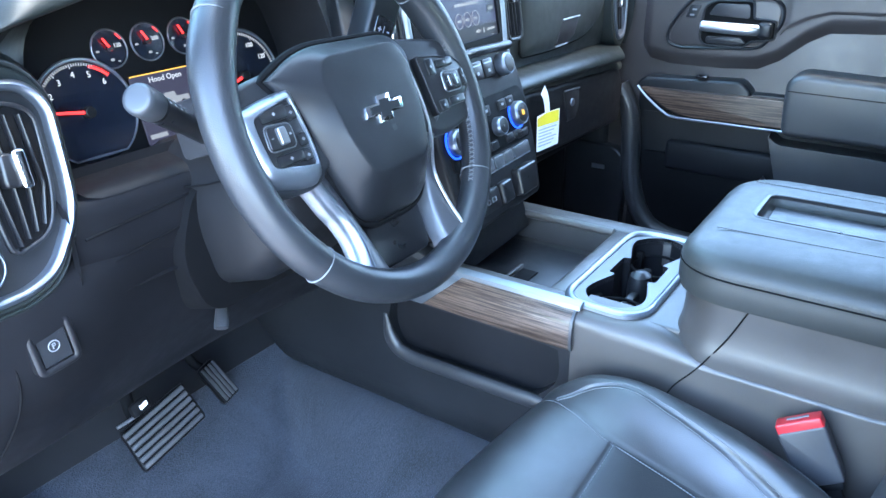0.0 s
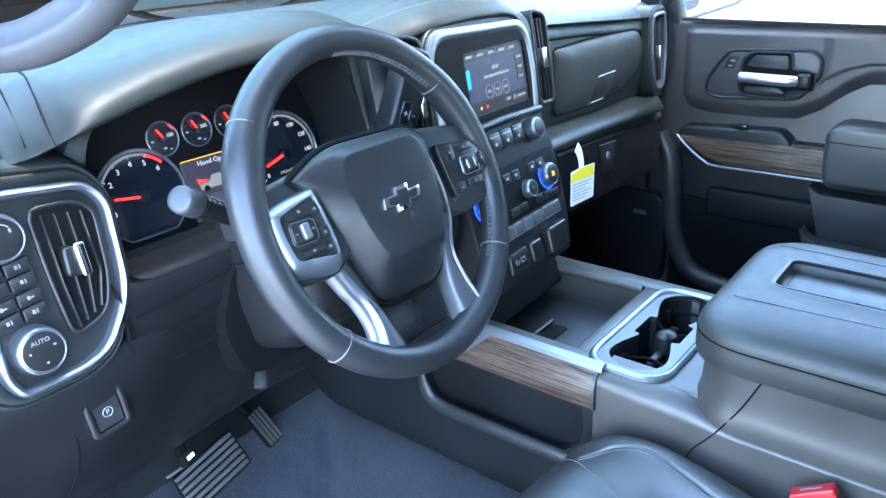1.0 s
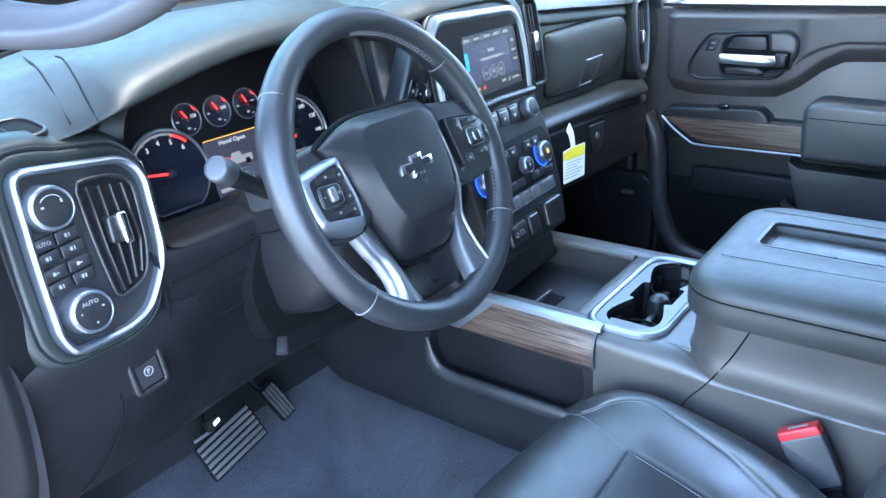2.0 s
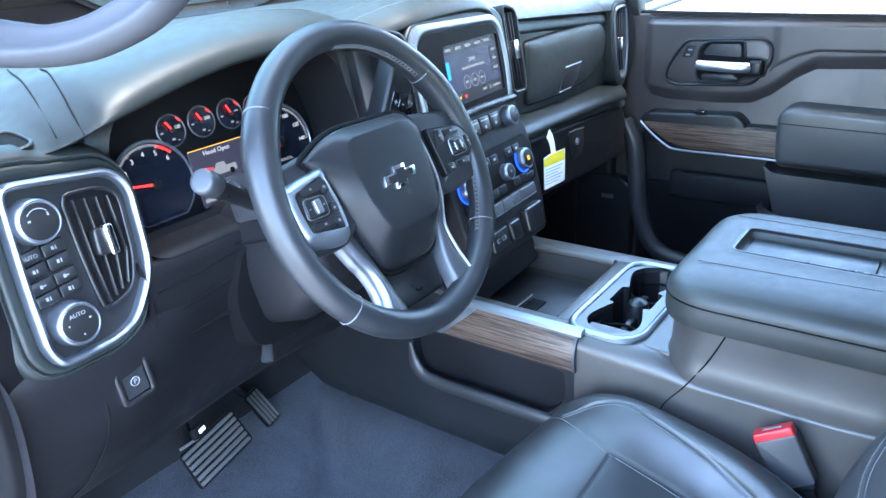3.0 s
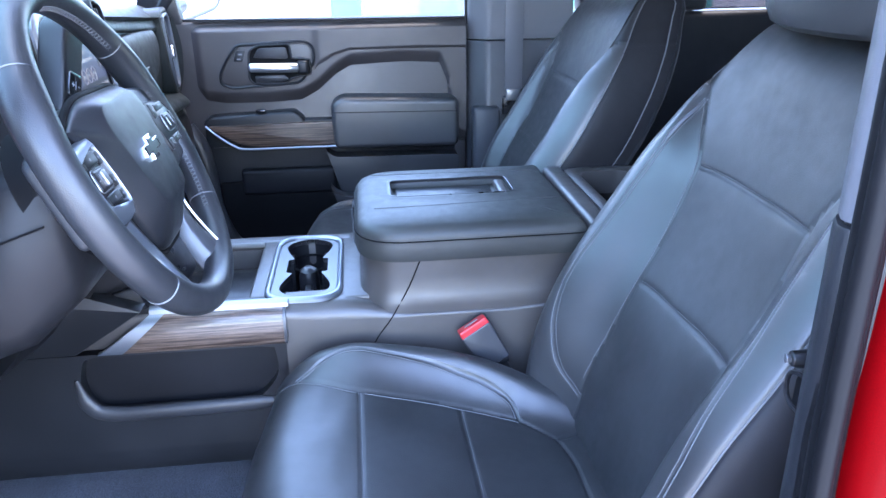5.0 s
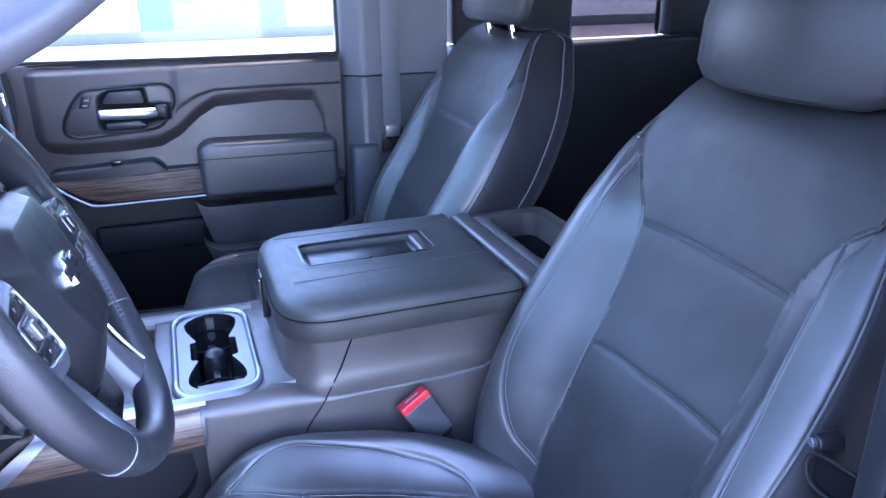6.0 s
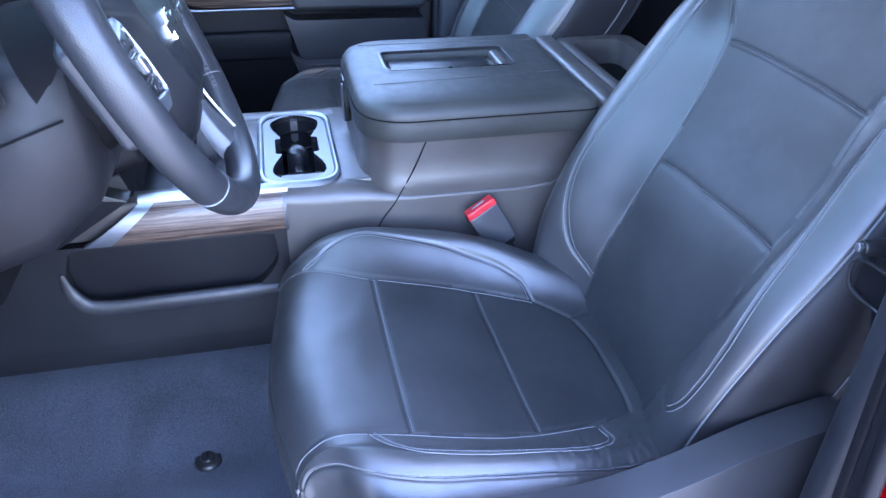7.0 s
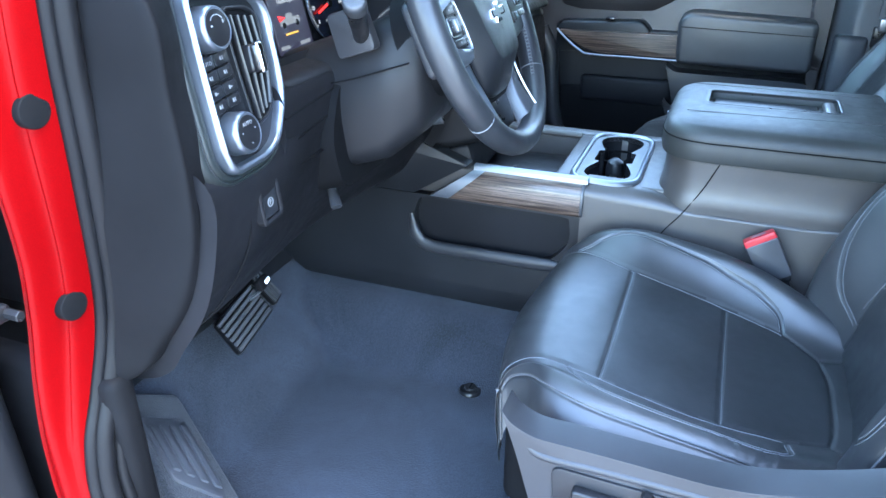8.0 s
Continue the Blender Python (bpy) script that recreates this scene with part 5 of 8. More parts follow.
part("lid_seam", tube([(x, y, 0.5070) for x, y in inset(L, 0.0004)], 0.0011, 6, True), DEEP, lid)
tagged(part("lid_stitching", bm, LID_STITCH, lid, "grey stitching along the lid edge"), kind="stuff")
latch = part("latch", box(0.040, 0.085, 0.536, 0.549, 0.425, 0.500, 0.005), SATIN_BLACK, lid, "upright lid latch")
part("latch_edge", tube([(0.040, 0.5485, 0.430), (0.040, 0.5495, 0.495)], 0.0016, 8), SATIN, latch)
# hinge bridge and rear cup behind the lid
part("hinge_bridge", box(-0.168, 0.170, 0.135, 0.174, 0.45, 0.522, 0.010, 3), CONSOLE, cons)
rear_ol = rpoly([(-0.165, -0.02), (0.168, -0.02), (0.168, 0.132), (-0.165, 0.132)], 0.02, 5)
rh = rpoly([(-0.10, 0.01), (0.14, 0.01), (0.14, 0.110), (-0.10, 0.110)], 0.03, 5)
part("rear_top", ring(polar(rear_ol, (0.02, 0.06)), polar(rh, (0.02, 0.06)), 0.30, 0.515, None, 0.004), CONSOLE, cons)
# near-black floor that paints in the shade of the rear well
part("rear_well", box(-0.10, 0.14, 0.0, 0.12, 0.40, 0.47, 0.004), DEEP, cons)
part("rear_body", box(-0.158, 0.168, -0.02, 0.13, 0.03, 0.40, 0.01), CONSOLE, cons)

BUCKLE_GREY = grained("grey_buckle_plastic", (0.026, 0.026, 0.029), 0.45, grain=500, depth=0.1, blotch=0.4, cell=False)
# belt buckle beside the driver's seat
buckle = thing("seat_belt_buckle", (-0.185, 0.34, 0.27), "black seat belt buckle with a red release button", "seat belt buckle")
bu = basis(Vector((-0.187, 0.367, 0.366)), (0.15, -0.86, 0.49), (0.08, 0.505, 0.86))
part("housing", prism(rpoly([(-0.0245, -0.075), (0.0245, -0.075), (0.0265, -0.006), (-0.0265, -0.006)], 0.005, 4), -0.0115, 0.0115, bu, 0.003, 3, True), BUCKLE_GREY, buckle)
part("release_button", prism(rpoly([(-0.0255, -0.010), (0.0255, -0.010), (0.0250, 0.004), (-0.0250, 0.004)], 0.003, 3), -0.0105, 0.0105, bu, 0.0025, 3, True), RED_PLASTIC, buckle, "red release button")
part("button_bar", prism([(-0.012, 0.0035), (0.012, 0.0035), (0.012, 0.0048), (-0.012, 0.0048)], -0.002, 0.002, bu), KEY_INK, buckle)
part("stalk", tube([bu @ Vector((0, -0.072, 0)), bu @ Vector((0, -0.10, 0)), bu @ Vector((0.004, -0.15, 0.0)), bu @ Vector((0.006, -0.21, 0.0))], 0.017, 10, squash=(0.35, 1.0)), SATIN_BLACK, buckle)
part("collar", prism(rpoly([(-0.019, -0.084), (0.019, -0.084), (0.022, -0.074), (-0.022, -0.074)], 0.002, 2), -0.009, 0.009, bu, 0.002, 2, True), RUBBER, buckle)

# ==== steering wheel ====
WC = Vector((-0.433, 0.757, 0.733))
WM = basis(WC, (1, 0, 0), (0, 0.42, 0.908))
sw = thing("steering_wheel", WC, "black leather steering wheel with satin silver spokes", "steering wheel")


HM = WM @ Matrix.Translation((-0.004, -0.006, -0.026))     # the hub and spokes lie deeper than the rim


def on_hub(x, y, h):
    return HM @ Vector((x, y, h))


RIM_R = 0.1704
RW = basis((-0.4344, 0.7654, 0.7273), (0.9995, 0.0303, -0.0133), (0, 0.4007, 0.9162))


def on_wheel(x, y, h):
    return RW @ Vector((x, y, h))


pts, rad = [], []
for a in np.linspace(0, 2 * math.pi, 96, endpoint=False):
    deg = math.degrees(a) % 360
    swell = 0.0022 * (math.exp(-((deg - 28) / 14) ** 2) + math.exp(-((deg - 152) / 14) ** 2))
    pts.append(on_wheel(RIM_R * math.cos(a), RIM_R * math.sin(a), 0.0))
    rad.append(0.0164 + swell)
rim = part("rim", tube(pts, rad, 18, True, squash=(1.0, 1.06)), WHEEL_LEATHER, sw, "leather-wrapped rim", 60)
for a in (38, 142, 220, 323):
    c = Vector((RIM_R * math.cos(radians(a)), RIM_R * math.sin(radians(a)), 0))
    rdir = Vector((math.cos(radians(a)), math.sin(radians(a)), 0))
    loop = [RW @ (c + (rdir * math.cos(t) + Vector((0, 0, 1)) * math.sin(t)) * 0.0168 * (1.06 if a in (38, 142) else 1.0)) for t in np.linspace(0, 2 * math.pi, 28, endpoint=False)]
    part("seam", tube(loop, 0.0008, 6, True), STITCH, rim)
# crossed lacing along the inner side of the rim
bm = bmesh.new()
for a0, a1 in ((40, 92), (-44, -12), (12, 37)):
    k = int((a1 - a0) * 0.52)
    for i in range(k):
        for s in (-1, 1):
            a = a0 + (i + 0.5) / k * (a1 - a0)
            q = []
            for e in (-1, 0, 1):
                aa = radians(a + s * e * 0.62)
                t = math.pi - 0.34 + e * 0.17
                r = RIM_R + 0.0168 * math.cos(t)
                q.append(on_wheel(r * math.cos(aa), r * math.sin(aa), (0.0178 - abs(e) * 0.0006) * math.sin(t)))
            tube(q, 0.0007, 5, bm=bm)
tagged(part("lacing", bm, DIM_STITCH, rim, "crossed grey lacing"), kind="stuff")

# airbag cover
cover = rpoly([(-0.060, 0.074), (0.060, 0.070), (0.082, 0.050), (0.078, 0.022), (0.076, -0.006), (0.064, -0.056), (0.050, -0.088), (0.030, -0.098), (-0.030, -0.098), (-0.050, -0.088), (-0.064, -0.056), (-0.079, -0.006), (-0.084, 0.020), (-0.094, 0.038), (-0.113, 0.051)],
              [0.03, 0.03, 0.010, 0.02, 0.02, 0.03, 0.010, 0.012, 0.012, 0.010, 0.03, 0.02, 0.02, 0.02, 0.006], 5)
plateau = rpoly([(-0.050, 0.058), (0.050, 0.058), (0.060, 0.040), (0.053, -0.022), (0.040, -0.054), (-0.040, -0.054), (-0.053, -0.022), (-0.060, 0.040)], [0.02, 0.02, 0.015, 0.02, 0.012, 0.012, 0.02, 0.015], 5)
C = polar(cover, (0, -0.005), 128)
PT = polar(plateau, (0, -0.005), 128)


def brim(y):
    """Height of the cover's edge: the cover dips towards its foot."""
    return float(np.interp(y, (-0.10, -0.06, 0.0, 0.075), (0.002, 0.007, 0.017, 0.022)))


def between(f, lift, d=0.0):
    """A loop f of the way from the cover's edge to its flat face."""
    out = []
    for (x, y), (x2, y2) in zip(C, PT):
        h0 = brim(y) + d
        out.append(on_hub(x + (x2 - x) * f, y + (y2 - y) * f, h0 + (0.0375 - h0) * lift))
    return out


hub_loops = [between(0, 0, -0.022), between(0, 0, -0.003), between(0.015, 0.03), between(0.06, 0.12), between(0.14, 0.25), between(0.52, 0.60), between(0.84, 0.87), between(0.93, 0.945), between(0.98, 0.984), between(1.03, 0.998), between(1.10, 1.006), between(1.3, 1.022), between(1.6, 1.04)]
hub = part("airbag_cover", loft(hub_loops), SOFT, sw, "soft black airbag cover", 60)
gap = [on_hub(x * 1.02, -0.005 + (y + 0.005) * 1.02, brim(y) - 0.005) for x, y in C]
part("cover_gap", tube(gap, 0.0038, 8, True), DEEP, hub, "dark gap round the cover")
# maker's badge as a plain cross-shaped bar
bd = HM @ Matrix.Translation((0, 0.0, 0.0385))
badge = rpoly([(-0.0265, 0.0055), (-0.0095, 0.0055), (-0.0078, 0.0125), (0.0110, 0.0125), (0.0095, 0.0058), (0.0265, 0.0058), (0.0235, -0.0055), (0.0068, -0.0055), (0.0052, -0.0125), (-0.0135, -0.0125), (-0.0118, -0.0055), (-0.0295, -0.0055)], 0.0008, 2)
part("badge", prism(badge, -0.002, 0.0030, bd, 0.0008, 2), CHROME, hub, "chromed plain cross badge")
part("badge_face", prism([(x * 0.80, y * 0.66) for x, y in badge], 0.0025, 0.0034, bd, 0.0003, 1), SATIN_BLACK, hub, "dark inlay of the badge")
part("emboss", bars([(-0.017 + i * 0.0062, -0.0125 + i * 0.0062, -0.0035, 0.0035) for i in range(6)], HM @ Matrix.Translation((0.002, -0.043, 0.0362)), 0.0005), HARD, hub, "raised marks too worn to read")
part("emboss", bars([(-0.003, 0.003, -0.003, 0.003)], HM @ Matrix.Translation((0.004, -0.020, 0.0385)), 0.0005), HARD, hub)

KM = HM @ Matrix.Translation((0.003, -0.004, 0.019))
# spokes: leather arms, switch panels, and legs that dip between the hub and the rim
# crest of a leg: x, y, height over the hub's plane
CREST = spline([(0.098, -0.024, 0.020), (0.088, -0.040, 0.013), (0.078, -0.060, 0.0105), (0.069, -0.078, 0.010), (0.0645, -0.098, 0.011), (0.0645, -0.112, 0.0130), (0.067, -0.124, 0.0155), (0.0695, -0.136, 0.018), (0.071, -0.145, 0.019)], 5)
FOOT = spline([(0.086, -0.012), (0.075, -0.030), (0.066, -0.052), (0.057, -0.080), (0.050, -0.106), (0.0475, -0.121), (0.046, -0.134), (0.045, -0.146), (0.0445, -0.154)], 5)
for s in (-1, 1):
    def fx(pl):
        return [(s * x, y) for x, y in pl]
    carrier = rpoly(fx([(0.060, 0.070), (0.128, 0.062), (0.168, 0.052), (0.170, -0.034), (0.150, -0.036), (0.110, -0.042), (0.090, -0.040), (0.060, -0.02)]), [0.01, 0.02, 0.01, 0.01, 0.012, 0.012, 0.01, 0.01], 4)
    part("spoke", prism(carrier, -0.026, -0.002, KM, 0.006, 3, True), WHEEL_LEATHER, sw)
    pad_o = fx([(0.101, 0.038), (0.120, 0.0345), (0.1445, 0.0285), (0.1455, 0.010), (0.1425, -0.0135), (0.118, -0.0185), (0.0965, -0.022), (0.096, 0.010)] if s < 0 else
               [(0.083, 0.043), (0.112, 0.040), (0.148, 0.032), (0.157, 0.020), (0.154, -0.002), (0.142, -0.010), (0.100, -0.019), (0.086, -0.021)])
    pad = polar(rpoly(pad_o, [0.003, 0.02, 0.004, 0.02, 0.004, 0.03, 0.003, 0.03] if s < 0 else [0.003, 0.02, 0.007, 0.007, 0.006, 0.006, 0.02, 0.003], 5), (s * 0.120, 0.010), 84)
    if s < 0:
        fo = polar(rpoly(fx([(0.092, 0.048), (0.126, 0.044), (0.156, 0.038), (0.161, 0.030), (0.160, 0.000), (0.153, -0.023), (0.144, -0.030), (0.112, -0.038), (0.094, -0.038), (0.088, -0.010)]), [0.003, 0.02, 0.006, 0.008, 0.02, 0.008, 0.008, 0.02, 0.006, 0.02], 5), (-0.120, 0.010), 84)
        rows = [[KM @ Vector((p[0] + (q[0] - p[0]) * f, p[1] + (q[1] - p[1]) * f, h)) for p, q in zip(fo, pad)] for f, h in ((0, -0.016), (0.0, -0.003), (0.08, 0.001), (0.25, 0.0065), (0.70, 0.0098), (0.93, 0.0105), (1.0, 0.0095), (1.0, 0.0))]
        f = part("spoke_frame", loft(rows, caps=False), SATIN, sw, "broad satin silver switch surround", 50)
    else:
        # silver like the left by symmetry; the black paints in a dark reflection
        f = part("spoke_frame", ring(polar(inset(pad, 0.0012), (0.12, 0.01), 84), pad, 0.0, 0.0085, KM, 0.0006), SATIN_BLACK, sw, "slim switch surround, blackened for its dark reflection")
        part("bright_edge", tube([on_hub(*p) for p in spline([(0.0755, 0.043, 0.021), (0.0805, 0.010, 0.0195), (0.0825, -0.018, 0.0175), (0.0785, -0.044, 0.0150), (0.066, -0.075, 0.0135), (0.0655, -0.106, 0.0155), (0.071, -0.135, 0.0185), (0.0735, -0.150, 0.020)], 6)], 0.0017, 8), BRIGHT_SATIN, f, "thin bright edge")
    part("switch_panel", prism(pad, 0.0, 0.0080, KM, 0.001), SATIN_BLACK, f, "black switch panel")
    # buttons
    if s < 0:
        cells = [(-0.122, 0.0285, 0.030, 0.012), (-0.104, 0.026, 0.011, 0.013), (-0.122, -0.010, 0.030, 0.010), (-0.102, 0.002, 0.010, 0.012), (-0.103, -0.012, 0.010, 0.010)]
        cx_, cy_ = -0.1245, 0.0095
    else:
        cells = [(0.101, 0.029, 0.013, 0.018), (0.126, 0.030, 0.030, 0.009), (0.1505, 0.010, 0.007, 0.018), (0.101, -0.013, 0.013, 0.012), (0.126, -0.0115, 0.028, 0.009)]
        cx_, cy_ = 0.127, 0.0095
    for bx, by, bw, bh in cells:
        bt = part("button", prism(rpoly([(bx - bw / 2, by - bh / 2), (bx + bw / 2, by - bh / 2), (bx + bw / 2, by + bh / 2), (bx - bw / 2, by + bh / 2)], 0.0025, 3), 0.006, 0.0096, KM, 0.0012, 2), SATIN_BLACK, f)
        part("mark", bars([(bx - 0.0018, bx + 0.0018, by - 0.0005, by + 0.0005), (bx - 0.0009, bx + 0.0009, by - 0.0014, by + 0.0014)], KM @ Matrix.Translation((0, 0, 0.0095))), KEY_INK, bt)
    core = rpoly([(cx_ - 0.0155, cy_ - 0.010), (cx_ + 0.0135, cy_ - 0.011), (cx_ + 0.0145, cy_ + 0.009), (cx_ - 0.0135, cy_ + 0.011)], 0.005, 4)
    ck = part("rocker_plate", prism(core, 0.006, 0.0112, KM, 0.002, 3), SATIN_BLACK, f, "raised black key plate")
    part("plate_edge", tube([KM @ Vector((x, y, 0.0094)) for x, y in inset(core, -0.0006)], 0.0005, 6, True), DARK_SATIN, ck)
    part("mark", bars([(cx_ - 0.011, cx_ - 0.0085, cy_ - 0.0005, cy_ + 0.0005), (cx_ + 0.0085, cx_ + 0.011, cy_ - 0.001, cy_ + 0.001)], KM @ Matrix.Translation((0, 0, 0.0111))), KEY_INK, ck)
    part("rocker", prism(rpoly([(cx_ - 0.0045, cy_ - 0.0075), (cx_ + 0.0045, cy_ - 0.0075), (cx_ + 0.0045, cy_ + 0.0075), (cx_ - 0.0045, cy_ + 0.0075)], 0.002, 3), 0.009, 0.0150 if s < 0 else 0.0132, KM, 0.0022, 3), DARK_SATIN if s < 0 else SATIN_BLACK, ck, "small metallic rocker" if s < 0 else "small black rocker")
    if s > 0:
        for e in (-0.0065, 0.0065):
            part("plate_rib", tube([KM @ Vector((cx_ + e, cy_ - 0.005, 0.0118)), KM @ Vector((cx_ + e, cy_ + 0.005, 0.0118))], 0.0007, 6), SATIN, ck)
    # leg: silver outer slope, soft inner facet
    outer, inner = [], []
    for i, (c, t) in enumerate(zip(CREST, FOOT)):
        w = 0.0115 if i < len(CREST) - 12 else 0.0115 + (i - len(CREST) + 12) * 0.0006
        c = np.array(c)
        d = np.array((c[0] - t[0], c[1] - t[1]))
        d = d / (np.linalg.norm(d) + 1e-9)
        d = np.array((max(d[0], 0.75), d[1] * 0.4))
        low = c[2] - 0.0095
        sec = [(c[0] + d[0] * w, c[1] + d[1] * w, low - 0.012), (c[0] + d[0] * w, c[1] + d[1] * w, low), (c[0] + d[0] * w * 0.55, c[1] + d[1] * w * 0.55, c[2] - 0.0044), (c[0] + d[0] * w * 0.18, c[1] + d[1] * w * 0.18, c[2] - 0.0008), (c[0], c[1], c[2]),
               (c[0] - d[0] * 0.002, c[1] - d[1] * 0.002, c[2] - 0.0006), (c[0] - d[0] * 0.002, c[1] - d[1] * 0.002, c[2] - 0.018)]
        outer.append([on_hub(s * x, y, h) for x, y, h in sec])
        fl = c[2] - 0.004
        sec2 = [(c[0] - d[0] * 0.002, c[1] - d[1] * 0.002, c[2] - 0.020), (c[0] - d[0] * 0.002, c[1] - d[1] * 0.002, c[2] - 0.0011), (c[0] * 0.7 + t[0] * 0.3, c[1] * 0.7 + t[1] * 0.3, c[2] * 0.75 + fl * 0.25), (t[0] * 0.8 + c[0] * 0.2, t[1] * 0.8 + c[1] * 0.2, fl), (t[0], t[1], fl - 0.003), (t[0] - 0.002, t[1], fl - 0.020)]
        inner.append([on_hub(s * x, y, h) for x, y, h in sec2])
    # right leg in darker satin, which paints in what the metal reflects there
    part("lower_leg", loft(outer), RIM_SATIN if s < 0 else SATIN_GREY, sw, "satin slope of the lower spoke", 50)
    part("leg_facet", loft(inner), SATIN_GREY, sw, "dark satin inner facet of the lower spoke", 50)
part("lower_panel", prism(rpoly([(-0.046, -0.086), (0.046, -0.086), (0.044, -0.120), (0.040, -0.146), (-0.040, -0.146), (-0.044, -0.120)], 0.008, 4), -0.020, -0.006, HM, 0.003, 2), SATIN_BLACK, sw, "black lower panel")
part("hub_boss", cyl(on_hub(0, 0, -0.015), on_hub(0, 0, -0.075), 0.060, 0.075, 32), DEEP, sw)

# ==== steering column ====
COLUMN = grained("column_plastic", (0.009, 0.009, 0.010), 0.44, grain=1200, depth=0.2, cell=False, spec=0.22, wavy_depth=0.02)
col = thing("steering_column", (-0.433, 0.87, 0.66), "dark plastic steering column shroud with stalks", "steering column")


def col_loop(y, hw, z0, z1, r=0.3):
    o = rpoly([(-hw * 0.80, z0), (hw * 0.80, z0), (hw, (z0 + z1) / 2), (hw * 0.75, z1), (-hw * 0.75, z1), (-hw, (z0 + z1) / 2)], 0.03, 5)
    return [(-0.433 + x, y, z) for x, z in o]


part("shroud", loft([col_loop(0.812, 0.070, 0.606, 0.725), col_loop(0.825, 0.085, 0.582, 0.735), col_loop(0.875, 0.096, 0.538, 0.728), col_loop(0.945, 0.100, 0.515, 0.700), col_loop(1.05, 0.102, 0.50, 0.665)]), COLUMN, col, "", 45)
# solid near-black collar; its colour stands in for the shade in the opening
part("column_gap_shade", loft([col_loop(0.926, 0.124, 0.498, 0.652), col_loop(0.990, 0.130, 0.48, 0.655)]), DEEP, col, "near-black collar for the shaded gap round the shroud")
part("shroud_split", tube([(-0.5185, 0.830, 0.678), (-0.5305, 0.90, 0.656), (-0.5335, 1.0, 0.630)], 0.0012, 6), DEEP, col)
part("adjuster", tube(spline([(-0.466, 0.992, 0.490), (-0.484, 0.974, 0.470), (-0.499, 0.960, 0.454)], 4), [0.006, 0.006, 0.0065, 0.007, 0.0075, 0.008, 0.0085, 0.009, 0.0085], 10, squash=(1.0, 0.7)), HARD, col, "tilt lever")
# indicator stalk
part("stalk_base", prism(rpoly([(-0.028, -0.026), (0.028, -0.026), (0.026, 0.030), (-0.026, 0.030)], 0.008, 4), -0.01, 0.006, basis((-0.532, 0.90, 0.712), (0, -0.95, 0.30), (0.0, 0.30, 0.95)), 0.003, 2), HARD, col, "raised stalk boot")
ST0, ST1 = Vector((-0.522, 0.892, 0.704)), Vector((-0.622, 0.848, 0.768))
sax = (ST1 - ST0).normalized()
sv = Vector((0, 0, 1)) - sax * sax.z
sv.normalize()
sh = sax.cross(sv)


def stalk_loops(rows, n=26):
    return [[tuple(ST0 + sax * d + (sh * math.cos(t) + sv * math.sin(t)) * r) for t in np.linspace(0, 2 * math.pi, n, endpoint=False)] for d, r in rows]


SL = (ST1 - ST0).length
stalk = part("indicator_stalk", loft(stalk_loops(((0, 0.0105), (SL - 0.072, 0.0105), (SL - 0.068, 0.0115), (SL - 0.030, 0.0125)))), SATIN_BLACK, col, "black indicator stalk")
part("stalk_groove", loft(stalk_loops(((SL - 0.031, 0.0112), (SL - 0.025, 0.0112)))), DEEP, stalk)
part("stalk_tip", loft(stalk_loops(((SL - 0.0265, 0.0128), (SL - 0.025, 0.0137), (SL - 0.006, 0.0140), (SL - 0.002, 0.0132), (SL - 0.0004, 0.0115), (SL, 0.009), (SL, 0.002)))), STALK_GREY, stalk, "grey stalk end cap", 50)
for i in range(4):
    part("stalk_marks", bars([(0.0, 0.0035, -0.0035, -0.0025), (0.001, 0.003, 0.0, 0.002)], basis(ST0 + sax * (SL - 0.062 + i * 0.009) + (sv * 0.55 - sh * 0.835) * (0.0119 + i * 0.0002), sax, (-sv * 0.835 - sh * 0.55) * (1 if (sax.cross(-sv * 0.835 - sh * 0.55)).dot(sv * 0.55 - sh * 0.835) > 0 else -1)), 0.0006), KEY_INK, stalk)
# gear lever rising to the right of the wheel
gl = part("gear_lever", loft([[tuple(Vector(c) + Vector((math.cos(t) * a, 0.25 * math.sin(t) * b, math.sin(t) * b * 0.97)) ) for t in np.linspace(0, 2 * math.pi, 18, endpoint=False)] for c, a, b in
                              (((-0.385, 0.93, 0.700), 0.012, 0.012), ((-0.350, 0.910, 0.722), 0.013, 0.013), ((-0.312, 0.890, 0.754), 0.014, 0.015))]), SATIN_BLACK, col, "black column gear lever")
gm = basis((-0.274, 0.872, 0.810), (0.90, -0.10, -0.42), (0.42, -0.06, 0.905))
part("lever_grip", prism(rpoly([(-0.022, -0.075), (0.010, -0.075), (0.022, -0.040), (0.022, 0.030), (0.012, 0.044), (-0.012, 0.044), (-0.022, 0.030)], 0.008, 5), -0.020, 0.014, gm, 0.008, 4, True), SOFT, gl, "soft black lever grip")
part("lever_button", prism(rpoly([(-0.013, -0.052), (0.015, -0.052), (0.015, -0.022), (-0.013, -0.022)], 0.004, 3), 0.012, 0.0165, gm, 0.0015, 2), GLOSS_BLACK, gl, "gloss black rocker marked plus and minus")
part("lever_marks", bars([(-0.009, -0.003, -0.0378, -0.0362), (-0.0068, -0.0052, -0.040, -0.034), (0.000, 0.001, -0.042, -0.032), (0.006, 0.010, -0.0378, -0.0362)], gm @ Matrix.Translation((0, 0, 0.0164))), WHITE_INK, gl)
# ignition button beside the column
ig = thing("start_button", (-0.15, 0.935, 0.50), "round silver-ringed start button beside the column", "button")
part("bezel", cyl((-0.150, 0.955, 0.497), (-0.1505, 0.926, 0.502), 0.018, 0.017, 28, 0.002), DARK_SATIN, ig)
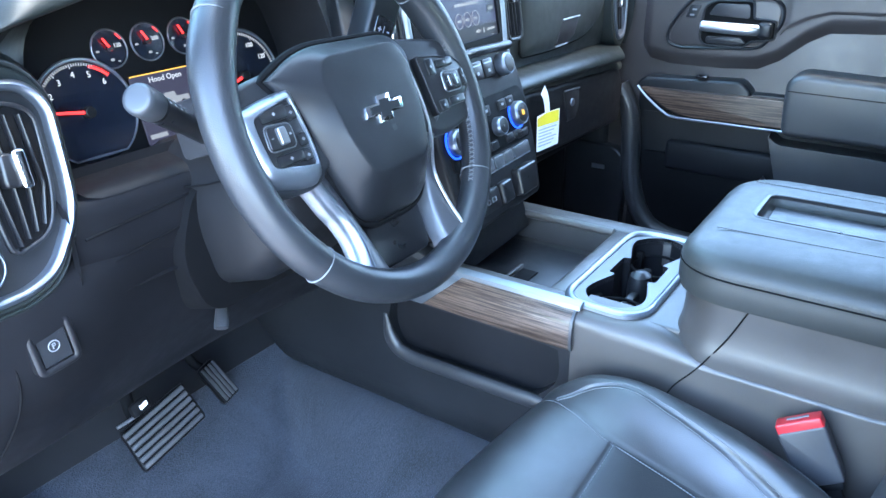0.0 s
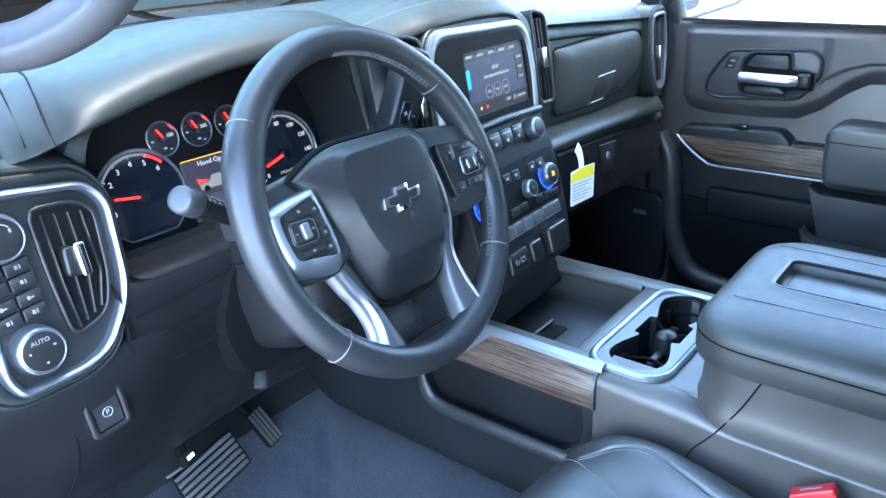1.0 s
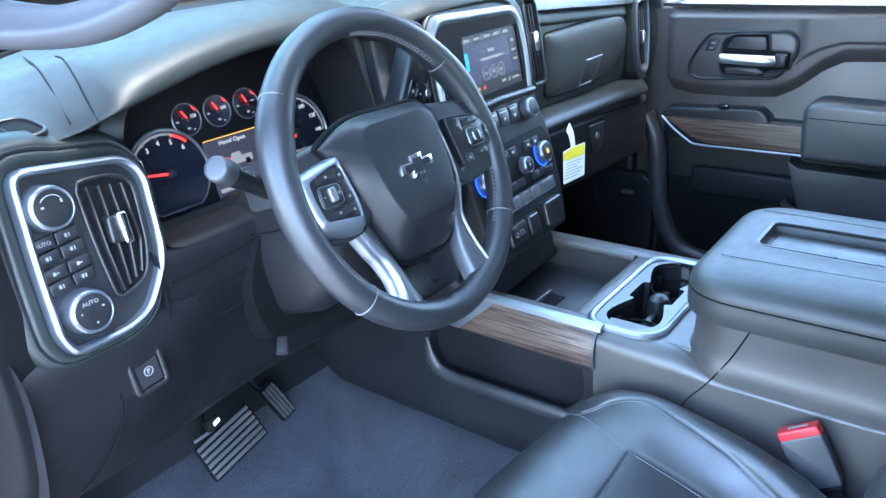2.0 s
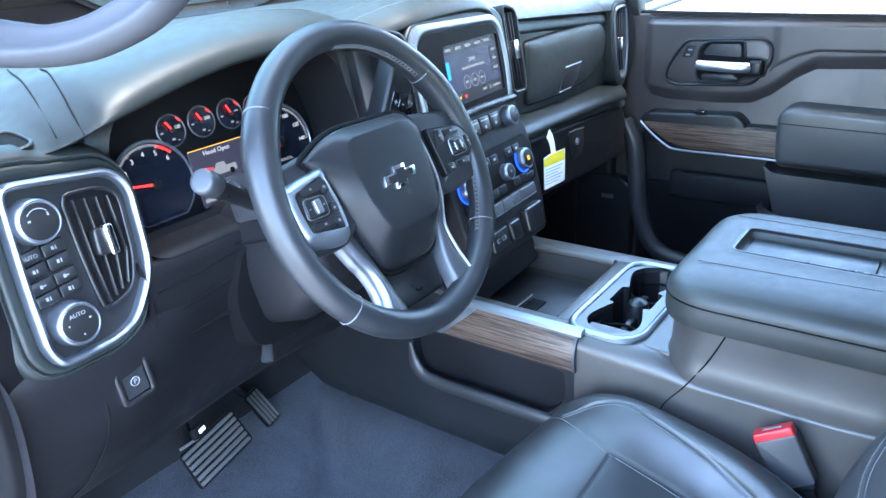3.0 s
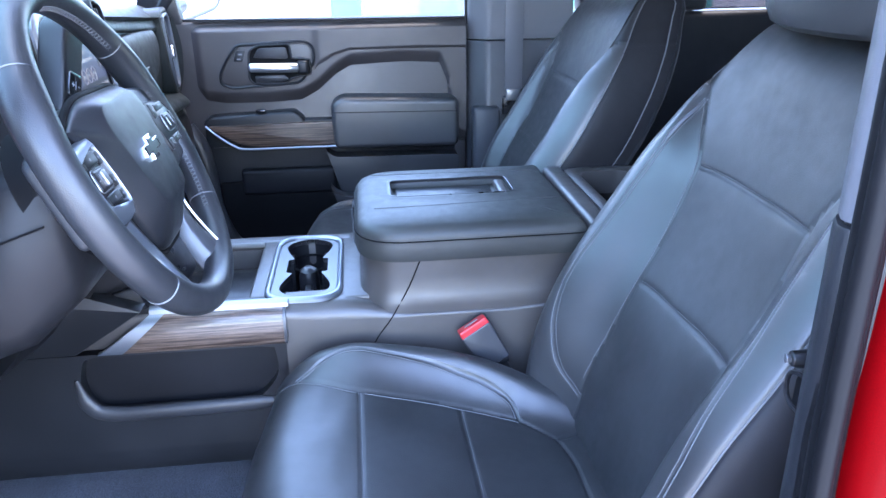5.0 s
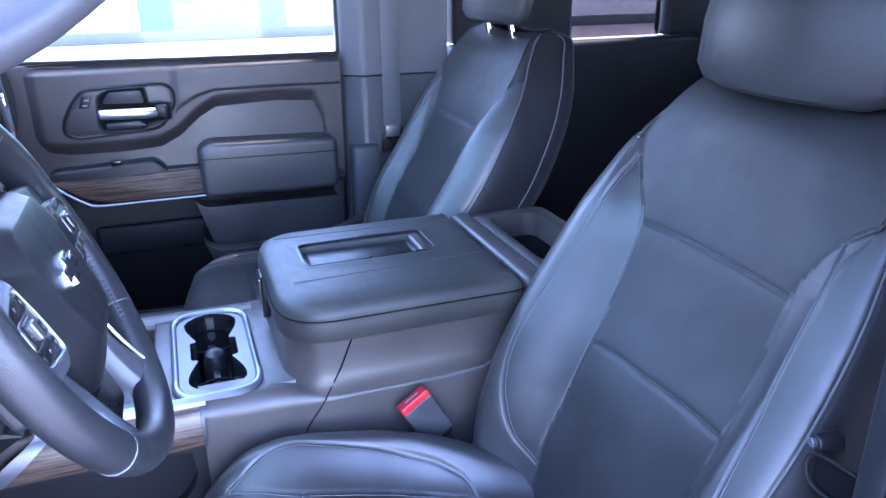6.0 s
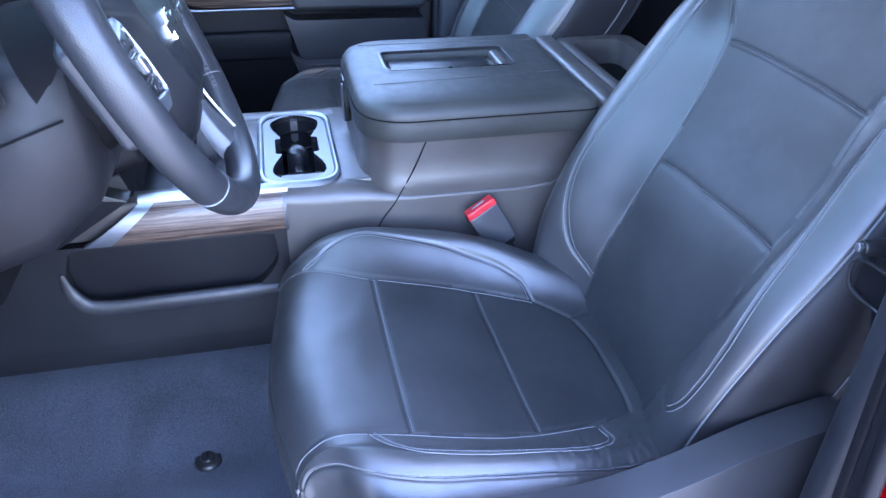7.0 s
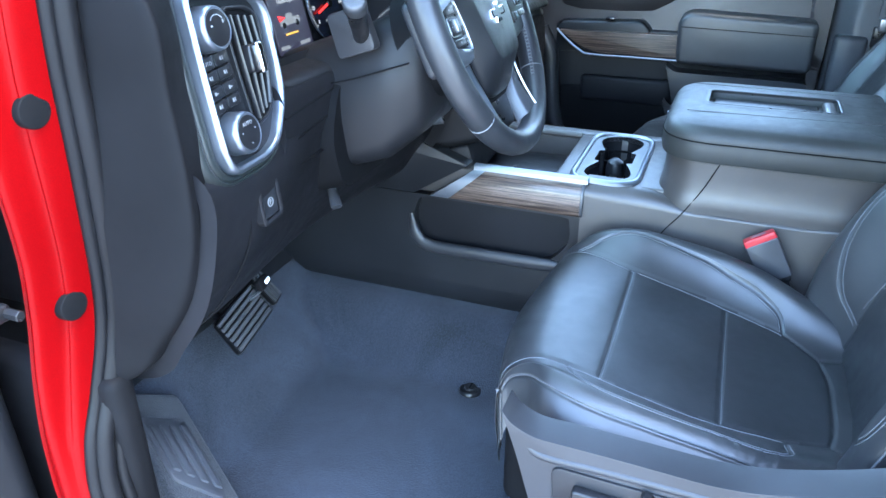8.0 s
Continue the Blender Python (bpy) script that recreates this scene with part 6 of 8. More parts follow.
part("face", cyl((-0.1505, 0.928, 0.5015), (-0.1505, 0.923, 0.5022), 0.013, 0.012, 24, 0.001), GLOSS_BLACK, ig)
part("lamp", cyl((-0.1505, 0.924, 0.502), (-0.1505, 0.9222, 0.5024), 0.0025, None, 12), GREEN_DOT, ig)

# ==== pedals ====
brake = thing("brake_pedal", (-0.47, 1.2, 0.18), "worn ribbed black rubber brake pedal on a steel arm", "pedal")
bq = basis((-0.473, 1.176, 0.200), (0.985, 0.12, 0.12), (-0.16, 0.62, 0.77))
part("pad", prism(rpoly([(-0.066, -0.034), (0.060, -0.034), (0.066, 0.034), (-0.056, 0.034)], 0.008, 4), -0.010, 0.002, bq, 0.003, 2, True), RUBBER, brake)
for i in range(6):
    y = -0.0265 + i * 0.0106
    part("rib", prism(rpoly([(-0.060 + y * 0.10, y - 0.0036), (0.058 + y * 0.10, y - 0.0036), (0.058 + y * 0.10, y + 0.0036), (-0.060 + y * 0.10, y + 0.0036)], 0.002, 2), 0.001, 0.0045, bq, 0.0012, 2), WORN, brake)
part("arm", tube(spline([bq @ Vector((-0.01, 0.01, -0.012)), bq @ Vector((-0.008, 0.05, -0.035)), (-0.455, 1.30, 0.33), (-0.45, 1.32, 0.5)], 6), 0.010, 10, squash=(1, 0.5)), DEEP, brake)
gas = thing("accelerator_pedal", (-0.36, 1.23, 0.2), "ribbed black accelerator pedal", "pedal")
gq = basis((-0.328, 1.230, 0.176), (0.97, 0.18, 0.14), (-0.17, 0.55, 0.82)) @ Matrix.Diagonal((0.88, 0.84, 1.0, 1.0))
part("pad", prism(rpoly([(-0.022, -0.045), (0.022, -0.045), (0.020, 0.045), (-0.020, 0.045)], 0.008, 4), -0.010, 0.0, gq, 0.003, 2, True), RUBBER, gas)
for i in range(4):
    x = -0.0145 + i * 0.0097
    part("rib", prism(rpoly([(x - 0.003, -0.040), (x + 0.003, -0.040), (x + 0.003, 0.040), (x - 0.003, 0.040)], 0.0015, 2), -0.001, 0.003, gq, 0.001, 2), WORN, gas)
part("arm", tube(spline([gq @ Vector((0, 0.03, -0.01)), gq @ Vector((0, 0.09, -0.02)), (-0.365, 1.33, 0.42)], 6), 0.008, 10), DEEP, gas)
clip = thing("release_lever", (-0.566, 1.05, 0.345), "small white-tipped release lever under the dashboard", "lever")
part("bracket", prism(rpoly([(-0.014, -0.008), (0.012, -0.009), (0.015, 0.008), (-0.010, 0.009)], 0.004, 3), -0.008, 0.002, basis((-0.567, 1.056, 0.344), (0.98, 0.1, 0.15), (-0.1, 0.6, 0.78)), 0.002, 2), DEEP, clip)
part("tip", prism(rpoly([(-0.006, -0.0025), (0.005, -0.003), (0.007, 0.0025), (-0.004, 0.003)], 0.0015, 3), 0.002, 0.005, basis((-0.566, 1.052, 0.346), (0.95, 0.1, 0.28), (-0.2, 0.6, 0.78)), 0.001, 2), PAPER, clip, "white plastic tip")
part("rod", tube([(-0.600, 1.060, 0.330), (-0.572, 1.056, 0.334), (-0.560, 1.06, 0.340)], 0.0022, 8), DARK_SATIN, clip)
foot = thing("foot_rest", (-0.70, 1.15, 0.1), "grey carpeted foot rest with a ribbed rubber pad", "foot rest")
fq = basis((-0.725, 1.12, 0.105), (0.80, -0.10, -0.58), (0.14, 0.80, 0.58))
part("block", prism(rpoly([(-0.065, -0.12), (0.075, -0.12), (0.075, 0.14), (-0.065, 0.14)], 0.02, 4), -0.06, 0.0, fq, 0.01, 3), CARPET, foot)
part("rubber_pad", prism(rpoly([(-0.045, -0.030), (0.030, -0.075), (0.045, -0.050), (0.045, 0.075), (-0.045, 0.085)], 0.010, 4), 0.0, 0.005, fq, 0.002, 2), FOOT_PAD, foot, "grey ribbed heel pad")
for i in range(4):
    x = -0.033 + i * 0.021
    part("rib", prism(rpoly([(x - 0.006, -0.034 - x * 0.6), (x + 0.006, -0.040 - x * 0.6), (x + 0.006, 0.062), (x - 0.006, 0.066)], 0.003, 3), 0.0045, 0.0085, fq, 0.0015, 2), FOOT_PAD, foot)

# ==== dashboard ====
dash = thing("dashboard", (0.0, 1.2, 0.4), "dark padded dashboard with silver-trimmed vents", "dashboard")
# upper pad: x, y and z of the cabin edge, depth and height of the roll above it, and how round the roll is
edges = [(-0.838, 1.005, 0.786, 0.16, 0.034, 1.3), (-0.76, 0.984, 0.798, 0.16, 0.036, 1.3), (-0.708, 0.970, 0.8045, 0.15, 0.040, 1.3), (-0.684, 0.954, 0.813, 0.14, 0.042, 1.3), (-0.664, 0.943, 0.8215, 0.12, 0.043, 1.35),
         (-0.645, 0.940, 0.827, 0.11, 0.045, 1.75), (-0.614, 0.940, 0.834, 0.105, 0.044, 2.1), (-0.57, 0.940, 0.844, 0.105, 0.042, 2.3), (-0.52, 0.940, 0.853, 0.105, 0.042, 2.3), (-0.47, 0.940, 0.859, 0.105, 0.042, 2.3), (-0.40, 0.940, 0.862, 0.105, 0.042, 2.3),
         (-0.32, 0.944, 0.859, 0.10, 0.040, 2.3), (-0.262, 0.953, 0.8505, 0.10, 0.040, 2.1), (-0.225, 0.968, 0.8365, 0.10, 0.038, 2.0), (-0.165, 0.972, 0.8445, 0.10, 0.038, 2.0), (-0.10, 0.965, 0.8545, 0.10, 0.037, 2.0), (0.01, 0.962, 0.8585, 0.10, 0.037, 2.0), (0.10, 0.966, 0.8505, 0.10, 0.037, 2.0),
         (0.165, 0.978, 0.809, 0.13, 0.070, 2.0), (0.23, 0.990, 0.794, 0.13, 0.070, 2.0), (0.40, 0.998, 0.781, 0.13, 0.070, 2.0), (0.58, 1.000, 0.767, 0.13, 0.070, 2.0), (0.70, 1.000, 0.757, 0.13, 0.070, 2.0), (0.80, 1.005, 0.749, 0.13, 0.070, 2.0)]


def glass_foot(x):
    """How far forward the foot of the curved windscreen stands."""
    return 1.615 - 0.9 * x * x


ctrl = []
for x, y, z, deep, high, n in edges:
    near = y + deep
    far = max(min(1.57, glass_foot(x)), near + 0.06)
    roll = [(x, y + deep * d, z + high * (1 - (1 - d) ** n) ** (1 / n)) for d in (1.0, 0.75, 0.5, 0.28, 0.12, 0.03, 0.0)]
    top = z + high
    ctrl.append([(x, far, 0.858), (x, near + (far - near) * 0.66, 0.858 * 0.6 + top * 0.4), (x, near + (far - near) * 0.33, 0.858 * 0.25 + top * 0.75)] + roll + [(x, y + 0.012, z - 0.005), (x, y + 0.036, z - (0.008 if x > -0.70 else 0.016))])
TOP = surf(ctrl, 5, 5)
TN = normals(TOP)
if TN[40, 10, 2] < 0:
    TN = -TN
part("upper_pad", sheet(TOP, 0.02, TN), PAD, dash, "padded vinyl dashboard top", 50)
FOOT = [(x, glass_foot(x) + 0.004, 0.852) for x in np.linspace(-0.72, 0.74, 40)]
part("windscreen_gasket", tube(FOOT, 0.011, 10, squash=(0.6, 1.0)), DEEP, dash, "black gasket along the windscreen foot")


def on_top(x, y):
    """The place on the upper pad nearest to x, y in plan, and the pad's normal there."""
    d = (TOP[:, :46, 0] - x) ** 2 + (TOP[:, :46, 1] - y) ** 2
    i, j = np.unravel_index(np.argmin(d), d.shape)
    return (x, y, TOP[i, j, 2] + TN[i, j, 2] * 0.0011)


for line in ([(-0.644, 1.068), (-0.650, 1.040), (-0.660, 1.005), (-0.669, 0.975), (-0.674, 0.952), (-0.676, 0.944)], [(-0.640, 1.155), (-0.654, 1.115), (-0.668, 1.065), (-0.681, 1.01), (-0.692, 0.972)]):
    part("pad_seam", tube(spline([on_top(x, y) for x, y in line], 4), 0.0009, 6), DEEP, dash)
for x in (-0.215, 0.150):              # seams that run from the windscreen to the cabin edge
    i = int(np.argmin(abs(TOP[:, 20, 0] - x)))
    part("pad_seam", tube([tuple(p + n * 0.0002) for p, n in zip(TOP[i, 9:38], TN[i, 9:38])], 0.0010, 6), DEEP, dash)
bm = bmesh.new()
lo, hi = (int(np.argmin(abs(TOP[:, 20, 0] - x))) for x in (-0.22, 0.155))
stitch_run(TOP[lo:hi, 27], TN[lo:hi, 27], bm=bm)
tagged(part("pad_stitching", bm, DARK_STITCH, dash, "grey stitching"), kind="stuff")
SL = basis((-0.738, 1.000, 0.8185), (1, 0.06, 0.06), (-0.20, 0.95, 0.28))
slot = rpoly([(-0.060, -0.020), (0.026, -0.020), (0.022, 0.020), (-0.060, 0.020)], [0.012, 0.010, 0.016, 0.012], 5)
# near-black inlay that reads as a hole; its depth is only painted
part("corner_slot", prism(slot, -0.004, 0.0, SL, 0.0005), DEEP, dash, "near-black inlay for the shaded side window demister slot")
part("slot_frame", ring(polar(inset(slot, -0.004), (-0.017, 0.0), 60), polar(slot, (-0.017, 0.0), 60), -0.004, 0.0015, SL, 0.001), SOFT, dash)
for x in (-0.036, -0.006):
    part("slot_fin", tube([SL @ Vector((x + 0.003, -0.021, 0.001)), SL @ Vector((x - 0.003, 0.021, 0.001))], 0.0022, 8), SOFT, dash)
# solid near-black strip, painting in the dark of the slot
part("defrost_slot", box(-0.60, 0.62, 1.475, 1.515, 0.845, 0.8645, 0.003), DEEP, dash, "near-black strip for the shaded defroster slot")
part("speaker_grille", box(-0.10, 0.14, 1.22, 1.38, 0.862, 0.8745, 0.004), SOFT, dash)
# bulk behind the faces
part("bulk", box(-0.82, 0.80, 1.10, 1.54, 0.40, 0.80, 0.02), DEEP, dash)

# --- cluster housing ---
cl = thing("instrument_cluster", (-0.46, 1.05, 0.72), "instrument cluster with two dials, small gauges and a lit display", "instrument cluster")
CQ = basis((-0.460, 1.045, 0.730), (1, 0.0, 0), (0, 0.22, 0.975))
DIAL_FACE = material("navy_black_dial", (0.006, 0.008, 0.014), 0.16, coat=0.2)
DIM_MARK = glowing("dim_backlit_print", (0.85, 0.9, 1.0), 0.16)
bez = rpoly([(-0.170, -0.085), (0.170, -0.085), (0.182, 0.00), (0.165, 0.085), (0.06, 0.125), (-0.06, 0.118), (-0.165, 0.065), (-0.182, 0.0)], 0.03, 5)
part("back_plate", prism(bez, -0.03, 0.0, CQ), DEEP, cl, "black dial plate")
for name, ol in (("side_panel", [(-0.290, 0.655), (-0.246, 0.655), (-0.2275, 0.815), (-0.231, 0.836), (-0.272, 0.842), (-0.268, 0.80), (-0.267, 0.74)]),
                 ("vent_cheek", [(-0.236, 0.655), (-0.150, 0.655), (-0.150, 0.832), (-0.216, 0.832), (-0.2165, 0.815)])):
    lean = 0.30
    sm_ = basis((0, 0.795 if name == "side_panel" else 0.757, 0), (1, -0.22 if name == "side_panel" else -0.02, 0), (0, lean, 1))
    k_ = math.sqrt(1 + lean * lean)
    # paler grey than the dash plastics; light from the open door is painted in
    part(name, prism(rpoly([(x, z * k_) for x, z in ol], 0.006, 3), -0.03, 0.004, sm_ @ Matrix.Translation((0, 0, 0.055 if name == "side_panel" else 0.0)), 0.004, 3), TRIM_GREY, dash, "smooth grey trim beside the instrument cluster")
hood = []
BZ = polar(bez, (0, 0), 96)
for f, h in ((1.0, 0.0), (1.005, 0.02), (1.03, 0.06), (1.07, 0.088)):
    hood.append([CQ @ Vector((x * f, y * f, h)) for x, y in BZ])
part("hood_inner", loft(hood, caps=False), END_TRIM, cl, "dark inner hood round the dials")


def dial(c, r, a0, a1, ticks, labels, size, needle, thick=0.0015, glow=NEEDLE, red=None, name="dial", flat=False):
    m = CQ @ Matrix.Translation((c[0], c[1], 0.001))
    d = part(name, cyl(m @ Vector((0, 0, -0.002)), m @ Vector((0, 0, 0.001)), r, None, 48), DIAL_FACE, cl)
    if flat:
        hoop = [m @ Vector((r * 1.02 * math.cos(a), r * 1.02 * math.sin(a), 0.002)) for a in np.linspace(radians(-58), radians(238), 60)]
        part("bezel_ring", tube(hoop + [m @ Vector((0, -r * 0.865, 0.002))], [thick * (0.55 + 0.75 * math.sin(math.pi * i / 60) ** 2) for i in range(60)] + [thick], 8, True), SATIN, d, "thin silver bezel with a flat foot")
    else:
        part("bezel_ring", tube([m @ Vector((r * 1.02 * math.cos(a), r * 1.02 * math.sin(a), 0.002)) for a in np.linspace(0, 2 * math.pi, 56, endpoint=False)], thick, 8, True), DARK_SATIN, d, "thin dark silver bezel")
    bm = bmesh.new()
    redbm = bmesh.new()
    for i in range(ticks + 1):
        a = a0 + (a1 - a0) * i / ticks
        long_ = 0.13 if i % max(1, ticks // max(1, len(labels) - 1)) == 0 else 0.08
        tm = m @ Matrix.Rotation(radians(a), 4, "Z") @ Matrix.Translation((r * 0.95, 0, 0.0015))
        bars([(-r * long_ * 0.7, 0, -r * 0.006, r * 0.006)], tm, bm=redbm if red and i / ticks >= red else bm)
    part("scale", bm, DIM_MARK if r < 0.03 else WHITE_MARK, d, "white scale marks")
    if red:
        part("red_scale", redbm, NEEDLE, d, "red scale marks")
    else:
        redbm.free()
    for i, t in enumerate(labels):
        a = radians(a0 + (a1 - a0) * i / max(1, len(labels) - 1))
        if t:
            lettering("numeral", t, m @ Matrix.Translation((r * 0.74 * math.cos(a), r * 0.74 * math.sin(a), 0.0015)), size, WHITE_MARK, d)
    n = radians(needle)
    nw = 1.5 if r < 0.03 else 1.0
    nb = prism([(-r * 0.12, -r * 0.032 * nw), (r * 0.66, -r * 0.022 * nw), (r * 0.66, r * 0.022 * nw), (-r * 0.12, r * 0.032 * nw)], 0.004, 0.006, m @ Matrix.Rotation(n, 4, "Z"))
    part("needle", nb, glow, d, "red lit needle")
    part("needle_cap", cyl(m @ Vector((0, 0, 0.002)), m @ Vector((0, 0, 0.008)), r * 0.13, r * 0.11, 20, 0.001), SATIN_BLACK, d)
    return d


rc = dial((-0.097, -0.014), 0.053, 196, 44, 48, ["0", "1", "2", "3", "4", "5", "6"], 0.0090, 170, 0.0017, red=0.86, name="rev_counter", flat=True)
part("red_band", prism(strip2d(arc(-0.097, -0.014, 0.0475, 70, 44, 12), 0.0022), 0.002, 0.0028, CQ), NEEDLE, rc, "red band of the scale")
sp = dial((0.112, -0.014), 0.055, 214, -4, 70, ["0", "20", "40", "60", "80", "100", "120", "140"], 0.0080, 196, 0.0017, name="speedometer", flat=True)
lettering("gear_letters", "PRNDL", CQ @ Matrix.Translation((0.112, -0.038, 0.0025)), 0.0062, DIM_MARK, sp, 1.5)
for gx, gy, nd, num in ((-0.052, 0.044, 118, "120"), (-0.005, 0.045, 116, "260"), (0.042, 0.045, 112, ""), (0.086, 0.042, 108, "")):
    g = dial((gx, gy), 0.0198, 165, 25, 8, ["", "", ""], 0.006, nd, 0.0009, name="small_gauge")
    part("marks", bars([(-0.0155, -0.0115, -0.002, 0.000)] + ([] if num else [(0.0085, 0.0145, 0.001, 0.003)]) + [ (-0.002, 0.0025, -0.0125, -0.0100), (0.006, 0.009, -0.0145, -0.013)], CQ @ Matrix.Translation((gx, gy, 0.0025))), DIM_MARK, g)
    if num:
        lettering("numeral", num, CQ @ Matrix.Translation((gx + 0.0105, gy + 0.0025, 0.0025)), 0.0062, WHITE_MARK, g)
    part("red_zone", prism(strip2d(arc(gx, gy, 0.0185, 50, 28, 6), 0.0012), 0.002, 0.0028, CQ), NEEDLE, g)
# driver display
DISPLAY = glowing("driver_display_glow", (0.028, 0.027, 0.048), 0.7)
ds = part("driver_display", prism(rpoly([(-0.041, -0.064), (0.045, -0.064), (0.045, 0.011), (-0.041, 0.011)], 0.003, 3), 0.001, 0.004, CQ, 0.0005, 1), DISPLAY, cl, "lit driver display with an open bonnet warning")
part("display_frame", tube([CQ @ Vector((x, y, 0.0045)) for x, y in ((-0.041, 0.0105), (-0.041, 0.0115), (0.045, 0.0115), (0.045, 0.0105))], 0.0006, 6), AMBER, ds)
lettering("display_text", "Hood Open", CQ @ Matrix.Translation((0.002, 0.0045, 0.0046)), 0.0088, WHITE_MARK, ds)
truck = rpoly([(x * 0.8, y * 0.85 - 0.002) for x, y in [(-0.030, -0.010), (-0.030, -0.003), (-0.012, 0.000), (-0.006, 0.008), (0.010, 0.008), (0.012, 0.001), (0.032, 0.001), (0.032, -0.010)]], 0.001, 2)
part("truck_symbol", prism(truck, 0.004, 0.0046, CQ @ Matrix.Translation((0, -0.017, 0))), DIM_MARK, ds, "pale pickup symbol")
for wx in (-0.016, 0.017):
    part("truck_wheel", cyl(CQ @ Vector((wx, -0.027, 0.004)), CQ @ Vector((wx, -0.027, 0.005)), 0.004, None, 16), GLOSS_BLACK, ds)
part("hood_symbol", prism([(-0.024, -0.004), (-0.027, 0.004), (-0.010, 0.000)], 0.0045, 0.005, CQ @ Matrix.Translation((0, -0.017, 0))), NEEDLE, ds, "red raised bonnet")
part("warning_bar", bars([(-0.018, 0.014, -0.0405, -0.038)], CQ @ Matrix.Translation((0, 0, 0.0042))), AMBER, ds, "amber message bar")
for x0, x1 in ((-0.038, -0.016), (0.012, 0.038)):
    part("status_line", bars([(x0, x1, -0.058, -0.053)], CQ @ Matrix.Translation((0, 0, 0.0042))), DIM_MARK, ds)

# --- driver's switch and vent pod ---
PM = basis((-0.712, 0.942, 0.692), (1, 0.02, 0), (0.0, 0.20, 0.98))


def pod_outline():
    return [(-0.059, 0.103), (0.058, 0.088), (0.076, 0.064), (0.067, -0.034), (0.032, -0.079), (0.004, -0.090), (-0.060, -0.090), (-0.071, -0.068), (-0.068, 0.0)]


pod_r = [0.022, 0.022, 0.022, 0.03, 0.02, 0.02, 0.014, 0.02, 0.1]
pol = rpoly(pod_outline(), pod_r, 7)
A = polar(pol, (0, 0), 110)


def padded(d):
    """The pod's outline grown by d, much less on its inner side."""
    out = []
    for (x, y), (x2, y2) in zip(A, inset(A, -d)):
        f = 1.0 if x < -0.02 else max(0.25, 1.0 - ((x + 0.02) / 0.09))
        out.append((x + (x2 - x) * f, y + (y2 - y) * (max(f, 0.85) if y > 0 else 0.45)))
    return out


pod = thing("driver_vent_pod", (-0.712, 0.95, 0.692), "silver-rimmed pod with an air vent, knobs and switches", "air vent")
part("surround", loft([[PM @ Vector((x, y, h)) for x, y in o] for o, h in ((padded(0.037), -0.10), (padded(0.037), -0.040), (padded(0.0355), -0.024), (padded(0.031), -0.012), (padded(0.025), -0.005), (padded(0.019), -0.002), (padded(0.0155), -0.003), (padded(0.0145), -0.005), (padded(0.0135), -0.003), (padded(0.010), -0.002), (padded(0.004), -0.003), (inset(A, 0.004), -0.012))], caps=False), PAD, pod, "stitched padded surround", 50)
part("silver_rim", ring(A, inset(A, 0.0090), -0.012, 0.004, PM, 0.0045), RIM_SATIN, pod, "thick satin silver rim")
part("face", prism(inset(A, 0.009), -0.02, -0.004, PM), SOFT, pod)
bm = bmesh.new()
o = padded(0.0185)
path = np.array([tuple(PM @ Vector((x, y, -0.0018))) for x, y in o] + [tuple(PM @ Vector((*o[0], -0.0018)))])
wv = PM.to_3x3() @ Vector((0, 0, 1))
run = []
for i in range(len(o) + 1):
    x, y = o[i % len(o)]
    if (y > 0.055 or x < -0.06) and i < len(o):
        run.append(i)
    elif len(run) > 3:
        stitch_run(path[run], np.array([tuple(wv)] * len(run)), bm=bm)
        run = []
    else:
        run = []
tagged(part("stitching", bm, BLACK_STITCH, pod, "grey stitching"), kind="stuff")
# vent: near-black plate for the duct's shade, four upright vanes, silver-capped tab
vo = rpoly([(0.002, 0.072), (0.040, 0.069), (0.057, 0.058), (0.050, -0.010), (0.038, -0.042), (0.004, -0.051), (0.001, 0.01)], [0.008, 0.014, 0.014, 0.03, 0.014, 0.008, 0.05], 5)
part("duct", prism(vo, -0.0045, -0.0025, PM), DEEP, pod, "near-black plate painting the vent duct's shade")
V = polar(vo, (0.028, 0.0), 80)
part("vent_frame", ring(inset(V, -0.004), V, -0.004, 0.001, PM, 0.001), SOFT, pod)
for i in range(4):
    xt, xb = 0.009 + i * 0.0120, 0.010 + i * 0.0082
    yt, yb = 0.066 - i * 0.002, -0.046 + i * 0.004
    part("vane", tube([PM @ Vector((xt, yt, 0.001)), PM @ Vector(((xt + xb) / 2 - 0.002 + i * 0.0022, 0.0, 0.0025)), PM @ Vector((xb, yb, 0.001))], 0.0042, 8, squash=(0.45, 1.0)), SATIN_BLACK, pod, "black vane")
part("vane_tab", prism(rpoly([(0.011, 0.004), (0.030, 0.001), (0.032, 0.031), (0.014, 0.033)], 0.005, 4), 0.0, 0.012, PM, 0.003, 3), SATIN_BLACK, pod)
part("tab_cap", prism(rpoly([(0.023, 0.000), (0.033, 0.000), (0.034, 0.034), (0.023, 0.034)], 0.004, 4), 0.004, 0.0165, PM, 0.003, 3), CHROME, pod, "chromed vent tab")


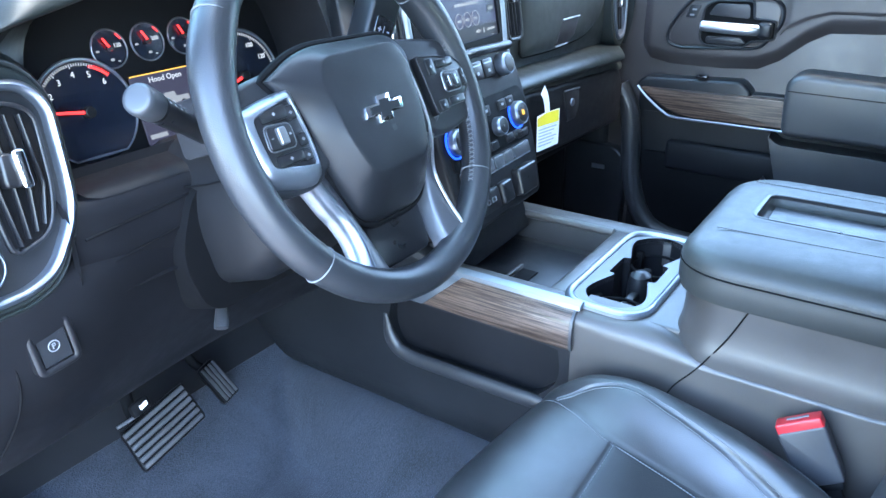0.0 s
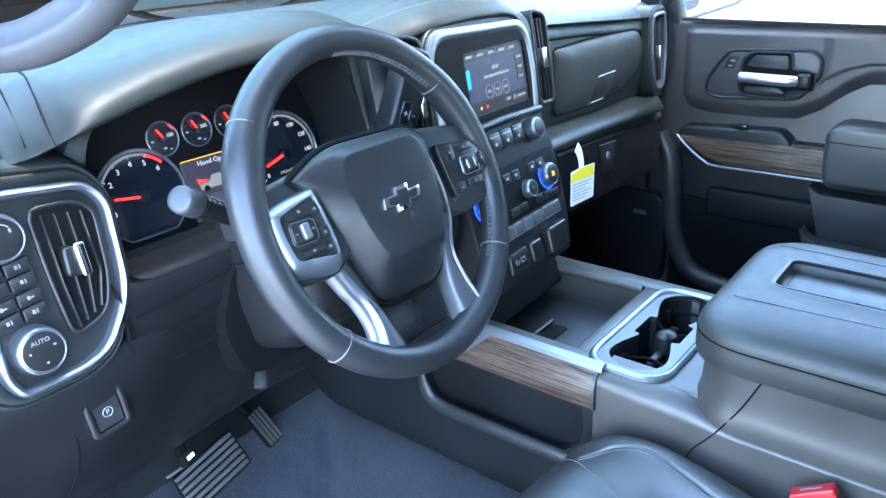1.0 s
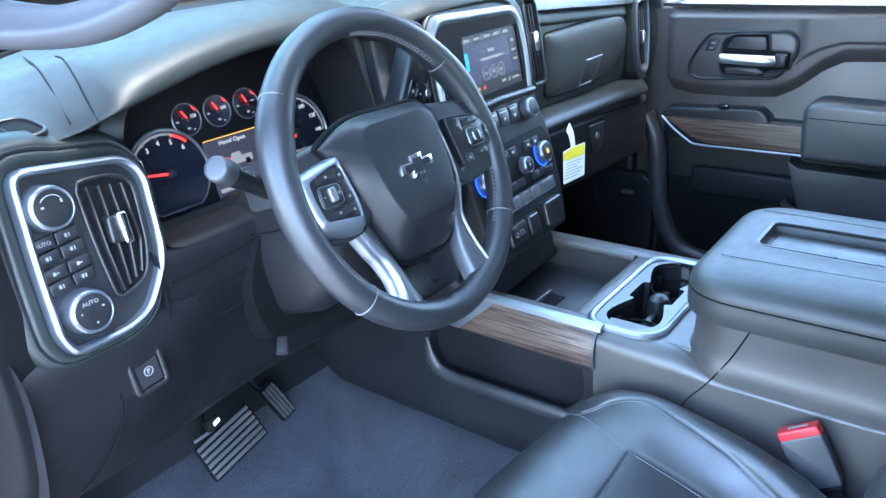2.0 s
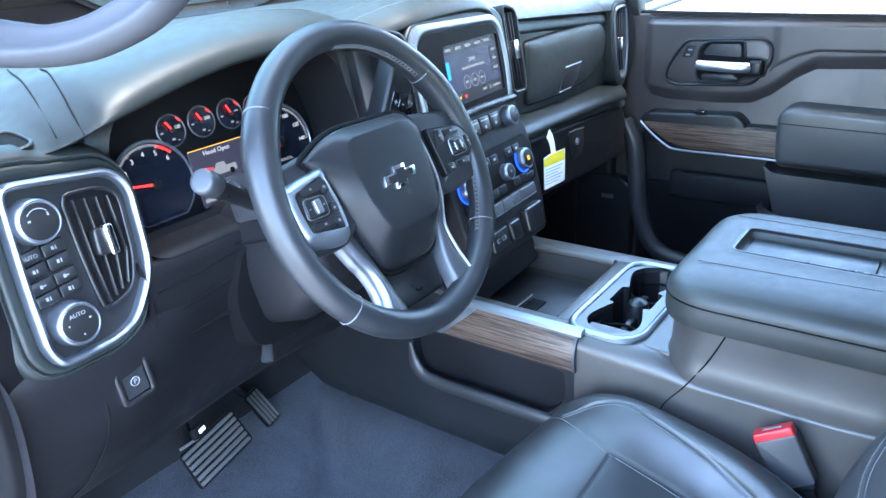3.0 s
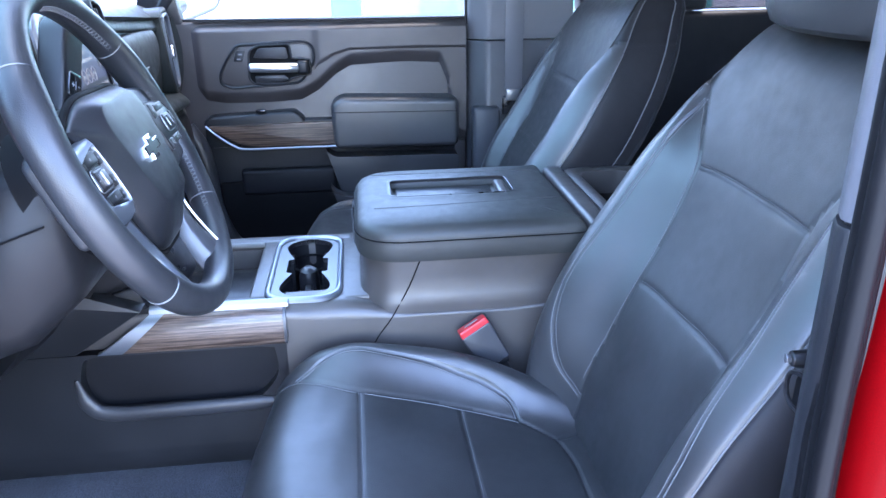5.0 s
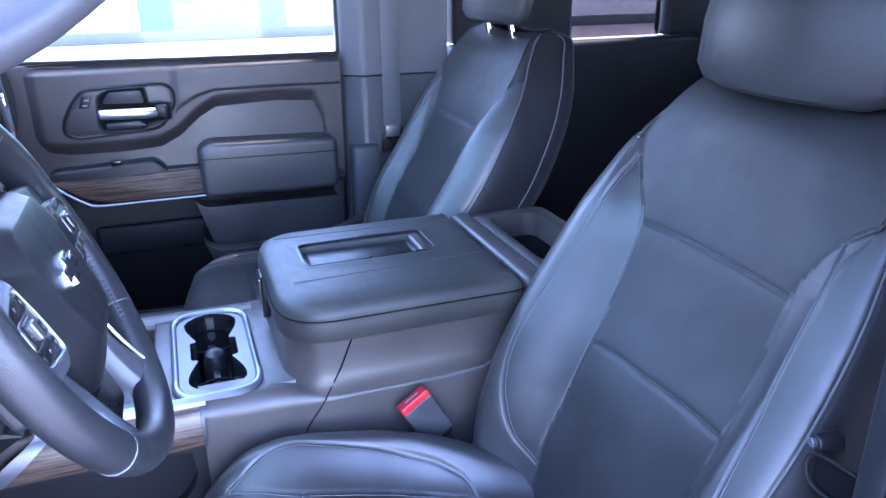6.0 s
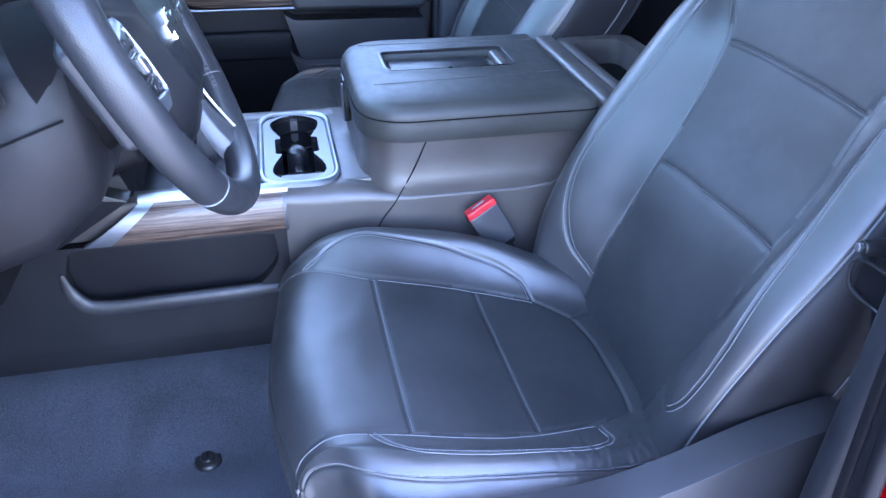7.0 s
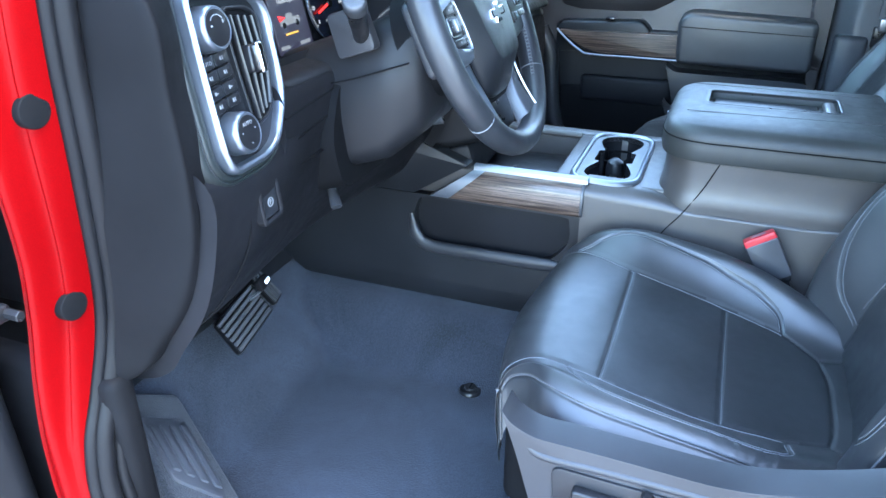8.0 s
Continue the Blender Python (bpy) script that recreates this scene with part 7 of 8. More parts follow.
def knob(c, r, label, marks, parent, M=PM):
    kb = part("knob", loft([[M @ Vector((c[0] + rr * math.cos(t), c[1] + rr * math.sin(t), h)) for t in np.linspace(0, 2 * math.pi, 40, endpoint=False)] for h, rr in ((-0.004, r), (0.012, r * 0.96), (0.016, r * 0.92), (0.0175, r * 0.84))]), RIM_SATIN, parent, label, 50)
    part("knob_ring", tube([M @ Vector((c[0] + r * 0.84 * math.cos(t), c[1] + r * 0.84 * math.sin(t), 0.0172)) for t in np.linspace(0, 2 * math.pi, 40, endpoint=False)], 0.0006, 8, True), RIM_SATIN, kb)
    part("knob_face", cyl(M @ Vector((c[0], c[1], 0.015)), M @ Vector((c[0], c[1], 0.0178)), r * 0.80, r * 0.78, 36, 0.0006), SATIN_BLACK, kb)
    if marks:
        part("knob_marks", bars([(c[0] + (a + b) / 2 - (b - a) * 0.3, c[0] + (a + b) / 2 + (b - a) * 0.3, c[1] + (d + e) / 2 - (e - d) * 0.3, c[1] + (d + e) / 2 + (e - d) * 0.3) for a, b, d, e in marks], M @ Matrix.Translation((0, 0, 0.0177))), KEY_INK, kb)
    return kb


k1 = knob((-0.034, 0.058), 0.0235, "round drive-mode knob", [(-0.012, -0.007, 0.001, 0.004), (0.008, 0.011, 0.002, 0.008)], pod)
part("knob_arc", prism(strip2d(arc(-0.034, 0.058, 0.0125, 40, 140, 16), 0.0009), 0.0177, 0.0181, PM), KEY_INK, k1)
k2 = knob((-0.034, -0.050), 0.0235, "round headlight knob", [(-0.0015, 0.0015, -0.013, -0.010), (0.009, 0.013, 0.001, 0.004), (-0.013, -0.010, 0.000, 0.003)], pod)
lettering("knob_text", "AUTO", PM @ Matrix.Translation((-0.034, -0.0405, 0.0178)), 0.0062, KEY_INK, k2)
for (x0, x1, y0, y1), mk in (((-0.0615, -0.0375, 0.0185, 0.0315), None), ((-0.0360, -0.0125, 0.0205, 0.0335), 1), ((-0.0610, -0.0370, 0.0045, 0.0170), 1), ((-0.0355, -0.0120, 0.0065, 0.0190), 1),
                             ((-0.0595, -0.0360, -0.0115, 0.0010), 2), ((-0.0345, -0.0115, -0.0095, 0.0030), 2), ((-0.0585, -0.0355, -0.0250, -0.0130), 1), ((-0.0340, -0.0120, -0.0230, -0.0110), 1)):
    bt = part("button", prism(rpoly([(x0, y0), (x1, y0 + 0.002), (x1, y1 + 0.002), (x0, y1)], 0.002, 3), -0.004, 0.0025, PM, 0.0012, 2), SOFT, pod)
    mx, my = (x0 + x1) / 2, (y0 + y1) / 2 + 0.001
    if mk is None:
        lettering("button_text", "AUTO", PM @ Matrix.Translation((mx, my, 0.0026)), 0.0058, KEY_INK, bt)
    else:
        part("button_mark", bars([(mx - 0.003, mx - 0.0005, my - 0.0018, my + 0.0018)] + ([(mx + 0.001, mx + 0.0022, my - 0.002, my + 0.002)] if mk == 1 else [(mx, mx + 0.003, my - 0.0006, my + 0.0006)]), PM @ Matrix.Translation((0, 0, 0.0024))), KEY_INK, bt)

# --- outer end panel and knee panel ---
P = surf([[(-0.800, 1.06, 0.86), (-0.800, 0.953, 0.80), (-0.800, 0.940, 0.70), (-0.800, 0.934, 0.62), (-0.800, 0.936, 0.55), (-0.800, 0.958, 0.48), (-0.800, 0.998, 0.42), (-0.800, 1.034, 0.376), (-0.800, 1.10, 0.358)],
          [(-0.830, 1.06, 0.86), (-0.829, 0.944, 0.80), (-0.829, 0.931, 0.70), (-0.829, 0.926, 0.62), (-0.829, 0.931, 0.55), (-0.829, 0.954, 0.48), (-0.830, 0.994, 0.42), (-0.832, 1.030, 0.376), (-0.832, 1.10, 0.357)],
          [(-0.843, 1.06, 0.86), (-0.842, 0.945, 0.80), (-0.842, 0.932, 0.70), (-0.842, 0.928, 0.62), (-0.842, 0.935, 0.55), (-0.843, 0.960, 0.48), (-0.845, 0.998, 0.42), (-0.848, 1.034, 0.372), (-0.848, 1.10, 0.355)],
          [(-0.849, 1.06, 0.86), (-0.849, 0.975, 0.80), (-0.850, 0.965, 0.70), (-0.850, 0.962, 0.62), (-0.850, 0.968, 0.55), (-0.851, 0.985, 0.48), (-0.853, 1.015, 0.42), (-0.857, 1.045, 0.366), (-0.858, 1.10, 0.352)],
          [(-0.853, 1.06, 0.86), (-0.855, 1.015, 0.80), (-0.858, 1.015, 0.70), (-0.860, 1.018, 0.62), (-0.860, 1.024, 0.55), (-0.860, 1.032, 0.48), (-0.862, 1.044, 0.42), (-0.868, 1.056, 0.36), (-0.870, 1.10, 0.35)]], 6, 6)
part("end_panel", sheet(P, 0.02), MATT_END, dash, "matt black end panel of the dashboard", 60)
part("end_symbol", bars([(-0.014, 0.012, -0.0008, 0.0008), (0.0, 0.0015, 0.004, 0.012), (0.005, 0.0065, 0.004, 0.012)], basis((-0.8535, 1.010, 0.476), (-0.15, 0.90, 0.38), (-0.05, -0.38, 0.92)), 0.0006), HARD, dash)
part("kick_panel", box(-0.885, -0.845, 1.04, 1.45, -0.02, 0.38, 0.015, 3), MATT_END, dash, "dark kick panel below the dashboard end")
knee = surf([[(x, y0 + 0.02, 0.618), (x, y0 - 0.008, 0.60), (x, y0 - 0.003, 0.55), (x, y0 + 0.020, 0.48), (x, y0 + 0.060, 0.42), (x, y0 + 0.096, 0.378), (x, y0 + 0.18, 0.355)] for x, y0 in
             ((-0.8285, 0.934), (-0.79, 0.934), (-0.70, 0.937), (-0.60, 0.948), (-0.50, 0.957), (-0.40, 0.957), (-0.28, 0.945), (-0.20, 0.930), (-0.155, 0.925))], 6, 6)
part("knee_panel", sheet(knee, 0.02), END_TRIM, dash, "black knee panel under the column", 50)
part("upper_knee", sheet(surf([[(x, 0.985, 0.672), (x, 0.950, 0.668), (x, 0.937, 0.655), (x, 0.936, 0.635), (x, 0.938, 0.605), (x, 0.950, 0.565)] for x in (-0.66, -0.55, -0.43, -0.30, -0.16)], 5, 5), 0.01), END_TRIM, dash)
part("knee_seam", tube([(-0.645, 0.9355, 0.630), (-0.55, 0.9355, 0.637), (-0.50, 0.9355, 0.642)], 0.0015, 6), DEEP, dash)
part("knee_seam", tube([(-0.640, 0.9385, 0.594), (-0.57, 0.9375, 0.604), (-0.50, 0.9370, 0.612)], 0.0013, 6), DEEP, dash)
part("knee_seam", tube(spline([(-0.755, 0.934, 0.572), (-0.735, 0.936, 0.54), (-0.737, 0.947, 0.49), (-0.757, 0.978, 0.43), (-0.775, 1.01, 0.395)], 6), 0.0013, 6), DEEP, dash)
EP = basis((-0.699, 0.9335, 0.546), (1, 0.03, 0.06), (-0.06, 0.05, 0.99)) @ Matrix.Scale(0.84, 4)
eb = rpoly([(-0.026, -0.030), (0.026, -0.030), (0.026, 0.032), (-0.026, 0.032)], 0.011, 5)
ep = part("parking_brake_bezel", ring(polar(eb, (0, 0), 48), polar(inset(eb, 0.008), (0, 0), 48), -0.008, 0.003, EP, 0.002), SATIN_BLACK, dash, "parking brake switch surround")
part("parking_brake_switch", prism(inset(eb, 0.010), -0.006, 0.002, EP, 0.002), SOFT, ep)
part("switch_mark", tube([EP @ Vector((0.0062 * math.cos(t), 0.0062 * math.sin(t), 0.0024)) for t in np.linspace(0, 2 * math.pi, 24, endpoint=False)], 0.0006, 6, True), KEY_INK, ep)
part("switch_mark", bars([(-0.0018, -0.0004, -0.0034, 0.0034), (-0.0004, 0.0020, 0.0022, 0.0034), (0.0012, 0.0024, 0.0002, 0.0026), (-0.0004, 0.0020, -0.0004, 0.0006)], EP @ Matrix.Translation((0, 0, 0.0020))), KEY_INK, ep)

# --- centre stack ---
SM = basis((0.019, 0.948, 0.760), (1, 0.035, 0), (-0.02, 0.16, 0.985))
st_ol = rpoly([(-0.158, -0.076), (0.122, -0.076), (0.131, 0.010), (0.118, 0.084), (-0.140, 0.094), (-0.162, 0.060)], [0.01, 0.01, 0.05, 0.040, 0.03, 0.03], 6)
stack = thing("centre_stack", (0.01, 0.95, 0.6), "centre stack with touchscreen, knobs and climate switches", "centre stack")
S = polar(st_ol, (0, 0), 110)
so = polar(rpoly([(-0.162, -0.10), (0.140, -0.10), (0.143, 0.078), (0.112, 0.100), (-0.136, 0.102), (-0.166, 0.070)], [0.01, 0.01, 0.035, 0.035, 0.035, 0.035], 6), (0, 0), 110)
part("housing", prism(so, -0.10, -0.006, SM, 0.006, 3), SOFT, stack)
sc_ol = polar(rpoly([(-0.142, -0.072), (0.104, -0.072), (0.113, 0.0), (0.104, 0.070), (-0.124, 0.077), (-0.145, 0.055)], [0.01, 0.01, 0.05, 0.030, 0.02, 0.02], 6), (0, 0), 110)
part("screen_surround", ring(S, sc_ol, -0.02, -0.002, SM, 0.004), SATIN, stack, "satin silver screen surround")
part("screen_bezel", ring(sc_ol, polar(rpoly([(-0.0755, -0.0485), (0.0985, -0.0485), (0.0985, 0.0520), (-0.0755, 0.0520)], 0.004, 6), (0, 0), 110), -0.012, 0.0, SM, 0.0), MATT_END, stack, "black screen bezel")
SCREEN = glowing("screen_glow", (0.030, 0.036, 0.078), 0.75)
SCM = SM @ Matrix.Translation((0.0115, 0, 0)) @ Matrix.Diagonal((0.905, 0.965, 1.0, 1.0))
scr = part("touchscreen", box(-0.096, 0.096, -0.050, 0.054, -0.014, -0.004, 0.0, 1, SCM), SCREEN, stack, "lit touchscreen")
TM = SCM @ Matrix.Translation((0, 0, -0.0038))
DARKBAR = glowing("screen_dark", (0.012, 0.014, 0.02), 0.8)
BLUEBAR = glowing("screen_blue", (0.02, 0.30, 0.85), 0.9)
part("screen_top_bar", bars([(-0.095, 0.095, 0.038, 0.053)], TM), DARKBAR, scr)
part("screen_low_bar", bars([(-0.095, 0.095, -0.049, -0.028)], TM), DARKBAR, scr)
part("screen_tab", bars([(-0.095, -0.080, -0.004, 0.026)], TM, 0.0004), BLUEBAR, scr)
part("preset_marks", bars([(-0.086 + i * 0.034, -0.066 + i * 0.034, 0.043, 0.048) for i in range(5)], TM, 0.0006), DIM_MARK, scr)
part("preset_divider", bars([(-0.060 + i * 0.034, -0.0592 + i * 0.034, 0.040, 0.051) for i in range(5)], TM, 0.0006), DIM_MARK, scr)
part("station_marks", bars([(-0.012, 0.010, 0.018, 0.024), (-0.040, 0.040, 0.006, 0.0105)], TM, 0.0006), DIM_MARK, scr, "lines of text too small to read")
for i in range(3):
    part("side_key", bars([(0.066, 0.093, 0.020 - i * 0.0165, 0.034 - i * 0.0165)], TM, 0.0004), DARKBAR, scr)
    part("side_key_mark", bars([(0.071, 0.088, 0.025 - i * 0.0165, 0.029 - i * 0.0165)], TM, 0.0006), DIM_MARK, scr)
    cx_ = -0.030 + i * 0.027
    part("round_key", tube([TM @ Vector((cx_ + 0.0115 * math.cos(t), -0.016 + 0.0115 * math.sin(t), 0.0004)) for t in np.linspace(0, 2 * math.pi, 24, endpoint=False)], 0.0005, 6, True), DIM_MARK, scr)
    part("round_key_mark", bars([(cx_ - 0.006, cx_ + 0.006, -0.018, -0.014)], TM, 0.0006), DIM_MARK, scr)
part("status_marks", bars([(0.020, 0.034, -0.040, -0.035), (0.045, 0.050, -0.042, -0.034), (0.058, 0.086, -0.040, -0.036)], TM, 0.0006), DIM_MARK, scr)
part("status_light", bars([(-0.045, -0.040, -0.041, -0.036)], TM, 0.0006), NEEDLE, scr)
part("status_light", bars([(-0.064, -0.059, -0.041, -0.036)], TM, 0.0006), AMBER, scr)
# lower stack face, leaning towards the cabin
LM = basis((0.010, 0.895, 0.585), (1, 0.035, 0), (0, 0.30, 0.954))
lo_ol = rpoly([(-0.145, 0.118), (0.120, 0.118), (0.138, 0.04), (0.128, -0.065), (0.108, -0.138), (-0.145, -0.138)], [0.01, 0.01, 0.03, 0.03, 0.012, 0.02], 5)
part("lower_face", prism(lo_ol, -0.11, 0.0, LM, 0.008, 3), END_TRIM, stack)
part("stack_foot", prism(rpoly([(-0.140, -0.200), (0.108, -0.200), (0.108, -0.136), (-0.140, -0.136)], 0.006, 3), -0.11, -0.040, LM, 0.004, 2), END_TRIM, stack, "dark wall behind the front tray")
part("lower_ridge", tube([LM @ Vector(p) for p in ((-0.14, 0.116, 0.002), (0.0, 0.119, 0.004), (0.116, 0.114, 0.002))], 0.007, 10), SOFT, stack)
for i in range(3):
    x0 = -0.052 + i * 0.034
    bt = part("audio_key", prism(rpoly([(x0, 0.076), (x0 + 0.031, 0.076), (x0 + 0.031, 0.104), (x0, 0.104)], 0.003, 3), 0.0, 0.005, LM, 0.0015, 2), SATIN_BLACK, stack, "audio key")
    part("key_bar", bars([(x0 + 0.004, x0 + 0.027, 0.097, 0.099)], LM @ Matrix.Translation((0, 0, 0.0049))), SATIN, bt)
    part("key_mark", bars([(x0 + 0.012, x0 + 0.018, 0.083, 0.088)], LM @ Matrix.Translation((0, 0, 0.0049))), WHITE_INK, bt)
knob((0.077, 0.087), 0.0185, "volume knob", None, stack, LM)
part("climate_panel", prism(rpoly([(-0.130, 0.048), (0.112, 0.048), (0.128, 0.010), (0.112, -0.040), (-0.130, -0.040)], 0.012, 5), 0.0, 0.0035, LM, 0.0015, 2), MATT_END, stack, "black climate panel")
for cx_ in (0.080, -0.112):
    k = knob((cx_, 0.004), 0.0205, "temperature knob with a lit blue ring", [(-0.004, 0.004, -0.003, 0.004)], stack, LM)
    part("lit_ring", tube([LM @ Vector((cx_ + 0.0235 * math.cos(t), 0.004 + 0.0235 * math.sin(t), 0.0045)) for t in np.linspace(radians(100), radians(300), 30)], 0.0016, 8), BLUE_RING, k, "lit blue ring")
    part("lit_mark", bars([(cx_ - 0.004, cx_ + 0.004, 0.0, 0.008)], LM @ Matrix.Translation((0, 0, 0.0181))), AMBER, k)
knob((0.012, -0.002), 0.0155, "fan knob", [(-0.003, 0.003, -0.003, 0.003)], stack, LM)
for i in range(5):
    x0 = -0.048 + i * 0.026
    if i != 2:
        part("climate_key", prism(rpoly([(x0, 0.020), (x0 + 0.023, 0.020), (x0 + 0.023, 0.036), (x0, 0.036)], 0.002, 2), 0.003, 0.0065, LM, 0.001, 2), SOFT, stack)
        part("climate_mark", bars([(x0 + 0.008, x0 + 0.015, 0.026, 0.030)], LM @ Matrix.Translation((0, 0, 0.0064))), WHITE_INK, stack)
        part("climate_key", prism(rpoly([(x0, -0.034), (x0 + 0.023, -0.034), (x0 + 0.023, -0.020), (x0, -0.020)], 0.002, 2), 0.003, 0.0065, LM, 0.001, 2), SOFT, stack)
part("climate_key", prism(rpoly([(0.066, -0.036), (0.100, -0.036), (0.104, -0.024), (0.066, -0.024)], 0.002, 2), 0.003, 0.0065, LM, 0.001, 2), SOFT, stack)
for x0, x1 in ((-0.119, -0.091), (-0.088, -0.060), (-0.057, -0.029), (-0.026, 0.002), (0.005, 0.033), (0.036, 0.092)):
    tg = part("toggle", prism(rpoly([(x0, -0.063), (x1, -0.063), (x1, -0.043), (x0, -0.043)], 0.003, 3), 0.0, 0.008, LM, 0.003, 3), TRIM_GREY, stack, "metallic grey toggle switch")
    part("toggle_edge", tube([LM @ Vector((x0 + 0.001, -0.0635, 0.0055)), LM @ Vector((x1 - 0.001, -0.0635, 0.0055))], 0.0016, 8), SATIN, tg, "bright lower edge")
part("usb_panel", prism(rpoly([(-0.090, -0.120), (-0.033, -0.120), (-0.033, -0.086), (-0.086, -0.086)], 0.004, 4), 0.0, 0.006, LM, 0.002, 2), SATIN_BLACK, stack, "charging socket panel")
for x0, w in ((-0.076, 0.010), (-0.060, 0.013)):
    a, b = (x0, x0 + w), (-0.107, -0.0985)
    part("socket", ring(polar(rpoly([(a[0], b[0]), (a[1], b[0]), (a[1], b[1]), (a[0], b[1])], 0.002, 2), (x0 + w / 2, -0.1028), 32), polar(rpoly([(a[0] + 0.0018, b[0] + 0.0018), (a[1] - 0.0018, b[0] + 0.0018), (a[1] - 0.0018, b[1] - 0.0018), (a[0] + 0.0018, b[1] - 0.0018)], 0.001, 2), (x0 + w / 2, -0.1028), 32), 0.005, 0.0072, LM), GREY_PLASTIC, stack)
part("socket_cap", prism(rpoly([(-0.028, -0.120), (0.006, -0.120), (0.006, -0.085), (-0.028, -0.085)], 0.005, 4), 0.0, 0.010, LM, 0.004, 3), SATIN_BLACK, stack, "socket cap")
part("outlet_cover", prism(rpoly([(0.020, -0.122), (0.076, -0.122), (0.086, -0.078), (0.024, -0.078)], 0.006, 4), 0.0, 0.016, LM, 0.005, 3), SATIN_BLACK, stack, "hinged outlet cover")
# slim vents beside the screen
for s, vx in ((-1, -0.168), (1, 0.182)):
    vm = basis((vx, 0.962 if s > 0 else 0.952, 0.770), (1, 0.0, 0), (-0.05 * s, 0.16, 0.985))
    vo = rpoly([(-0.022, -0.075), (0.020, -0.075), (0.022, 0.070), (-0.018, 0.082)], 0.01, 5)
    vt = part("side_vent", ring(polar(inset(vo, -0.006), (0, 0), 60), polar(vo, (0, 0), 60), -0.03, 0.002, vm, 0.001), SOFT, stack, "tall slim air vent")
    # near-black floor, so the duct's shade is in the colour
    part("duct", prism(vo, -0.03, -0.012, vm), DEEP, vt)
    for x in (-0.010, 0.002, 0.012):
        part("vane", box(x - 0.0015, x + 0.0015, -0.072, 0.068, -0.012, -0.001, 0.001, 2, vm), SATIN_BLACK, vt)
    part("tab", prism(rpoly([(-0.006, -0.018), (0.006, -0.018), (0.006, 0.018), (-0.006, 0.018)], 0.003, 3), -0.004, 0.010, vm @ Matrix.Translation((0, -0.016 if s < 0 else 0, 0)), 0.003, 2), CHROME, vt, "chromed vent tab")

# --- passenger side ---
pas = surf([[(x, y + 0.01, zt), (x, y, zt - 0.03), (x, y - 0.004, 0.70), (x, y, 0.645), (x, y + 0.012, 0.600)] for x, y, zt in
            ((0.165, 1.000, 0.815), (0.25, 1.002, 0.808), (0.40, 1.004, 0.797), (0.55, 1.006, 0.785), (0.70, 1.006, 0.775), (0.80, 1.008, 0.77))], 6, 6)
part("passenger_face", sheet(pas, 0.03), PAD, dash)
GM = basis((0.468, 1.000, 0.700), (1, 0.012, -0.03), (0, 0.03, 0.99))
gb = rpoly([(-0.183, 0.062), (0.0, 0.070), (0.178, 0.069), (0.221, 0.040), (0.198, -0.014), (0.115, -0.056), (-0.060, -0.067), (-0.181, -0.065)], [0.010, 0.08, 0.03, 0.025, 0.04, 0.05, 0.05, 0.012], 7)
gbx = thing("upper_glovebox", (0.468, 1.0, 0.70), "closed black upper glovebox lid", "glovebox")
GC = polar(gb, (0.0, 0.0), 140)
part("lid", loft([[GM @ Vector((x * (1 - d), y * (1 - d * 1.6), h)) for x, y in GC] for d, h in ((0, -0.01), (0, -0.001), (0.006, 0.0016), (0.02, 0.0036), (0.07, 0.0062), (0.16, 0.0085), (0.30, 0.0098), (0.5, 0.0102))]), PAD, gbx, "", 60)
part("lid_gap", tube([GM @ Vector((x, y, -0.0015)) for x, y in inset(gb, -0.0015)], 0.0018, 6, True), DEEP, gbx)
part("latch_plate", prism(rpoly([(-0.022, -0.012), (0.058, -0.010), (0.036, -0.045), (0.004, -0.057), (-0.052, -0.058)], 0.004, 3), 0.002, 0.0106, GM, 0.001, 2), SATIN_BLACK, gbx, "dark latch plate")
for a_, b_ in (((-0.022, -0.010, 0.0105), (0.058, -0.008, 0.0105)), ((-0.054, -0.0595, 0.0095), (0.004, -0.058, 0.0095))):
    part("latch_bar", tube([GM @ Vector(a_), GM @ Vector(b_)], 0.0020, 8), DARK_SATIN, gbx)
ledge = surf([[(x, 1.02, zl + 0.034), (x, 0.985, zl + 0.029), (x, 0.962, zl + 0.024), (x, 0.951, zl + 0.014), (x, 0.952, zl + 0.004), (x, 0.972, zl - 0.003)] for x, zl in ((0.165, 0.590), (0.30, 0.588), (0.50, 0.580), (0.62, 0.574), (0.70, 0.570))] + [[(x, max(yy, y0), zz) for yy, zz in ((1.05, 0.60), (1.02, 0.605), (0.99, 0.600), (0.975, 0.585), (0.977, 0.568), (0.99, 0.560))] for x, y0 in ((0.745, 0.985), (0.775, 1.02))], 6, 6)
part("ledge", sheet(ledge, 0.02), PAD, dash, "padded ledge across the passenger side", 50)
LG = basis((0.50, 0.955, 0.500), (1, 0.0, -0.05), (0, 0.10, 0.99))
lgb = thing("lower_glovebox", (0.50, 0.97, 0.50), "closed black lower glovebox lid", "glovebox")
part("lid", prism(rpoly([(-0.27, 0.070), (0.20, 0.066), (0.222, 0.03), (0.200, -0.060), (-0.25, -0.060), (-0.275, 0.0)], [0.012, 0.03, 0.03, 0.03, 0.03, 0.02], 6), -0.10, 0.0, LG, 0.012, 4), END_TRIM, lgb)
hd = part("handle", prism(rpoly([(-0.102, 0.052), (-0.028, 0.050), (-0.032, 0.010), (-0.052, -0.010), (-0.090, -0.012)], 0.006, 4), -0.004, 0.003, LG, 0.002, 2), SATIN_BLACK, lgb, "black latch handle")
part("lock", cyl(LG @ Vector((-0.066, 0.026, 0.002)), LG @ Vector((-0.066, 0.026, 0.006)), 0.008, None, 20, 0.001), SATIN, hd)
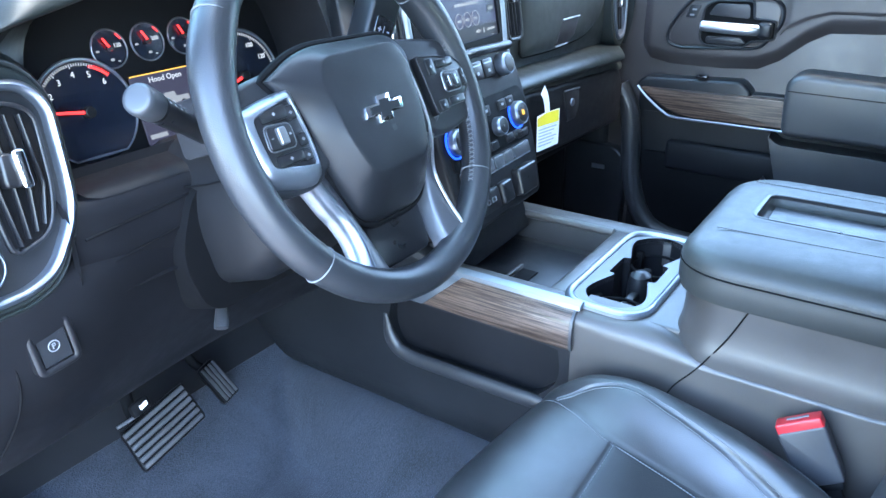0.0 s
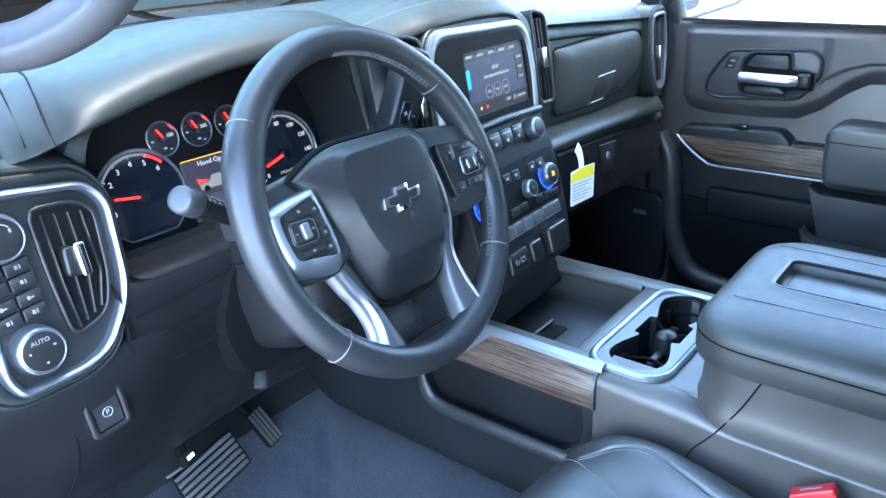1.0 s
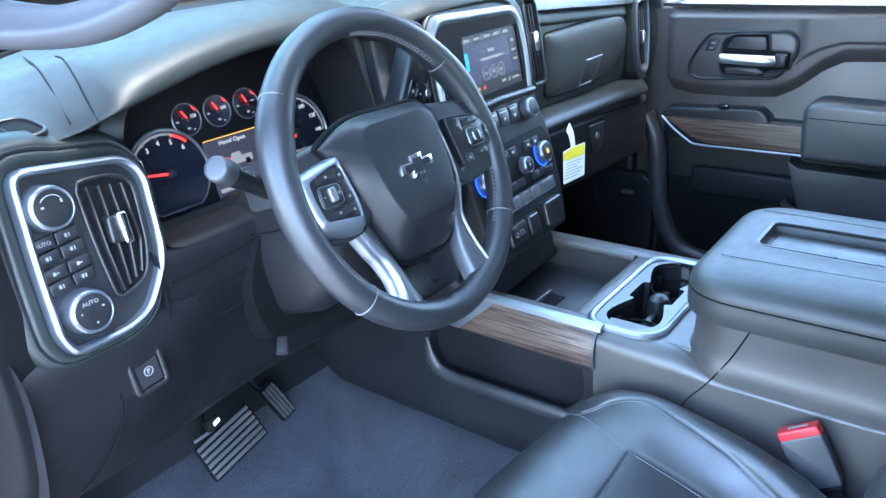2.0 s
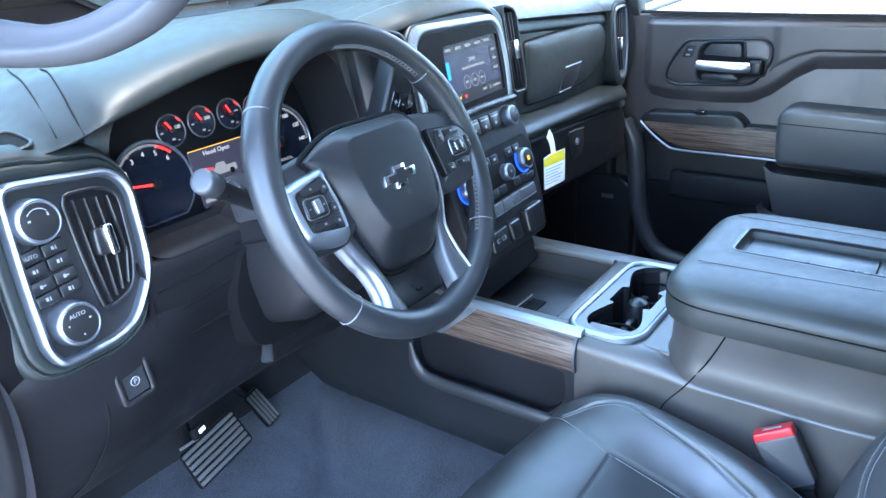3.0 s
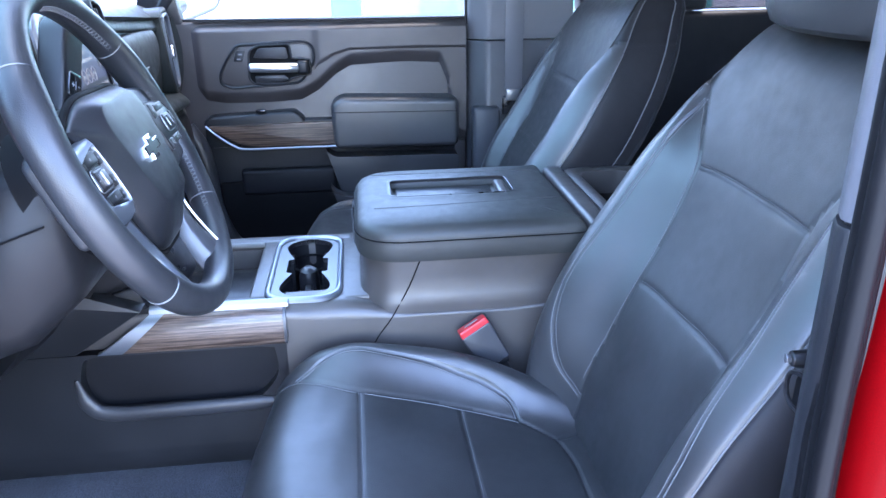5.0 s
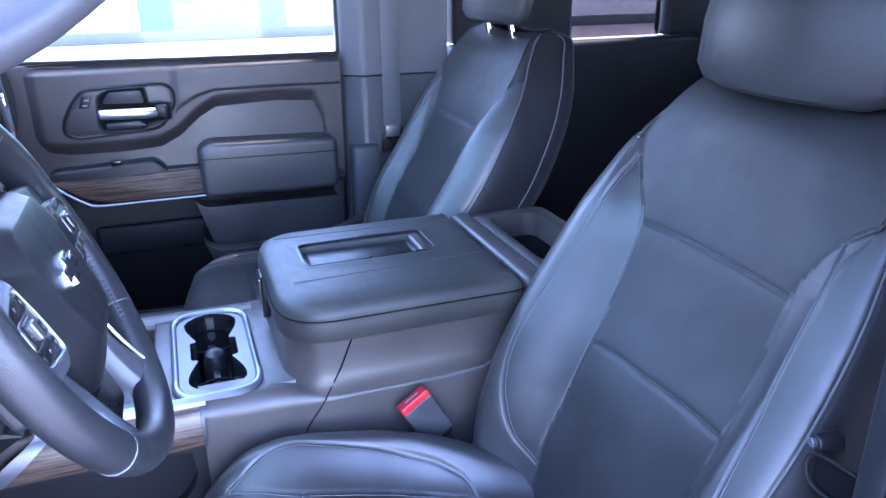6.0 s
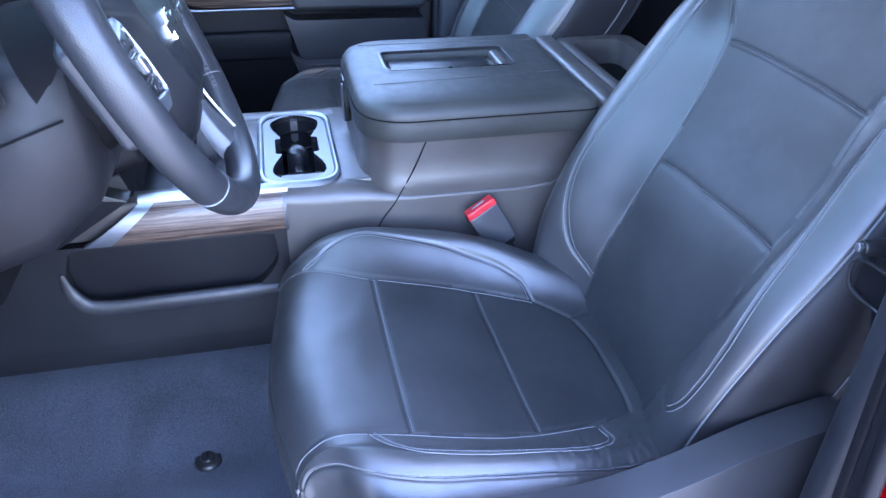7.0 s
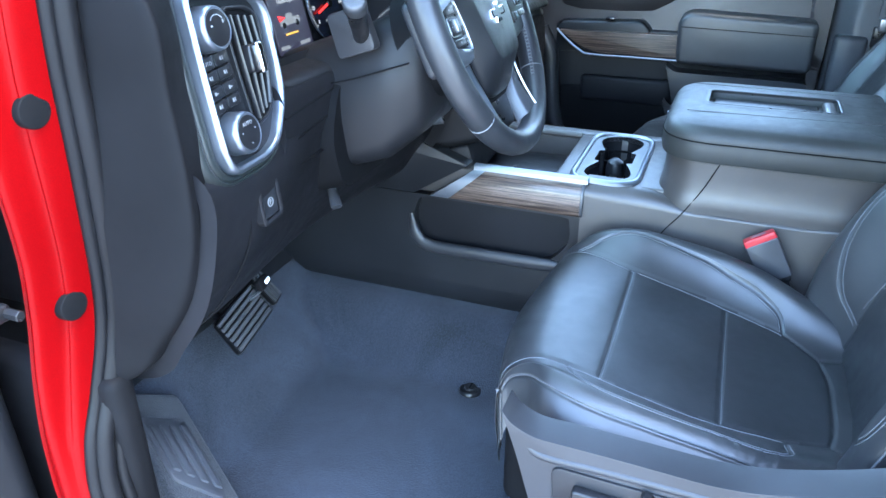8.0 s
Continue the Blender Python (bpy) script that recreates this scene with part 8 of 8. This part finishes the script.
part("handle_edge", tube([LG @ Vector((-0.100, 0.053, 0.004)), LG @ Vector((-0.030, 0.051, 0.004))], 0.0018, 8), DARK_SATIN, hd)
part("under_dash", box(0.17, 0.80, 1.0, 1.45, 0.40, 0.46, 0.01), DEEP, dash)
part("kick_panel", box(0.79, 0.86, 1.02, 1.50, -0.02, 0.62, 0.02, 3), SOFT, dash, "dark kick panel below the dashboard end")
# passenger end vent
RM = basis((0.742, 0.992, 0.700), (1, 0.06, 0.0), (-0.02, 0.06, 0.99))
pv = thing("passenger_vent", (0.742, 0.99, 0.70), "tall silver-rimmed air vent at the dashboard end", "air vent")
vo = polar(rpoly([(-0.046, 0.092), (0.040, 0.092), (0.050, 0.0), (0.030, -0.085), (-0.020, -0.092), (-0.044, -0.03)], [0.03, 0.02, 0.06, 0.03, 0.03, 0.05], 6), (0, 0), 80)
part("rim", ring(vo, inset(vo, 0.0085), -0.02, 0.006, RM, 0.003), RIM_SATIN, pv, "satin silver rim")
part("surround", ring(inset(vo, -0.014), vo, -0.05, 0.002, RM, 0.003), PAD, pv)
# shallow near-black floor that paints in the depth of the duct
part("duct", prism(inset(vo, 0.008), -0.02, -0.008, RM), DEEP, pv)
for x in (-0.022, -0.006, 0.010, 0.024):
    part("vane", box(x - 0.002, x + 0.002, -0.068, 0.072, -0.010, 0.000, 0.001, 2, RM), SATIN_BLACK, pv)
part("tab", prism(rpoly([(-0.006, -0.016), (0.008, -0.016), (0.008, 0.016), (-0.006, 0.016)], 0.004, 3), -0.003, 0.012, RM, 0.003, 3), CHROME, pv, "chromed vent tab")
# paper tag hung from the lower glovebox
tag = thing("paper_tag", (0.32, 0.945, 0.50), "white and yellow paper tag hanging from the dashboard", "paper tag")
TG = basis((0.305, 0.943, 0.503), (1, 0.04, -0.10), (0.06, 0.06, 0.99))
part("card", prism(rpoly([(-0.050, -0.036), (0.050, -0.034), (0.054, 0.036), (-0.012, 0.036), (-0.050, 0.032)], 0.003, 3), 0, 0.0008, TG), PAPER, tag)
part("hook", prism(strip2d(spline([(-0.004, 0.034), (-0.008, 0.052), (-0.016, 0.068), (-0.028, 0.080)], 6), 0.021), 0, 0.0008, TG), PAPER, tag)
part("yellow_band", prism([(-0.0495, 0.012), (0.0495, 0.012), (0.0495, 0.0345), (-0.011, 0.0345), (-0.0495, 0.028)], 0.0008, 0.0012, TG), YELLOW, tag, "yellow printed band")
part("print", bars([(-0.043, 0.040 - (i % 3) * 0.012, 0.004 - i * 0.0062, 0.0058 - i * 0.0062) for i in range(6)], TG @ Matrix.Translation((0, 0, 0.0008))), GREY_INK, tag, "lines of print too small to read")

# ==== passenger door ====
pd = thing("door_passenger", (0.84, 0.6, 0.3), "closed dark passenger door with wood strip and chrome handle", "door", kind="structure")
DM = basis((0.80, 0, 0), (0, -1, 0), (0, 0, 1))    # x runs rearward, y up, z towards the cabin


def dp(y, z):
    return (-y, z)


skin = rpoly([dp(1.10, 0.0), dp(0.23, 0.0), dp(0.235, 0.752), dp(0.60, 0.756), dp(1.02, 0.765), dp(1.10, 0.70)], [0.02, 0.02, 0.02, 0.02, 0.02, 0.02], 4)
part("panel", prism(skin, -0.07, -0.012, DM, 0.006, 3), DOOR_TRIM, pd)
# upper trim: a proud shoulder that carries the handle, rolling back into a shallow recess above the armrest
ZB = ((0.235, 0.44), (0.268, 0.46), (0.285, 0.61), (0.305, 0.658), (0.40, 0.664), (0.545, 0.658), (0.585, 0.636), (0.635, 0.594), (0.680, 0.571), (0.76, 0.566), (0.88, 0.567), (0.925, 0.576), (0.975, 0.590))
ZC = ((0.235, 0.688), (0.371, 0.690), (0.545, 0.689), (0.590, 0.676), (0.630, 0.653), (0.640, 0.640))


def smooth(a, b, v):
    q = min(1.0, max(0.0, (v - a) / (b - a)))
    return q * q * (3 - 2 * q)


def door_x(y, z):
    zb = float(np.interp(y, [p[0] for p in ZB], [p[1] for p in ZB]))
    x = 0.815 - 0.021 * smooth(zb - 0.024, zb + 0.020, z)
    x += 0.030 * smooth(0.925, 0.968, y) + 0.020 * smooth(0.738, 0.760, z)
    if y < 0.64:
        zc = float(np.interp(y, [p[0] for p in ZC], [p[1] for p in ZC]))
        x -= 0.0035 * smooth(zc - 0.0015, zc + 0.0015, z) * smooth(0.645, 0.62, y) if z > zb else 0.0
    return x


ys_, zs_ = np.linspace(0.235, 0.975, 150), np.linspace(0.435, 0.758, 120)
part("shoulder", sheet(np.array([[(door_x(y, z), y, z) for z in zs_] for y in ys_]), 0.01), DOOR_TRIM, pd, "", 60)
part("shoulder_seam", tube([(door_x(y, z - 0.004) + 0.0004, y, z - 0.002) for y, z in spline([(0.640, 0.640), (0.628, 0.654), (0.590, 0.676), (0.545, 0.689), (0.371, 0.690), (0.237, 0.688)], 10)], 0.0011, 6), DEEP, pd)
part("window_seal", tube([(0.826, 1.03, 0.764), (0.826, 0.60, 0.757), (0.826, 0.235, 0.754)], 0.008, 8), RUBBER, pd)
# inner handle in its bezel
BM = DM @ Matrix.Translation((0, 0, 0.007))
hb = polar(rpoly([dp(0.886, 0.632), dp(0.864, 0.672), dp(0.836, 0.706), dp(0.658, 0.713), dp(0.638, 0.694), dp(0.638, 0.660), dp(0.676, 0.605), dp(0.858, 0.595), dp(0.886, 0.606)], [0.02, 0.02, 0.012, 0.016, 0.012, 0.02, 0.02, 0.016, 0.012], 6), (-0.765, 0.655), 120)
bez_ = part("handle_bezel", ring(inset(hb, -0.003), inset(hb, 0.004), -0.014, 0.001, BM, 0.003), SOFT, pd, "dark handle bezel")
part("handle_plate", prism(inset(hb, 0.0055), -0.014, 0.0005, BM, 0.003, 3), DOOR_TRIM, bez_)
rcs = rpoly([dp(0.806, 0.690), dp(0.782, 0.703), dp(0.702, 0.705), dp(0.697, 0.668), dp(0.651, 0.667), dp(0.650, 0.627), dp(0.700, 0.619), dp(0.714, 0.606), dp(0.800, 0.606), dp(0.811, 0.620)], [0.014, 0.01, 0.006, 0.004, 0.006, 0.006, 0.006, 0.006, 0.01, 0.01], 5)
R2 = polar(rcs, (-0.755, 0.650), 96)
# flush near-black plate; the shade of the handle cavity is painted, not modelled
part("recess_shade", prism(R2, 0.0, 0.0012, BM), DEEP, bez_, "near-black plate for the shade in the handle recess")
part("recess_edge", ring(inset(R2, -0.003), inset(R2, 0.002), 0.0, 0.003, BM, 0.0015), SOFT, bez_)
part("recess_cup", prism(rpoly([dp(0.797, 0.672), dp(0.780, 0.697), dp(0.710, 0.698), dp(0.706, 0.668)], 0.008, 4), 0.001, 0.0022, BM, 0.001, 2), HARD, bez_)
part("handle", loft([[(0.782 + rr * 0.8 * math.cos(t) - bow, y, z + rr * math.sin(t)) for t in np.linspace(0, 2 * math.pi, 16, endpoint=False)] for y, z, rr, bow in ((0.808, 0.650, 0.006, 0.006), (0.803, 0.650, 0.0115, 0.010), (0.74, 0.6485, 0.0125, 0.014), (0.70, 0.647, 0.0125, 0.010), (0.684, 0.6465, 0.0115, 0.005), (0.678, 0.646, 0.008, 0.003))]), BRIGHT_SATIN, bez_, "satin silver pull handle", 50)
part("handle_foot", box(0.772, 0.793, 0.655, 0.684, 0.630, 0.664, 0.007, 3), SOFT, bez_)
part("recess_floor", prism(rpoly([dp(0.795, 0.626), dp(0.722, 0.628), dp(0.708, 0.616), dp(0.722, 0.610), dp(0.795, 0.610)], 0.004, 4), 0.001, 0.006, BM, 0.002, 2), HARD, bez_)
part("lock_switch", prism(rpoly([dp(0.848, 0.664), dp(0.838, 0.692), dp(0.814, 0.692), dp(0.824, 0.664)], 0.003, 3), 0.0, 0.0025, BM, 0.001, 2), SOFT, bez_, "door lock switch")
for zz in (0.670, 0.682):
    part("lock_mark", bars([(-0.838 + (zz - 0.67) * 0.4, -0.828 + (zz - 0.67) * 0.4, zz - 0.002, zz + 0.002)], BM @ Matrix.Translation((0, 0, 0.0024))), KEY_INK, bez_)
# arm rest and wood strip
arm = rpoly([dp(0.602, 0.50), dp(0.602, 0.552), dp(0.575, 0.570), dp(0.262, 0.560), dp(0.262, 0.430), dp(0.598, 0.432)], [0.01, 0.02, 0.03, 0.02, 0.02, 0.02], 5)
part("armrest", prism(arm, -0.012, 0.062, DM, 0.022, 5), LEATHER, pd, "padded armrest")
part("armrest_seam", tube([(0.7372, 0.595, 0.532), (0.7372, 0.268, 0.526)], 0.001, 6), DEEP, pd)
part("lower_shelf", prism(rpoly([dp(0.622, 0.428), dp(0.600, 0.410), dp(0.262, 0.405), dp(0.262, 0.30), dp(0.585, 0.30)], [0.004, 0.012, 0.012, 0.012, 0.012], 5), -0.012, 0.055, DM, 0.015, 4), HARD, pd, "moulded shelf under the armrest")
strip = rpoly([dp(0.926, 0.502), dp(0.590, 0.506), dp(0.590, 0.446), dp(0.838, 0.446)], [0.003, 0.003, 0.003, 0.05], 6)
part("wood_strip", prism(strip, 0.020, 0.048, DM, 0.004, 3), WOOD, pd, "striped brown wood strip")
part("strip_edge", tube([(0.7555, y, z) for y, z in spline([(0.933, 0.505), (0.903, 0.477), (0.865, 0.450), (0.835, 0.4400), (0.72, 0.4395), (0.592, 0.4390)], 6)], 0.0032, 8), SATIN, pd, "silver edge of the strip")
part("switch_shelf", prism(rpoly([dp(0.945, 0.505), dp(0.925, 0.525), dp(0.70, 0.535), dp(0.675, 0.512), dp(0.675, 0.45), dp(0.89, 0.45)], 0.012, 5), -0.012, 0.030, DM, 0.008, 3), SOFT, pd, "switch shelf")
part("window_switch", box(0.765, 0.785, 0.775, 0.800, 0.534, 0.541, 0.002, 2), GLOSS_BLACK, pd, "window switch")
part("strip_backing", prism(rpoly([dp(0.945, 0.508), dp(0.588, 0.508), dp(0.588, 0.436), dp(0.84, 0.436)], 0.01, 4), -0.012, 0.022, DM, 0.004, 2), SOFT, pd)
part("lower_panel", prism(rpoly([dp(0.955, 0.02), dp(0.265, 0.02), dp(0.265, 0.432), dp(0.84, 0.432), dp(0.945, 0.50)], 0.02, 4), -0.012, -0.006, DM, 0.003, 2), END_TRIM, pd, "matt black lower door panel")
# front foot of the panel with speaker, pocket
part("speaker_surround", prism(rpoly([dp(1.13, 0.08), dp(0.965, 0.08), dp(0.955, 0.30), dp(0.985, 0.335), dp(1.13, 0.345)], [0.01, 0.03, 0.04, 0.02, 0.01], 5), -0.012, 0.018, DM, 0.008, 3), SOFT, pd, "speaker grille")
part("speaker_badge", box(0.7795, 0.7825, 1.012, 1.048, 0.272, 0.284, 0.001), SATIN, pd, "small silver badge")
part("pocket_arch", tube([(0.775, y, z) for y, z in spline([(0.985, 0.50), (0.955, 0.44), (0.945, 0.36), (0.935, 0.26), (0.90, 0.17), (0.84, 0.13), (0.70, 0.12), (0.40, 0.12)], 8)], 0.024, 12), HARD, pd, "moulded pocket edge")
# solid block; its near-black colour paints in the shade of the pocket
part("pocket", box(0.785, 0.800, 0.26, 0.92, 0.10, 0.34, 0.006), DEEP, pd, "near-black block for the door pocket's shaded hollow")
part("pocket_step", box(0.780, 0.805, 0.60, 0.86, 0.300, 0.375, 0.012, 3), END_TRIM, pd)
# window
g = part("window_glass", box(0.838, 0.842, 0.23, 1.02, 0.74, 1.22), GLASS, pd)
g.visible_shadow = False
part("window_frame_rear", box(0.815, 0.845, 0.205, 0.235, 0.74, 1.25, 0.006), SATIN_BLACK, pd)
part("window_frame_front", tube([(0.83, 1.04, 0.76), (0.80, 0.72, 1.22)], 0.02, 10), SATIN_BLACK, pd)
part("mirror_sail", prism(rpoly([dp(1.09, 0.755), dp(0.965, 0.755), dp(0.985, 0.86), dp(1.06, 0.86)], 0.01, 4), -0.05, -0.012, DM, 0.004, 2), SATIN_BLACK, pd, "black corner sail")
# outside mirror
om = thing("door_mirror", (1.02, 0.98, 0.80), "black door mirror outside the passenger window", "door mirror")
MM = basis((1.02, 0.968, 0.845), (0.94, -0.34, 0.0), (0.02, 0.05, 1.0))
mo = rpoly([(-0.125, -0.098), (0.095, -0.070), (0.132, -0.045), (0.125, 0.11), (-0.10, 0.11)], [0.02, 0.03, 0.03, 0.02, 0.02], 5)
part("shell", prism(mo, -0.09, -0.004, MM, 0.02, 3, True), SATIN_BLACK, om)
part("rim", ring(polar(mo, (0, 0.01), 72), polar(inset(mo, 0.011), (0, 0.01), 72), -0.01, 0.004, MM, 0.003), SATIN_BLACK, om)
part("mirror_glass", prism(inset(mo, 0.010), -0.006, -0.001, MM), MIRROR, om, "mirror glass")
part("stem", tube([(0.85, 1.02, 0.79), (0.95, 1.0, 0.80)], 0.025, 12), SATIN_BLACK, om)
# B-pillar with belt, right
rp = thing("b_pillar_right", (0.82, 0.1, 0.5), "B-pillar trim, light grey above and dark below", "pillar", kind="structure")
pl = rpoly([(0.845, 0.228), (0.800, 0.228), (0.770, 0.18), (0.770, -0.05), (0.845, -0.06)], 0.012, 4)
part("upper_trim", prism(pl, 0.705, 1.26, None, 0.004), GREY_PLASTIC, rp, "light grey upper pillar trim")
# paler than the left pillar's lower trim, to paint in the light on it
part("lower_trim", prism(inset(pl, -0.003), 0.0, 0.702, None, 0.004), TRIM_GREY, rp, "dark lower pillar trim")
# added block that keeps outside light from showing between door and pillar
part("gap_filler", box(0.838, 0.93, 0.10, 0.30, -0.05, 0.748, 0.006), DEEP, rp, "dark filler added behind the gap of door and pillar")
part("trim_pocket", box(0.748, 0.80, 0.145, 0.222, 0.10, 0.530, 0.012, 3), TRIM_GREY, rp)
part("belt_bezel", box(0.757, 0.770, 0.085, 0.140, 0.505, 0.556, 0.005, 3), SATIN_BLACK, rp, "belt slot bezel")
belt = thing("seat_belt", (0.75, 0.08, 0.8), "grey seat belt webbing running down the pillar", "seat belt")
part("webbing", box(0.752, 0.7545, 0.088, 0.136, 0.575, 1.20, 0.0008, 2), GREY_PLASTIC, belt)
part("latch_plate", box(0.748, 0.757, 0.092, 0.132, 0.545, 0.578, 0.004, 3), DARK_SATIN, belt, "metal latch plate")
